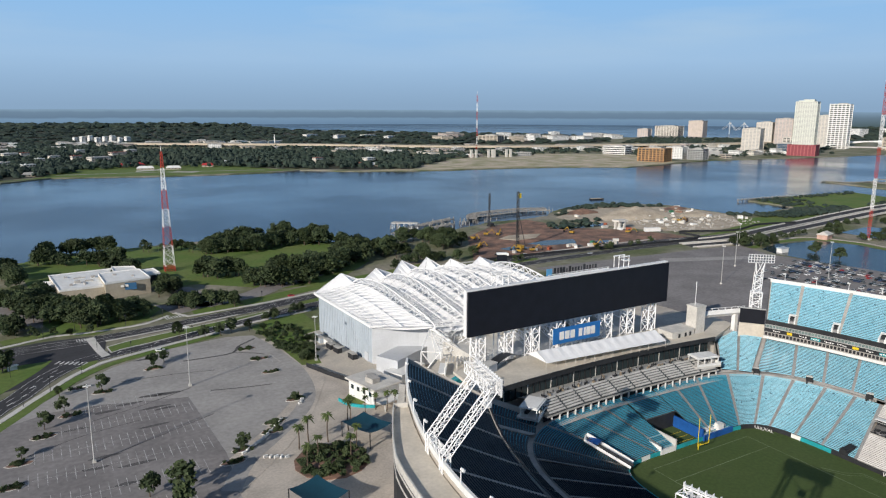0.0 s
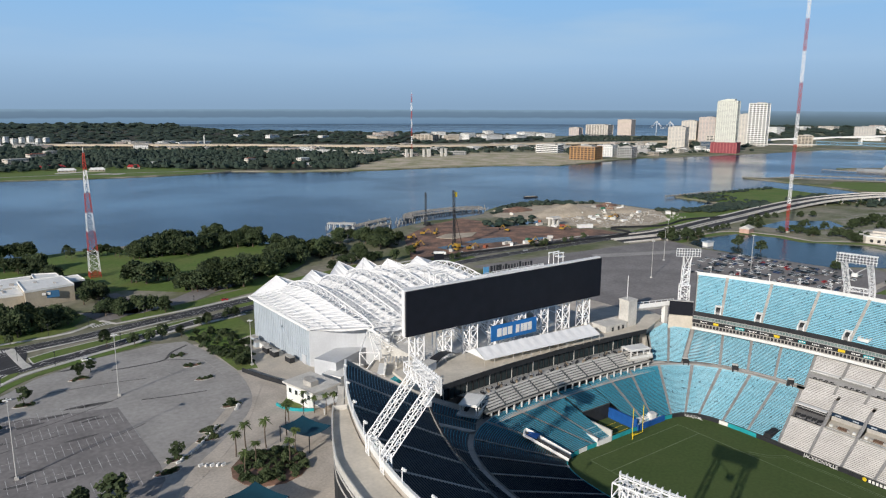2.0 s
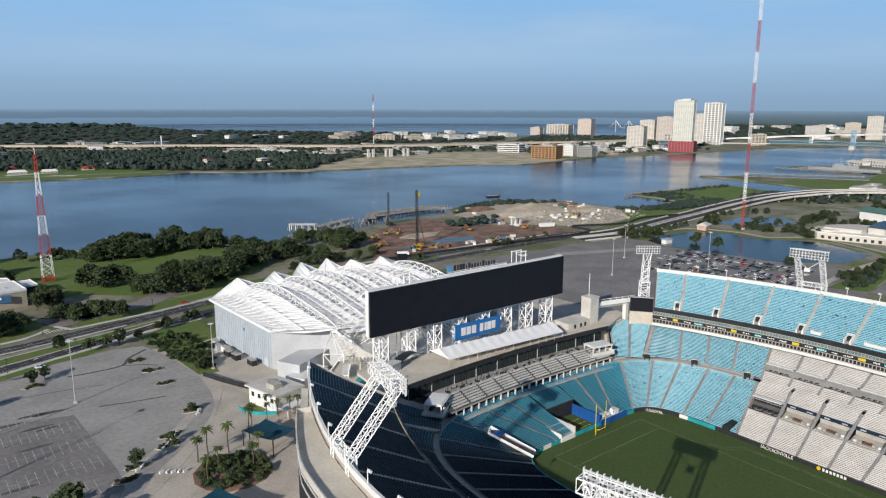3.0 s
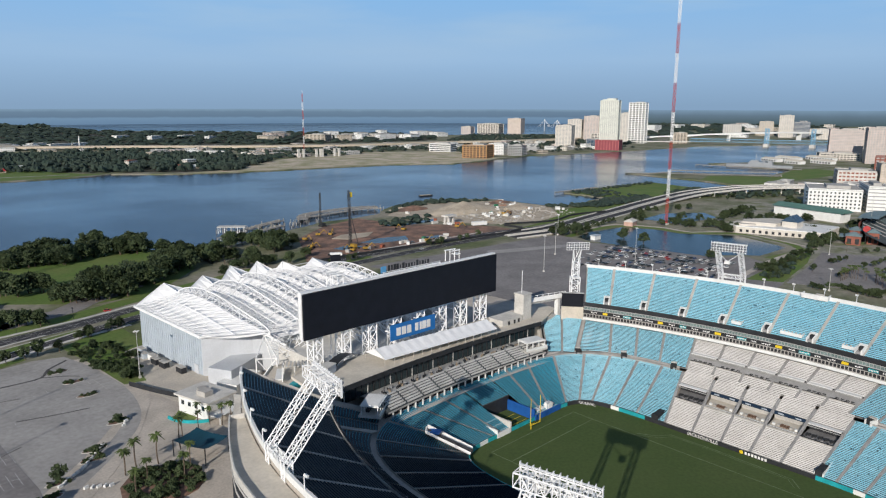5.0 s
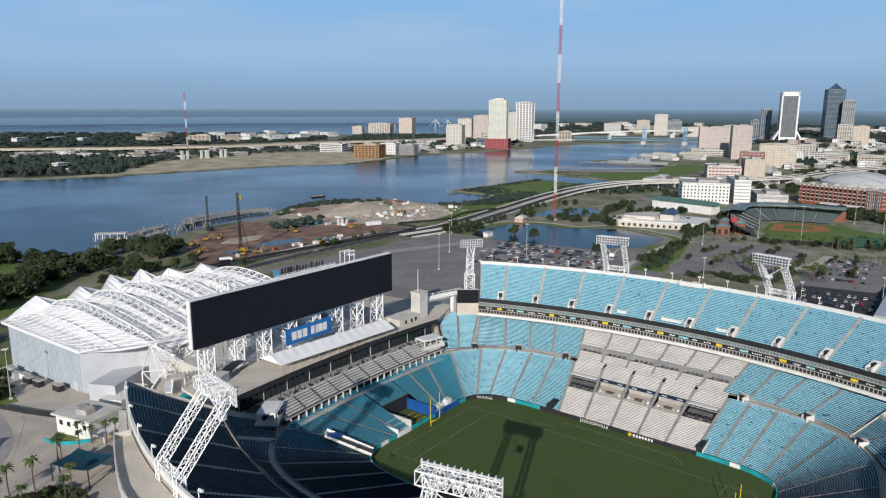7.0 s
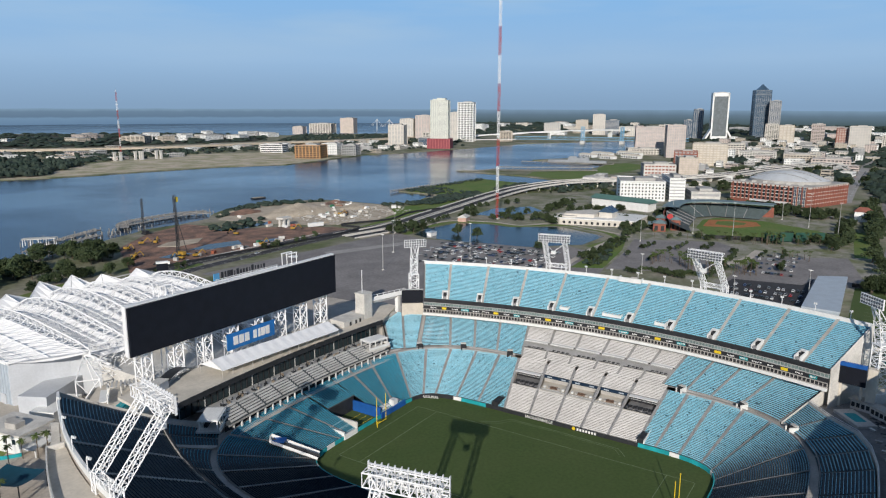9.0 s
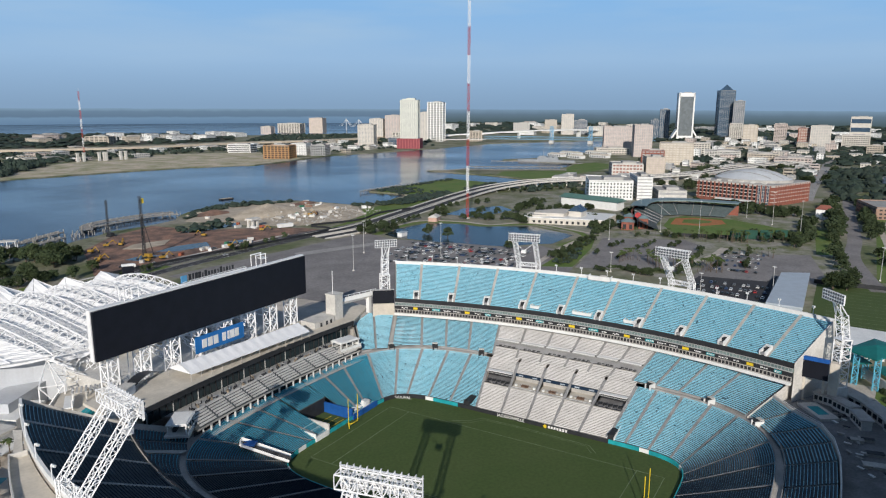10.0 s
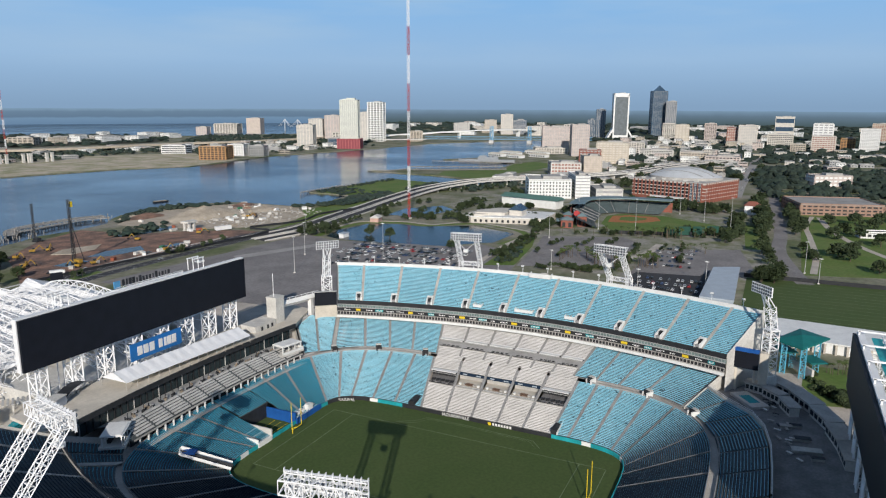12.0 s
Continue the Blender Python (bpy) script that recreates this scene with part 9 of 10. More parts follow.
for k, (x, y) in enumerate(line):
    box(bm, (x, y, 4), (4, 4, 8))
part("piers", bm, "concrete", far_road)["kind"] = "stuff"
for i, x in enumerate((-700, -712, -742, -752, -756, -786, -796)):
    sp = thing("bridge_pier", "bare pale concrete pier of an unfinished ramp", "pier", "bare piers", at=(x * 1.02, -1330 + 0.25 * (x + 700) * -1, 0))
    part("shaft", boxes([((0, 0, 9), (5, 4, 18)), ((0, 0, 18.5), (7, 5, 1.4))]), "pale_concrete", sp)

# streets and lots beyond the lot
patch("ballpark_lot", [(-306, -78), (-384, -88), (-436, -98), (-466, -30), (-441, -8), (-331, -10)], 0.10, "old_asphalt", "grey parking lot with palms", "parking lot")
patch("fairground_lot", [(-312, 5), (-416, 8), (-450, 74), (-360, 90), (-300, 60)], 0.10, "old_asphalt", "grey parking lot with palms", "parking lot")
patch("dark_lot", [(-300, 6), (-326, 9), (-333, 53), (-356, 58), (-275, 59), (-270, 20)], 0.13, "asphalt", "dark new asphalt lot with parked cars", "parking lot")
lane("avenue", [(-340, 122), (-387, 113), (-460, 104), (-550, 105), (-680, 100), (-795, 96), (-900, 93)], 12, 0.13, "old_asphalt", "pale concrete avenue under trees")
lane("avenue", [(-836, 47), (-1036, 45), (-1404, 46), (-1700, 44)], 16, 0.13, "new_lot", "pale city street with parked cars")
lane("park_path", [(-377, 128), (-450, 132), (-540, 130), (-615, 128), (-690, 136)], 5, 0.13, "paving", "pale curving path through the park", "pavement")
lane("park_path", [(-685, 143), (-600, 150), (-515, 168), (-430, 200)], 6, 0.13, "paving", "pale curving path through the park", "pavement")
lane("link_path", [(-330, -16), (-400, 4), (-445, 8)], 7, 0.14, "paving", "broad pale walkway between lots", "pavement")
patch("park_lawn", [(-370, 120), (-700, 124), (-720, 215), (-400, 230)], 0.06, "grass", "wide park lawn with trees", "lawn")
patch("row_lawn", [(-590, 70), (-596, 90), (-460, 96), (-455, 78)], 0.07, "grass", "long lawn with a dark walk", "lawn")

# loose site stores on the cleared bank
site_rng = random.Random(33)
for i in range(46):
    x, y = site_rng.uniform(-490, -300), site_rng.uniform(-500, -395)
    if i > 34:
        x, y = site_rng.uniform(-265, -130), site_rng.uniform(-372, -362)
    kind = (0, 2, 3, 2, 3, 0, 1, 2, 3, 4)[i % 10]
    c = thing("site_store", ("white site cabin", "rust red steel container", "stack of pale concrete pipes", "grey steel skip of rubble", "green fuel tank on skids")[kind] + " on the cleared bank", "site store", "site stores", at=(x, y, 0.1), turn=site_rng.uniform(0, 180))
    part("body", boxes([((0, 0, 1.2), (site_rng.uniform(2.5, 8), 2.6, 2.4))]), ("white_paint", "red_rust", "pale_concrete", "tread", "site_green")[kind], c)

# ---- buildings ----
M["crimson_light"] = shader("crimson_light", (0.40, 0.13, 0.13), 0.85, 0.15, 6, 0.8)
M["cream"] = shader("cream", (0.62, 0.58, 0.52), 0.8, 0.12, 8, 1.0)
M["tan"] = shader("tan", (0.52, 0.46, 0.38), 0.85, 0.15, 8, 1.0)
M["pinkish"] = shader("pinkish", (0.56, 0.48, 0.44), 0.85, 0.12, 8, 1.0)
M["orange_brick"] = shader("orange_brick", (0.42, 0.24, 0.11), 0.85, 0.15, 6, 0.8)
M["garage_brown"] = shader("garage_brown", (0.36, 0.235, 0.18), 0.88, 0.2, 6, 0.8)
M["red_brick"] = shader("red_brick", (0.29, 0.105, 0.075), 0.88, 0.25, 5, 0.5, second=(0.22, 0.085, 0.065))
M["grey_wall"] = shader("grey_wall", (0.38, 0.38, 0.38), 0.85, 0.15, 8, 1.0)
M["roof_grey"] = shader("roof_grey", (0.42, 0.41, 0.39), 0.9, 0.2, 7, 1.0)
M["green_glass"] = shader("green_glass", (0.62, 0.64, 0.57), 0.4, 0.1, 6, 1.0)
M["blue_glass"] = shader("blue_glass", (0.05, 0.09, 0.14), 0.2, 0.2, 8, 1.0, spec=0.6)
M["steel_glass"] = shader("steel_glass", (0.16, 0.18, 0.19), 0.2, 0.2, 10, 1.0, spec=0.6)
M["metal_roof"] = shader("metal_roof", (0.56, 0.58, 0.60), 0.5, 0.12, 12, 1.5)
M["green_roof"] = shader("green_roof", (0.10, 0.20, 0.17), 0.6, 0.15, 6, 0.8)


def tower(name, label, left, right, depth, h, wall, floors, piers=0, glass="glass_dark", roof="roof_grey", cover=0.5, plant=True, base=0.0, group=""):
    """A building whose front runs from left to right, depth metres deep: walls, a ring of glass on each floor, piers, roof."""
    a, b = Vector((*left, 0)), Vector((*right, 0))
    w = (b - a).length * 0.88
    d = (b - a).normalized()
    n = Vector((-d.y, d.x, 0))
    if (a + n - Vector((197, 99, 0))).length < (a - n - Vector((197, 99, 0))).length:
        n = -n
    c = (a + b) / 2 + n * depth / 2
    t = thing(name, label, "building", group, at=tuple(c), turn=math.degrees(math.atan2(d.y, d.x)))
    part("wall", boxes([((0, 0, base + (h - base) / 2), (w, depth, h - base))]), wall, t)
    top = part("roof", boxes([((0, 0, h + 0.3), (w + 0.5, depth + 0.5, 0.7))]), roof, t)
    part("parapet", boxes([((0, -depth / 2, h + 1.0), (w + 0.6, 0.6, 1.2)), ((0, depth / 2, h + 1.0), (w + 0.6, 0.6, 1.2)), ((-w / 2, 0, h + 1.0), (0.6, depth, 1.2)), ((w / 2, 0, h + 1.0), (0.6, depth, 1.2))]), wall, t)
    if plant:
        part("plant_room", boxes([((w * 0.08, 0, h + 2.2), (w * 0.45, depth * 0.5, 3.6))]), "roof_grey", top)
    fh = (h - base) / max(1, floors)
    g = fh * cover
    me = None
    for k in range(floors):
        z = base + fh * (k + 0.55)
        if me is None:
            ob = part("window_band", boxes([((0, -depth / 2 - 0.02, 0), (w * 0.94, 0.3, g)), ((0, depth / 2 + 0.02, 0), (w * 0.94, 0.3, g)), ((-w / 2 - 0.02, 0, 0), (0.3, depth * 0.94, g)), ((w / 2 + 0.02, 0, 0), (0.3, depth * 0.94, g))]), glass, t)
            me = ob.data
        else:
            ob = new("window_band", me)
            ob.parent = t
        ob.location = (0, 0, z)
    if piers:
        bm = bmesh.new()
        for i in range(piers + 1):
            x = -w / 2 + w * i / piers
            for s in (-1, 1):
                box(bm, (x, s * depth / 2, base + (h - base) / 2), (w / piers * 0.3, 0.7, h - base))
        m = max(2, int(piers * depth / w))
        for i in range(m + 1):
            y = -depth / 2 + depth * i / m
            for s in (-1, 1):
                box(bm, (s * w / 2, y, base + (h - base) / 2), (0.7, depth / m * 0.3, h - base))
        part("facade_grid", bm, wall, t)["kind"] = "stuff"
    return t


# riverfront towers on the far bank
pen = tower("condo_tower", "tall pale green-white condominium tower on a red garage base", (-1495, -1032), (-1516, -980), 36, 134, "green_glass", 34, 9, "grey_wall", cover=0.45, base=28)
part("garage_base", boxes([((0, -4, 14), (66, 50, 28))]), shader("crimson", (0.27, 0.07, 0.085), 0.85, 0.15, 6, 0.8), pen, "red brick garage base")
part("garage_pier", boxes([((-32 + 8 * k, -29.2, 14), (2, 1, 28)) for k in range(9)]), "crimson_light", pen)["kind"] = "stuff"
part("crown", boxes([((4, 0, 137), (24, 24, 7)), ((-14, 0, 136), (12, 20, 4))]), "green_glass", pen)
tower("office_tower", "tall white office tower with dark window strips", (-1876, -1175), (-1897, -1120), 52, 130, "white_paint", 22, 5, "glass_dark", cover=0.55)
tower("condo_tower", "slim pale tower beside the white office tower", (-1866, -1200), (-1878, -1170), 28, 96, "cream", 24, 3, "grey_wall")
tower("hotel", "beige riverside tower with brown roof", (-1517, -1198), (-1536, -1149), 44, 62, "cream", 16, 5, "grey_wall")
tower("hotel", "beige stepped riverside block", (-1870, -1412), (-1890, -1362), 46, 72, "cream", 18, 5, "grey_wall")
tower("hotel", "beige stepped riverside block", (-1892, -1360), (-1912, -1306), 46, 84, "pinkish", 20, 5, "grey_wall")
tower("office_block", "low cream block behind the tower", (-1700, -1200), (-1720, -1130), 40, 34, "cream", 8, 6, "glass_dark")
tower("office_block", "dark glazed low block by the river", (-1560, -1120), (-1575, -1062), 30, 24, "grey_wall", 6, 0, "blue_glass", cover=0.8)
tower("office_block", "orange brick riverside block with deep openings", (-993, -1072), (-1018, -1009), 46, 29, "orange_brick", 6, 7, "dark", cover=0.6)
tower("office_block", "low white office with long window strips", (-1094, -1296), (-1120, -1231), 40, 20, "white_paint", 4, 0, "dark", cover=0.5)
tower("apartment_block", "white stepped waterfront apartment block", (-1112, -1097), (-1128, -1056), 40, 27, "white_paint", 7, 6, "grey_wall")
tower("apartment_block", "white stepped waterfront apartment block", (-1132, -1050), (-1146, -1012), 36, 24, "grey_wall", 6, 6, "glass_dark")
tower("hospital", "tall tan hospital block with a banded front", (-2182, -1963), (-2205, -1898), 50, 64, "pinkish", 14, 0, "tan", cover=0.4)
tower("hospital", "low tan hospital wing", (-1978, -2044), (-1995, -1999), 40, 31, "pinkish", 7, 4, "grey_wall")
tower("hospital", "cream hospital block with a dark wing", (-2133, -2100), (-2171, -1994), 60, 40, "cream", 9, 8, "dark")
tower("office_block", "low tan office on the far bank", (-1140, -1960), (-1180, -1890), 50, 22, "tan", 5, 5, "dark")
tower("hotel", "tan mid-rise by the bridge", (-1950, -1050), (-1968, -1010), 34, 34, "tan", 8, 4, "dark")
# downtown on the home bank
tower("hotel", "broad pink-beige riverfront hotel slab", (-1631, -484), (-1660, -410), 44, 66, "pinkish", 19, 16, "grey_wall", cover=0.5)
tower("hotel", "tall pink-beige hotel tower downtown", (-1511, -369), (-1529, -326), 40, 75, "pinkish", 21, 8, "grey_wall", cover=0.5)
tower("hotel_podium", "long white hotel podium with arches", (-1560, -480), (-1600, -395), 50, 14, "cream", 3, 12, "dark")
wf = tower("office_tower", "tall white-framed glass tower with flared foot", (-2447, -474), (-2468, -416), 44, 166, "white_paint", 1, 0, "steel_glass", cover=0.9)
part("side_frame", boxes([((-25.5, -22.4, 83), (5, 2.4, 166)), ((25.5, -22.4, 83), (5, 2.4, 166)), ((0, -22.4, 160), (56, 2.4, 12)), ((-25.5, 22.4, 83), (5, 2.4, 166)), ((25.5, 22.4, 83), (5, 2.4, 166))]), "white_paint", wf)
for s in (-1, 1):
    bm = bmesh.new()
    v = [bm.verts.new(p) for p in ((s * 23, -23, 40), (s * 28, -23, 40), (s * 52, -23, 0), (s * 44, -23, 0), (s * 23, 23, 40), (s * 28, 23, 40), (s * 52, 23, 0), (s * 44, 23, 0))]
    for f in ((0, 1, 2, 3), (4, 5, 6, 7), (1, 2, 6, 5), (0, 3, 7, 4)):
        bm.faces.new([v[i] for i in f])
    part("flared_foot", bm, "white_paint", wf)
bo = tower("office_tower", "tall dark blue glass tower with a pyramid top", (-2745, -385), (-2767, -325), 60, 180, "blue_glass", 40, 8, "grey_wall", cover=0.25, plant=False)
bm = bmesh.new()
v = [bm.verts.new(p) for p in ((-22, -22, 180), (22, -22, 180), (22, 22, 180), (-22, 22, 180), (0, 0, 204))]
for i in range(4):
    bm.faces.new((v[i], v[(i + 1) % 4], v[4]))
part("pyramid_top", bm, "blue_glass", bo)
EYE2 = Vector((197, 99))


def away(az, dist, width):
    """The two front corners of a building that is width wide, dist from the lookout, at a heading."""
    f = Vector((math.sin(radians(az)), math.cos(radians(az))))
    r = Vector((f.y, -f.x))
    c = EYE2 + f * dist
    return tuple(c - r * width / 2), tuple(c + r * width / 2)


for az, dist, w, h, wall, fl, pr, gl, lab in (
        (262.1, 2950, 44, 140, "grey_wall", 34, 6, "blue_glass", "dark grey glazed office tower"), (262.0, 2700, 46, 60, "cream", 14, 6, "glass_dark", "cream office block with dark windows"),
        (256.9, 2900, 40, 108, "blue_glass", 26, 5, "grey_wall", "dark blue glazed tower"), (256.2, 2800, 34, 70, "blue_glass", 16, 5, "grey_wall", "dark glazed office block"),
        (257.9, 1560, 76, 44, "tan", 9, 10, "cream", "broad tan courthouse block with cream bands"), (256.2, 1520, 50, 30, "red_brick", 6, 6, "grey_wall", "brick and grey block"),
        (263.0, 2540, 48, 60, "tan", 12, 4, "cream", "plain tan office block"), (265.0, 2500, 40, 66, "pinkish", 15, 6, "dark", "brown stone office block"),
        (266.8, 2400, 60, 56, "red_brick", 12, 8, "cream", "pink granite office block"), (267.6, 2380, 60, 64, "cream", 14, 8, "grey_wall", "cream office slab with grey windows"),
        (270.0, 2800, 70, 86, "cream", 3, 0, "blue_glass", "square office tower with dark glass and pale frame"), (269.8, 2400, 80, 38, "cream", 7, 12, "dark", "broad cream stone building with tall windows"),
        (272.5, 2700, 66, 66, "white_paint", 8, 4, "grey_wall", "white office tower with a plain front"), (272.6, 2200, 66, 42, "cream", 8, 9, "red_brick", "cream building with red brick trim"),
        (275.4, 2250, 52, 62, "white_paint", 16, 10, "grey_wall", "white residential tower with fine balconies"), (276.0, 2800, 60, 66, "tan", 14, 8, "red_brick", "tan tower with a red crown"),
        (278.9, 2090, 48, 52, "cream", 15, 8, "grey_wall", "cream residential tower with ribbed front"), (281.2, 2250, 54, 57, "cream", 15, 8, "grey_wall", "cream residential tower with ribbed front"),
        (274.1, 2300, 40, 34, "orange_brick", 8, 5, "dark", "brown brick block with dark windows"), (271.0, 2100, 40, 24, "tan", 5, 6, "dark", "low tan block with dark windows"),
        (248.3, 3300, 60, 56, "tan", 12, 6, "grey_wall", "tan office across the water"), (249.6, 3100, 56, 84, "cream", 18, 6, "grey_wall", "pale riverside tower with grey windows"),
        (250.6, 3150, 70, 60, "blue_glass", 12, 0, "grey_wall", "low blue glass block"), (252.0, 3000, 100, 36, "cream", 8, 10, "grey_wall", "long low pale block"),
        (246.0, 3200, 80, 44, "grey_wall", 9, 8, "cream", "grey office block across the water"), (254.6, 2300, 44, 62, "cream", 12, 5, "dark", "tan office tower with a dark wing"),
        (259.5, 1900, 60, 28, "cream", 6, 8, "dark", "low cream office with dark windows"), (261.2, 1800, 90, 16, "pale_concrete", 4, 14, "dark", "long low concrete parking garage"),
        (264.0, 1700, 70, 18, "tan", 4, 10, "dark", "low tan building with dark windows"), (266.0, 1650, 80, 14, "pinkish", 3, 10, "dark", "low pinkish building with dark windows")):
    l, r = away(az, dist, w)
    tower("office_building", lab, l, r, w * 0.7, h, wall, fl, pr, gl)
# mid-distance city blocks
ht = tower("hotel", "white six-storey block with a grid of small windows", (-695, -204), (-720, -145), 66, 24, "white_paint", 1, 0, "white_paint", cover=0.05)
hotel = tower("hotel_wing", "white wing with a dark roof line", (-720, -145), (-729, -125), 66, 29, "white_paint", 7, 0, "grey_wall", cover=0.3)
a, b = Vector((-695, -204, 0)), Vector((-720, -145, 0))
nrm = Vector((0.92, 0.39, 0)) * 0.25
wme = None
for f in range(5):
    for k in range(15):
        p = a.lerp(b, (k + 0.5) / 15) + nrm
        if wme is None:
            ob = part("window", boxes([((0, 0, 0), (1.7, 0.4, 2.0))]), "glass_dark", ht)
            wme = ob.data
        else:
            ob = new("window", wme)
            ob.parent = ht
        ob.location = ht.matrix_basis.inverted() @ Vector((p.x, p.y, 4.2 + 4.2 * f))
tower("parking_garage", "open concrete garage with red panels", (-1007, -268), (-1030, -214), 50, 22, "pale_concrete", 4, 9, "red_brick", cover=0.45)
tower("apartment_block", "brown and cream apartment tower", (-1030, -214), (-1044, -182), 40, 34, "tan", 9, 6, "pinkish")
tower("parking_garage", "long tan and brick parking garage with open decks", (-697, 118), (-724, 214), 70, 12, "garage_brown", 3, 14, "dark", roof="new_lot", cover=0.42, plant=False)
tower("school", "pale pink school with white trim", (-1034, 145), (-1059, 204), 30, 16, "pinkish", 3, 8, "white_paint")
tower("warehouse", "low grey flat-roofed hall", (-731, -121), (-747, -84), 60, 12, "pale_concrete", 2, 0, "grey_wall")
tower("long_house", "long low white house with dark roof", (-560, 170), (-575, 222), 12, 5, "white_paint", 1, 10, "dark", roof="dark", plant=False)
vet = thing("museum_hall", "cream hall with a rounded end and glazed gable", "building")
plan = [(-478, -190), (-484, -198), (-496, -203), (-510, -200), (-540, -180), (-545, -118), (-497, -116)]
part("wall", prism(bmesh.new(), plan, 0, 6), "cream", vet)
part("cornice", prism(bmesh.new(), [(x * 1.001, y * 1.004) for x, y in plan], 6, 6.7), "white_paint", vet)
part("upper_hall", prism(bmesh.new(), [(-490, -190), (-505, -194), (-530, -178), (-535, -160), (-498, -160)], 6.7, 10), "cream", vet)
part("drum", rod(bmesh.new(), (-494, -188, 0), (-494, -188, 8.5), 11, 20), "cream", vet)
part("hall_block", boxes([((-512, -150, 8.5), (16, 14, 8))]), "cream", vet)
bm = bmesh.new()
v = [bm.verts.new(p) for p in ((-503, -158, 12.5), (-503, -142, 12.5), (-503, -150, 18), (-521, -158, 12.5), (-521, -142, 12.5), (-521, -150, 18))]
for f in ((0, 1, 2), (3, 5, 4), (0, 2, 5, 3), (1, 4, 5, 2)):
    bm.faces.new([v[i] for i in f])
part("gable_roof", bm, "blue_glass", vet, "glazed blue gable")
for k in range(13):
    f = (k + 0.5) / 13
    part("window", boxes([((-478.4 - 18 * f, -188 + 72 * f, 2.6), (0.8, 2.4, 2.6))], 14), "dark", vet)
grn = thing("green_roof_hall", "long white hall with a green metal roof", "building")
part("wall", prism(bmesh.new(), [(-632, -214), (-612, -138), (-630, -134), (-652, -210)], 0, 10), "white_paint", grn)
bm = bmesh.new()
v = [bm.verts.new(p) for p in ((-630, -216, 10), (-610, -136, 10), (-632, -131, 10), (-654, -211, 10), (-642, -213, 14), (-621, -134, 14))]
for f in ((0, 1, 5, 4), (2, 3, 4, 5), (0, 4, 3), (1, 2, 5)):
    bm.faces.new([v[i] for i in f])
part("roof", bm, "green_roof", grn)
row = thing("row_house", "white house with a red tile roof", "house", at=(-682, 74, 0))
part("wall", boxes([((0, 0, 5), (14, 16, 10)), ((8, 0, 3), (6, 12, 6))]), "white_paint", row)
bm = bmesh.new()
v = [bm.verts.new(p) for p in ((-8, -9, 10), (8, -9, 10), (8, 9, 10), (-8, 9, 10), (0, -4, 14.5), (0, 4, 14.5))]
for f in ((0, 1, 4), (1, 2, 5, 4), (2, 3, 5), (3, 0, 4, 5)):
    bm.faces.new([v[i] for i in f])
part("roof", bm, "red_brick", row, "red tile roof")

# arena with brick front and curved metal roof
ar = thing("arena", "large brick arena with a curved grey metal roof", "arena")
A, B, C, D = (-782, -81), (-748, 15), (-832, 50), (-866, -46)
part("wall", prism(bmesh.new(), [A, B, C, D], 0, 25), "red_brick", ar)
ux, uy = Vector((B[0] - A[0], B[1] - A[1])).normalized(), Vector((C[0] - B[0], C[1] - B[1])).normalized()
tn = math.degrees(math.atan2(ux.y, ux.x))
for z, hgt, mat in ((5.0, 0.9, "cream"), (10.0, 0.9, "cream"), (14.5, 0.9, "cream"), (18.5, 0.9, "cream"), (24.2, 1.6, "cream")):
    cx, cy = (A[0] + B[0]) / 2, (A[1] + B[1]) / 2
    part("stone_band", box(bmesh.new(), (cx + 0.1, cy, z), (102.5, 0.9, hgt), tn), mat, ar)
    cx, cy = (B[0] + C[0]) / 2, (B[1] + C[1]) / 2
    part("stone_band", box(bmesh.new(), (cx, cy, z), (0.9, 91.5, hgt), math.degrees(math.atan2(uy.y, uy.x)) - 90), mat, ar)
wins = None
for k in range(16):
    for z in (7.5, 12.4, 16.6, 21.5):
        p = Vector(A) + ux * (6 + 5.6 * k)
        if wins is None:
            wo = part("window", box(bmesh.new(), (0, 0, 0), (3.2, 0.8, 3.0), tn), "glass_dark", ar)
            wins = wo.data
        else:
            wo = new("window", wins)
            wo.parent = ar
        wo.location = (p.x, p.y, z)
p = Vector(B) - ux * 12
part("glass_corner", box(bmesh.new(), (p.x, p.y, 13), (15, 1.4, 23), tn), "blue_glass", ar, "tall glazed corner")
part("canopy", box(bmesh.new(), (Vector(A).lerp(Vector(B), 0.55).x + 6, Vector(A).lerp(Vector(B), 0.55).y - 2, 5), (46, 12, 1), tn), "white_paint", ar)
cx, cy = (A[0] + C[0]) / 2, (A[1] + C[1]) / 2
flat = prism(bmesh.new(), [A, B, C, D], 25.0, 26.2)
part("flat_roof", flat, "roof_grey", ar)
bm = bmesh.new()
nu, nr = 40, 7
rings = []
for j in range(nr + 1):
    r = j / nr
    ringv = []
    for i in range(nu):
        a = 2 * math.pi * i / nu
        q = Vector((cx, cy)) + ux * math.cos(a) * 47 * r + uy * math.sin(a) * 40 * r
        ringv.append(bm.verts.new((q.x, q.y, 29.4 + 11.4 * (1 - r * r))))
    rings.append(ringv)
for ra, rb in zip(rings, rings[1:]):
    for i in range(nu):
        bm.faces.new((ra[i], rb[i], rb[(i + 1) % nu], ra[(i + 1) % nu]))
bmesh.ops.remove_doubles(bm, verts=bm.verts, dist=0.01)
bmesh.ops.recalc_face_normals(bm, faces=bm.faces)
part("roof", bm, "metal_roof", ar, "shallow domed grey metal roof")
bm = bmesh.new()
loop = []
for i in range(nu):
    a = 2 * math.pi * i / nu
    q = Vector((cx, cy)) + ux * math.cos(a) * 48 + uy * math.sin(a) * 41
    loop.append((q.x, q.y))
prism(bm, loop, 26.2, 29.6)
part("drum", bm, "tread", ar)
bm = bmesh.new()
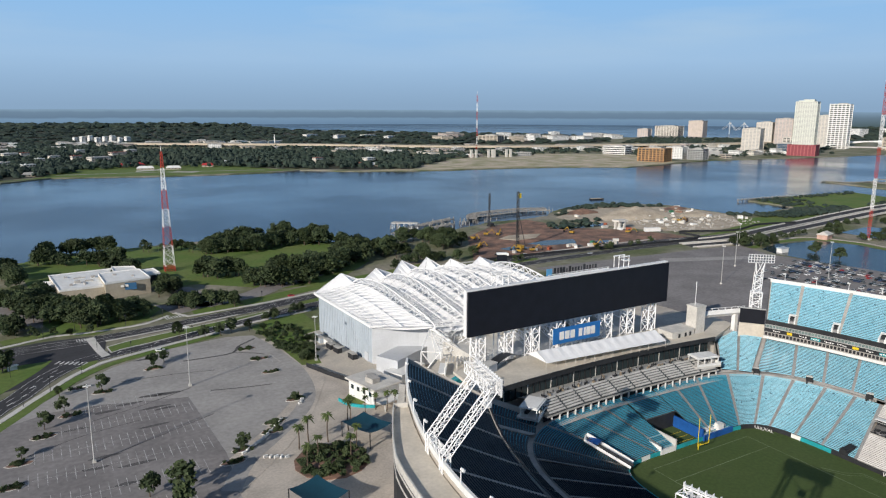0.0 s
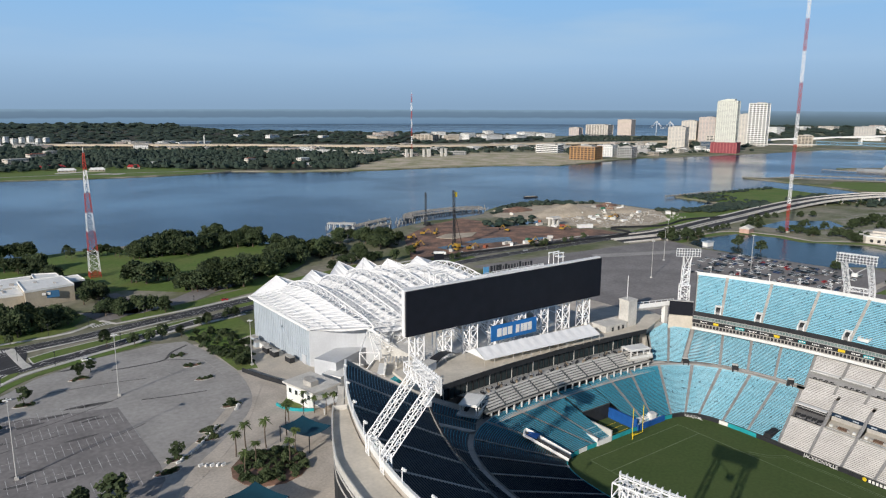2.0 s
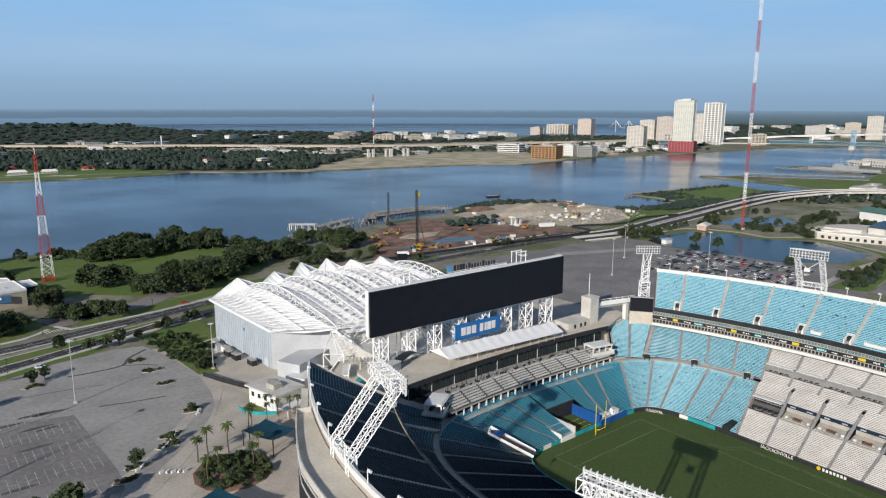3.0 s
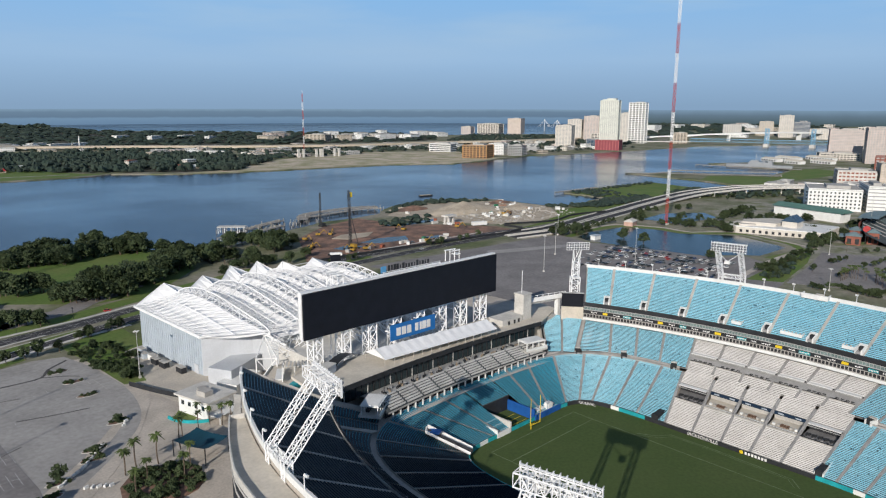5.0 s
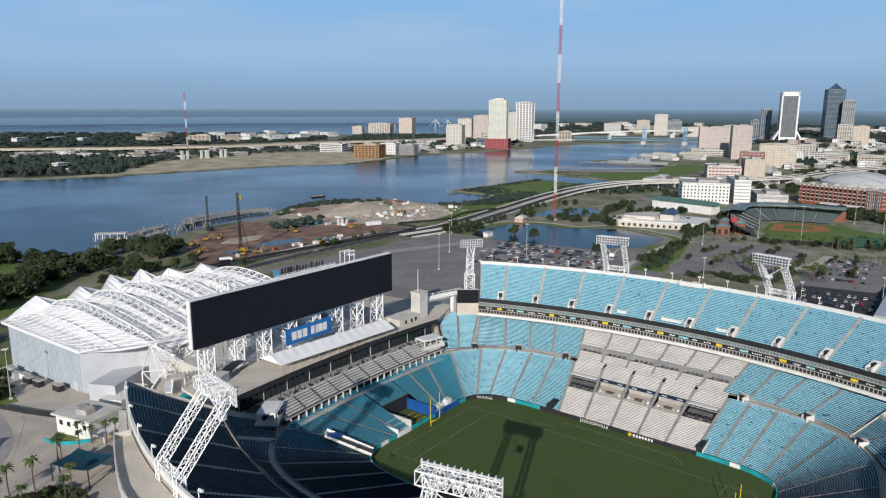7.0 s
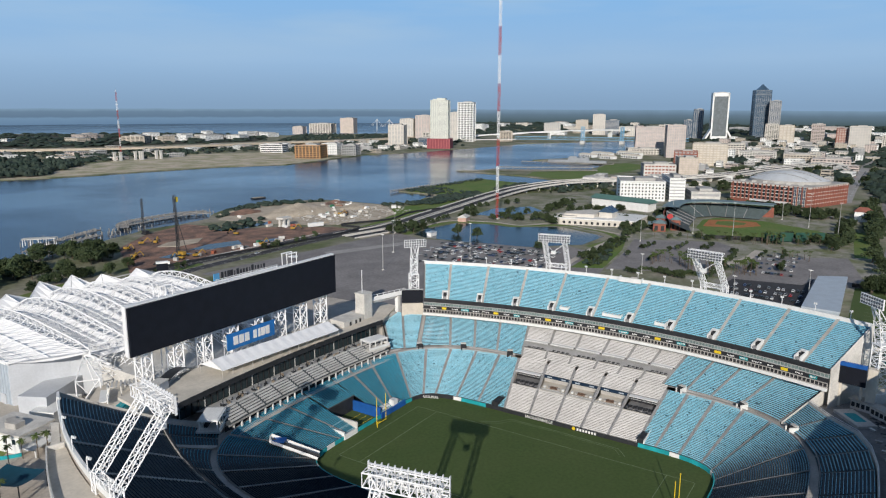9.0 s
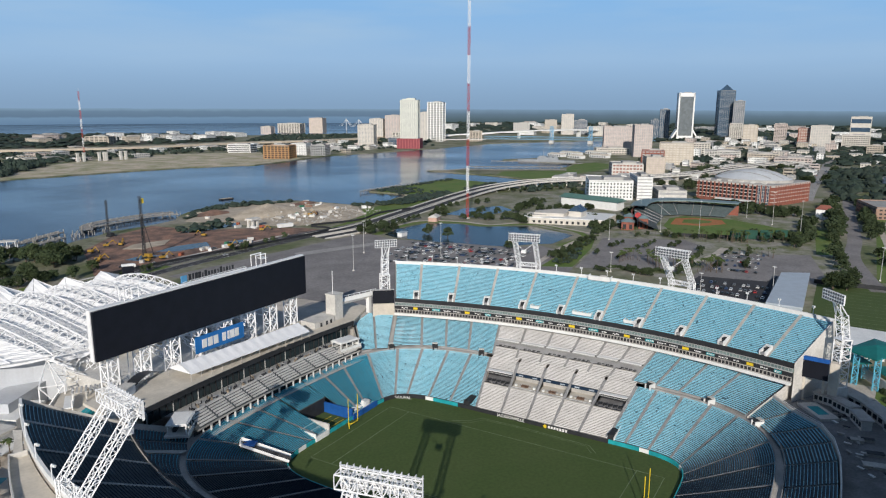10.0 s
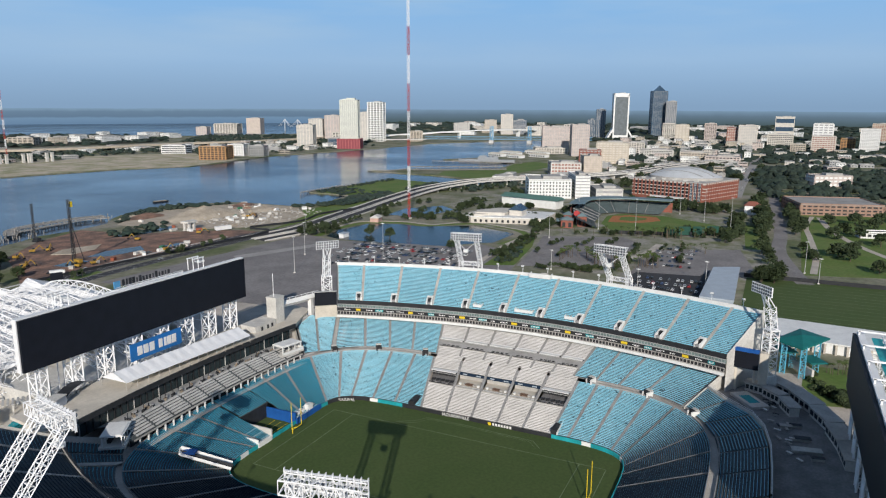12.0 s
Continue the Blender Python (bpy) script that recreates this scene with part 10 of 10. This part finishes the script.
for f in (-0.55, -0.18, 0.2):
    prev = None
    for i in range(21):
        s = -0.92 + 1.84 * i / 20
        if s * s + f * f > 0.95:
            prev = None
            continue
        q = Vector((cx, cy)) + ux * s * 47 + uy * f * 40
        cur = (q.x, q.y, 29.7 + 11.4 * (1 - s * s - f * f))
        if prev:
            rod(bm, prev, cur, 0.55)
        prev = cur
part("roof_ridge", bm, "grey_wall", ar)["kind"] = "stuff"
for k in range(18):
    p = Vector(A) + ux * (3 + 5.6 * k)
    part("brick_pier", box(bmesh.new(), (p.x + 0.3, p.y - 0.1, 12.6), (1.5, 1.6, 25.2), tn), "red_brick", ar)
for k in range(15):
    p = Vector(B) + uy * (4 + 6.0 * k)
    part("brick_pier", box(bmesh.new(), (p.x, p.y + 0.3, 12.6), (1.5, 1.6, 25.2), tn), "red_brick", ar)
for k in range(7):
    p = Vector(B) - ux * (5 + 2.2 * k)
    part("glass_mullion", box(bmesh.new(), (p.x + 0.5, p.y - 0.2, 13), (0.3, 1.0, 22), tn), "cream", ar)
for k in range(5):
    p = Vector(B) - ux * 12
    part("glass_transom", box(bmesh.new(), (p.x + 0.6, p.y - 0.2, 4.5 + 4.4 * k), (15, 0.9, 0.4), tn), "cream", ar)
for k in range(6):
    p = Vector((cx, cy)) + ux * (-38 + 15 * k) - uy * 41
    part("roof_unit", box(bmesh.new(), (p.x, p.y, 27.2), (5, 3, 2), tn), "pale_concrete", ar)

# ballpark
patch("ballpark_field", [(-536, -66), (-592, -72), (-612, -62), (-616, -15), (-594, 22), (-566, 56), (-522, 52), (-496, 8), (-480, -38)], 0.16, "grass", "mown green ballpark outfield grass", "field")
patch("infield_dirt", [(-548, -62), (-592, -66), (-606, -50), (-604, -20), (-580, -12), (-556, -30)], 0.19, shader("clay", (0.42, 0.17, 0.07), 0.95, 0.2, 5, 0.6), "orange clay infield of the ballpark", "earth", 0.05)
patch("infield_grass", [(-566, -54), (-588, -56), (-596, -46), (-592, -28), (-578, -28), (-564, -40)], 0.22, "grass", "mown grass diamond of the infield", "field", 0.05)
bp = thing("ballpark_stand", "dark green ballpark stand under a long grey-green roof", "grandstand")
for pts_in, pts_out in (([(-500, -62), (-532, -72), (-566, -76), (-600, -80)], [(-488, -80), (-520, -92), (-562, -104), (-606, -106)]), ([(-600, -80), (-616, -66), (-622, -20)], [(-606, -106), (-644, -78), (-648, -12)])):
    st, se = seat_rows(pts_in, pts_out, 1.0, 11, 16)
    part("steps", st, "step_shade_grey", bp)
    part("seats", se, shader("bleacher_green", (0.09, 0.125, 0.13), 0.6, 0.2, 4, 0.5) if "bleacher_green" not in bpy.data.materials else bpy.data.materials["bleacher_green"], bp)["kind"] = "stuff"
part("roof", ribbon(bmesh.new(), smooth_line([(-556, -98), (-585, -102), (-612, -100), (-632, -82), (-640, -58), (-640, -8)], 6), 17, 16, 1.2), "slate_roof", bp, "long grey-green metal roof")
part("back_wall", ribbon(bmesh.new(), smooth_line([(-520, -94), (-562, -106), (-608, -108), (-646, -80), (-650, -10)], 8), 1, 11, 11), "red_brick", bp)
for x, y, w, d, h in ((-497, -92, 13, 12, 8), (-510, -80, 9, 9, 10.5), (-524, -98, 12, 10, 9)):
    gate_block = part("gate_house", boxes([((x, y, h / 2), (w, d, h))], 15), "red_brick", bp)
    bm = bmesh.new()
    c, r = Vector((x, y, h)), Matrix.Rotation(radians(15), 3, "Z")
    v = [bm.verts.new(c + r @ Vector((sx * (w / 2 + 0.8), sy * (d / 2 + 0.8), 0.02))) for sx, sy in ((-1, -1), (1, -1), (1, 1), (-1, 1))]
    top = bm.verts.new(c + Vector((0, 0, 3.4)))
    for i in range(4):
        bm.faces.new((v[i], v[(i + 1) % 4], top))
    bm.faces.new(v[::-1])
    part("hip_roof", bm, "slate_roof", gate_block)
    for k in (-1, 1):
        q = c + r @ Vector((w / 2 + 0.05, k * d * 0.25, -h * 0.5))
        part("arch_opening", boxes([((q.x, q.y, h * 0.42), (0.5, d * 0.26, h * 0.6))], 15), "dark", gate_block)
part("entrance_canopy", boxes([((-503, -101, 6.0), (16, 8, 0.6))], 15), "slate_roof", bp)
part("round_sign", rod(bmesh.new(), (-511, -86, 12.5), (-510.4, -85.8, 12.5), 3.0, 20), "red_paint", bp, "round red and white sign")
part("sign_post", boxes([((-511, -86, 5.0), (0.6, 0.6, 10))]), "white_paint", bp)
for (xa, ya), (xb, yb) in (((-540, -73.5), (-536, -96)), ((-556, -75.5), (-554, -101)), ((-572, -77), (-572, -104)), ((-588, -79), (-590, -105)), ((-606, -75), (-622, -94)), ((-613, -68), (-640, -80)), ((-617, -54), (-645, -58)), ((-620, -36), (-647, -36))):
    part("aisle", rod(bmesh.new(), (xa, ya, 1.6), (xb, yb, 11.2), 0.4, 4), "stair_grey", bp)
for k in range(9):
    f = k / 8
    part("roof_post", boxes([((-585 - 52 * min(1, f * 1.6), -99 + 90 * max(0, f - 0.4) * 1.2, 12.5), (0.5, 0.5, 6.2))]), "dark", bp)
owall = thing("outfield_wall", "dark green outfield wall with boards", "wall")
part("wall", ribbon(bmesh.new(), [(-480, -40), (-495, 8), (-520, 54), (-566, 58)], 0.6, 3.4, 3.4), "dark", owall)
for k in range(4):
    p = Vector((-494, 10)).lerp(Vector((-516, 46)), k / 3)
    part("board", box(bmesh.new(), (p.x + 3, p.y, 5), (1, 11, 8), 25), shader("board_green", (0.015, 0.07, 0.05), 0.5, 0.15, 3, 0.4) if "board_green" not in bpy.data.materials else bpy.data.materials["board_green"], owall)
for x, y in ((-498, -60), (-488, -22), (-540, 60), (-600, 30), (-575, -100), (-640, 0)):
    lamp_mast(x, y, 34)

# ---- bridges ----
def long_bridge(line, z0, z1, width, label, material, every):
    t = thing("river_bridge", label, "bridge", "river bridges")
    pts = smooth_line(line, 25)
    n = len(pts)
    bm = bmesh.new()
    prev = None
    for i, (x, y) in enumerate(pts):
        f = i / (n - 1)
        z = z0 + (z1 - z0) * math.sin(math.pi * f)
        a, b = pts[max(i - 1, 0)], pts[min(i + 1, n - 1)]
        d = Vector((b[0] - a[0], b[1] - a[1])).normalized()
        deep = 2.2 + 3.0 * abs(math.cos(math.pi * i / every))
        row = [bm.verts.new((x - d.y * w, y + d.x * w, zz)) for w, zz in ((-width / 2, z - deep), (-width / 2, z + 1), (width / 2, z + 1), (width / 2, z - deep))]
        if prev:
            for k in range(4):
                bm.faces.new((prev[k], prev[(k + 1) % 4], row[(k + 1) % 4], row[k]))
        prev = row
        if i % every == 0 and 0 < i < n - 1:
            part("pier", box(bmesh.new(), (x, y, (z - 3) / 2 - 1), (5, width * 0.8, z - 1), math.degrees(math.atan2(d.y, d.x))), material, t)
    bmesh.ops.recalc_face_normals(bm, faces=bm.faces)
    part("deck", bm, material, t)
    return t


long_bridge([(-2040, -1240), (-2150, -1110), (-2330, -960), (-2560, -860), (-2900, -800)], 12, 30, 22, "long white arched highway bridge over the river", "white_paint", 6)
bb = thing("lift_bridge", "pale blue steel lift bridge with two towers", "bridge", "river bridges")
M["bridge_blue"] = shader("bridge_blue", (0.22, 0.42, 0.58), 0.5, 0.12, 6, 0.8)
for p in ((-2025, -781), (-2069, -663)):
    bm = bmesh.new()
    truss(bm, (*p, -2), (*p, 55), 9, 6, 0.9, (1, 0, 0))
    part("lift_tower", bm, "bridge_blue", bb)
    part("pier", boxes([((*p, 3), (14, 14, 10))]), "pale_concrete", bb)
ends = [(-1950, -990), (-2025, -781), (-2069, -663), (-2140, -470)]
for p, q in zip(ends, ends[1:]):
    bm = bmesh.new()
    truss(bm, (*p, 15), (*q, 15), 9, 12, 0.6, (0, 0, 1))
    part("span_truss", bm, "bridge_blue", bb)
part("approach", ribbon(bmesh.new(), [(-1820, -1120), (-1950, -990)], 14, 11, 3), "pale_concrete", bb)
st = thing("cable_bridge", "small cable-stayed bridge far off", "bridge", at=(-2560, -2050, 0))
for x, y in ((0, 0), (60, 120)):
    part("pylon", boxes([((x, y, 28), (4, 4, 56))]), "blue_panel", st)
    for k in range(3):
        part("cable", rod(bmesh.new(), (x, y, 54), (x - 20 - 10 * k, y - 40 - 16 * k, 20), 0.5), "white_steel", st)
        part("cable", rod(bmesh.new(), (x, y, 54), (x + 20 + 10 * k, y + 40 + 16 * k, 20), 0.5), "white_steel", st)

# ---- scattered low buildings ----
brng = random.Random(21)


KIND = {"city blocks": "city_block", "waterfront blocks": "waterfront_building", "far suburb": "suburb_building"}


def low_block(x, y, w, d, h, turn, wall, roof, group, label):
    if group == "far suburb" or x < -1400:
        bm = boxes([((0, 0, h / 2), (w, d, h))])
        solid = len(bm.faces)
        box(bm, (0, 0, h + 0.2), (w + 0.8, d + 0.8, 0.5))
        box(bm, (w * 0.15, 0, h + 1.0), (w * 0.2, d * 0.25, 1.4))
        topped = len(bm.faces)
        for k in range(max(1, int(h / 4))):
            z = (k + 0.55) * h / max(1, int(h / 4))
            for j in range(max(2, int(w / 5))):
                box(bm, (-w / 2 + (j + 0.5) * w / max(2, int(w / 5)), 0, z), (2.6, d + 0.3, 1.6))
            for j in range(max(2, int(d / 5))):
                box(bm, (0, -d / 2 + (j + 0.5) * d / max(2, int(d / 5)), z), (w + 0.3, 2.6, 1.6))
        for i, f in enumerate(bm.faces):
            f.material_index = 0 if i < solid else 1 if i < topped else 2
        ob = part(KIND[group], bm, wall)
        ob.data.materials.append(M[roof])
        ob.data.materials.append(M["glass_dark"])
        ob.matrix_basis = pose(x, y, 0, 0, 0, turn)
        tagged(ob, label, "building", group)
        return
    t = thing(KIND[group], label, "building", group, at=(x, y, 0), turn=turn)
    part("wall", boxes([((0, 0, h / 2), (w, d, h))]), wall, t)
    part("roof", boxes([((0, 0, h + 0.2), (w + 0.8, d + 0.8, 0.5)), ((w * 0.15, 0, h + 1.0), (w * 0.2, d * 0.25, 1.4))]), roof, t)
    fl = max(1, int(h / 4))
    bm = bmesh.new()
    for k in range(fl):
        z = (k + 0.55) * h / fl
        box(bm, (0, 0, z), (w + 0.3, d * 0.86, h / fl * 0.4))
        box(bm, (0, 0, z), (w * 0.86, d + 0.3, h / fl * 0.4))
    part("glazing", bm, "dark" if wall in ("tan", "pinkish") else "steel_glass" if h > 12 else "grey_wall", t)


def block_field(poly, count, lo, hi, hmin, hmax, group, label):
    xs, ys = [p[0] for p in poly], [p[1] for p in poly]
    made = 0
    while made < count:
        x, y = brng.uniform(min(xs), max(xs)), brng.uniform(min(ys), max(ys))
        if not inside(poly, x, y):
            continue
        wall, roof, word = brng.choice((("white_paint", "white_paint", "white"), ("cream", "roof_grey", "cream"), ("tan", "roof_grey", "tan"), ("grey_wall", "pale_concrete", "grey"), ("pinkish", "roof_grey", "pink-grey"), ("white_paint", "pale_concrete", "white"), ("white_paint", "roof_grey", "white")))
        low_block(x, y, brng.uniform(lo, hi), brng.uniform(lo, hi) * 0.7, brng.uniform(hmin, hmax), brng.choice((0, 10, 90, -12)), wall, roof, group, word + " " + label)
        made += 1


block_field([(-880, -60), (-900, -230), (-1250, -290), (-1420, -200), (-1500, -60), (-1400, 30), (-900, 20)], 70, 12, 32, 4, 12, "city blocks", "flat-roofed city block")
block_field([(-1500, -330), (-1500, 60), (-2500, 60), (-2500, -420)], 84, 16, 44, 6, 22, "city blocks", "flat-roofed city block")
block_field([(-1250, 80), (-1250, 320), (-2500, 520), (-2500, 80)], 46, 16, 40, 5, 13, "city blocks", "low house or shop among trees")
block_field([(-1090, -1120), (-1180, -1050), (-1400, -1010), (-1640, -985), (-1700, -1250), (-1500, -1500), (-1200, -1450)], 64, 12, 34, 4, 12, "waterfront blocks", "low waterfront building")
block_field([(-640, -1330), (-1150, -1330), (-1300, -1550), (-900, -1750), (-500, -1900), (-300, -2000)], 46, 14, 44, 4, 10, "far suburb", "low building in the far suburb")
block_field([(500, -2000), (-100, -2080), (-560, -1930), (-300, -2300), (400, -2400)], 34, 16, 50, 6, 13, "far suburb", "low building in the far suburb")
block_field([(-1000, -2000), (-1500, -1750), (-1850, -2000), (-1700, -2300), (-1300, -2500)], 26, 30, 80, 10, 20, "far suburb", "low building in the far suburb")
block_field([(-2500, -1100), (-3300, -1000), (-4300, -1300), (-3600, -2200), (-2500, -1700)], 24, 40, 110, 10, 34, "far suburb", "low building in the far suburb")
block_field([(-2600, -350), (-2600, 500), (-4300, 700), (-4300, -800)], 24, 40, 110, 8, 26, "far suburb", "low building in the far suburb")
block_field([(-860, -240), (-900, -330), (-990, -330), (-1000, -260)], 7, 20, 36, 5, 9, "city blocks", "flat-roofed city block")
for x, y, w, d, roof, word in ((21, -1437, 44, 22, "red_paint", "red"), (63, -1560, 46, 20, "roof_grey", "grey"), (14, -1690, 40, 18, "red_brick", "brown-red"), (-110, -1362, 22, 10, "red_paint", "red"), (-40, -1330, 26, 8, "white_paint", "white"), (8, -1345, 30, 9, "white_paint", "white"), (120, -1440, 18, 12, "red_brick", "brown-red"), (-385, -1240, 18, 10, "red_brick", "brown-red"), (-410, -1222, 24, 9, "white_paint", "white"), (200, -1300, 18, 12, "roof_grey", "grey"), (260, -1320, 20, 12, "red_brick", "brown-red"), (-160, -1420, 20, 12, "white_paint", "white")):
    hs = thing("park_house", "low pale house with a %s pitched roof by the park" % word, "house", "park houses", at=(x, y, 0), turn=brng.uniform(-20, 20))
    part("wall", boxes([((0, 0, 1.7), (w, d, 3.4))]), "tan", hs)
    bm = bmesh.new()
    v = [bm.verts.new(q) for q in ((-w / 2 - 1, -d / 2 - 1, 3.4), (w / 2 + 1, -d / 2 - 1, 3.4), (w / 2 + 1, d / 2 + 1, 3.4), (-w / 2 - 1, d / 2 + 1, 3.4), (-w / 2 + 3, 0, 7.4), (w / 2 - 3, 0, 7.4))]
    for f in ((0, 1, 5, 4), (2, 3, 4, 5), (1, 2, 5), (3, 0, 4), (3, 2, 1, 0)):
        bm.faces.new([v[i] for i in f])
    part("roof", bm, roof, hs)
    for k in range(max(1, int(w / 6))):
        part("window", boxes([((-w / 2 + 3 + 6 * k, d / 2 + 0.05, 1.9), (2.2, 0.3, 1.4))]), "dark", hs)
for k in range(8):
    f = k / 7
    low_block(62 - 146 * f, -2482 + 74 * f, 12 + 3 * (k % 2), 14, 17 + 3 * (k % 3), 25, "white_paint", "white_paint", "far suburb", "white apartment block among the far woods")
for x, y, w, h in ((-312, -2195, 60, 9), (-380, -2165, 50, 12), (-440, -2175, 70, 8), (-500, -2200, 60, 7), (-770, -2600, 60, 10), (-830, -2440, 50, 12), (-960, -2470, 70, 10), (-1010, -2380, 40, 8)):
    low_block(x, y, w, 22, h, 25, "white_paint", "pale_concrete", "far suburb", "long white building on the far bank")
for x, y, w, h, roof, word in ((234, -1772, 30, 13, "white_paint", "white"), (205, -1755, 18, 14, "red_brick", "red-roofed"), (150, -1640, 22, 13, "roof_grey", "grey"), (178, -1560, 16, 13, "white_paint", "white"), (110, -1600, 20, 14, "red_brick", "red-roofed"), (70, -1560, 40, 13, "roof_grey", "grey"), (20, -1690, 34, 14, "red_brick", "red-roofed"), (-20, -1800, 26, 13, "pale_concrete", "pale"), (90, -1820, 20, 14, "white_paint", "white"), (240, -1500, 20, 12, "pale_concrete", "pale"), (200, -1420, 22, 12, "white_paint", "white"), (-330, -1330, 20, 13, "red_brick", "red-roofed"), (-430, -1290, 24, 12, "white_paint", "white")):
    low_block(x, y, w, w * 0.6, h, 20, "cream", roof, "far suburb", word + " house among the trees of the far bank")
patch("park_court", [(-40, -1290), (-75, -1262), (-60, -1245), (-20, -1272)], 0.12, "pale_concrete", "pale paved court in the far park", "court")
patch("park_court", [(30, -1330), (-30, -1345), (-30, -1328), (28, -1312)], 0.12, "pale_concrete", "pale paved court in the far park", "court")
chapel = thing("steeple", "slim white church steeple among the far woods", "church", at=(-480, -2120, 0))
part("spire", rod(bmesh.new(), (0, 0, 0), (0, 0, 26), 2.0, 6), "white_paint", chapel)
part("cap", boxes([((0, 0, 28), (2, 2, 5))]), "white_paint", chapel)

# ---- cars ----
CAR_MATS = [shader("car_" + n, c, 0.3, 0.05, 2, 0.5, spec=0.5) for n, c in (("white", (0.7, 0.7, 0.7)), ("black", (0.02, 0.02, 0.022)), ("silver", (0.42, 0.43, 0.44)), ("red", (0.4, 0.03, 0.03)), ("blue", (0.04, 0.07, 0.16)), ("grey", (0.13, 0.135, 0.14)))]
CAR_WORD = ("white", "black", "silver", "red", "dark blue", "grey")


def make_car(i):
    """A bevelled body that carries its glasshouse and four tyres."""
    bm = boxes([((0, 0, 0.66), (1.8, 4.5, 0.62))])
    bmesh.ops.bevel(bm, geom=bm.edges[:], offset=0.16, segments=1, affect="EDGES")
    box(bm, (0, -0.35, 1.47), (1.32, 1.55, 0.07))
    for sx in (-0.82, 0.82):
        for sy in (-1.4, 1.4):
            box(bm, (sx, sy, 0.3), (0.2, 0.62, 0.6))
    t = part("car", bm, CAR_MATS[i])
    tagged(t, "parked %s car in the lot" % CAR_WORD[i], "car", "parked cars")
    bm = bmesh.new()
    v = [bm.verts.new(p) for p in ((-0.8, -1.7, 0.9), (0.8, -1.7, 0.9), (0.8, 1.2, 0.9), (-0.8, 1.2, 0.9), (-0.65, -1.1, 1.45), (0.65, -1.1, 1.45), (0.65, 0.4, 1.45), (-0.65, 0.4, 1.45))]
    for f in ((0, 1, 5, 4), (1, 2, 6, 5), (2, 3, 7, 6), (3, 0, 4, 7)):
        bm.faces.new([v[k] for k in f])
    part("window_glass", bm, "glass_dark", t)
    return t


cars = [make_car(i) for i in range(6)]
spots = []
for r in range(12):
    for c in range(40):
        x, y = -248 - 17 * (r // 2) - 5.6 * (r % 2), -222 + 2.75 * c - 1.4 * r
        full = 0.85 if c % 11 > 2 else 0.4
        if brng.random() < full * (0.55 + 0.04 * r) and not (x < -338 and y < -140):
            spots.append((x, y, 90 + 180 * (r % 2)))
for r in range(3):
    for c in range(30):
        x, y = -282 - 14 * r, 14 + 1.5 * c
        if c % 2 == 0 and brng.random() < 0.75:
            spots.append((x, y, 90))
for r in range(5):
    for c in range(16):
        if brng.random() < 0.5:
            spots.append((-356 - 17 * r, 12 + 2.6 * c * 0.8, 90))
for c in range(26):
    spots.append((-900 - 18 * c, 40 + 10 * (c % 2), 90))
spots += [(-330, 92, 0), (-345, 96, 20), (202, -372, 60), (207, -365, 60), (115, -352, 70), (60, -330, 80), (-40, -345, 85), (150, -262, 60), (-120, -340, 88), (-200, -338, 88), (-128, -370, 20), (-150, -360, 60), (-214, -366, 80), (-240, -362, 80), (-250, -361, 85), (-225, -364, 80)]
for k, (x, y, tn) in enumerate(spots):
    i = brng.choice((0, 0, 0, 0, 1, 1, 1, 1, 1, 2, 2, 2, 4, 4, 5, 5, 5, 5, 3) if brng.random() < 0.6 else (0, 1, 1, 2, 4, 5))
    m = pose(x, y, 0.14, 0, 0, tn + brng.uniform(-3, 3))
    if k < 6:
        cars[k].matrix_basis = m
    else:
        copy_thing(cars[i], m)
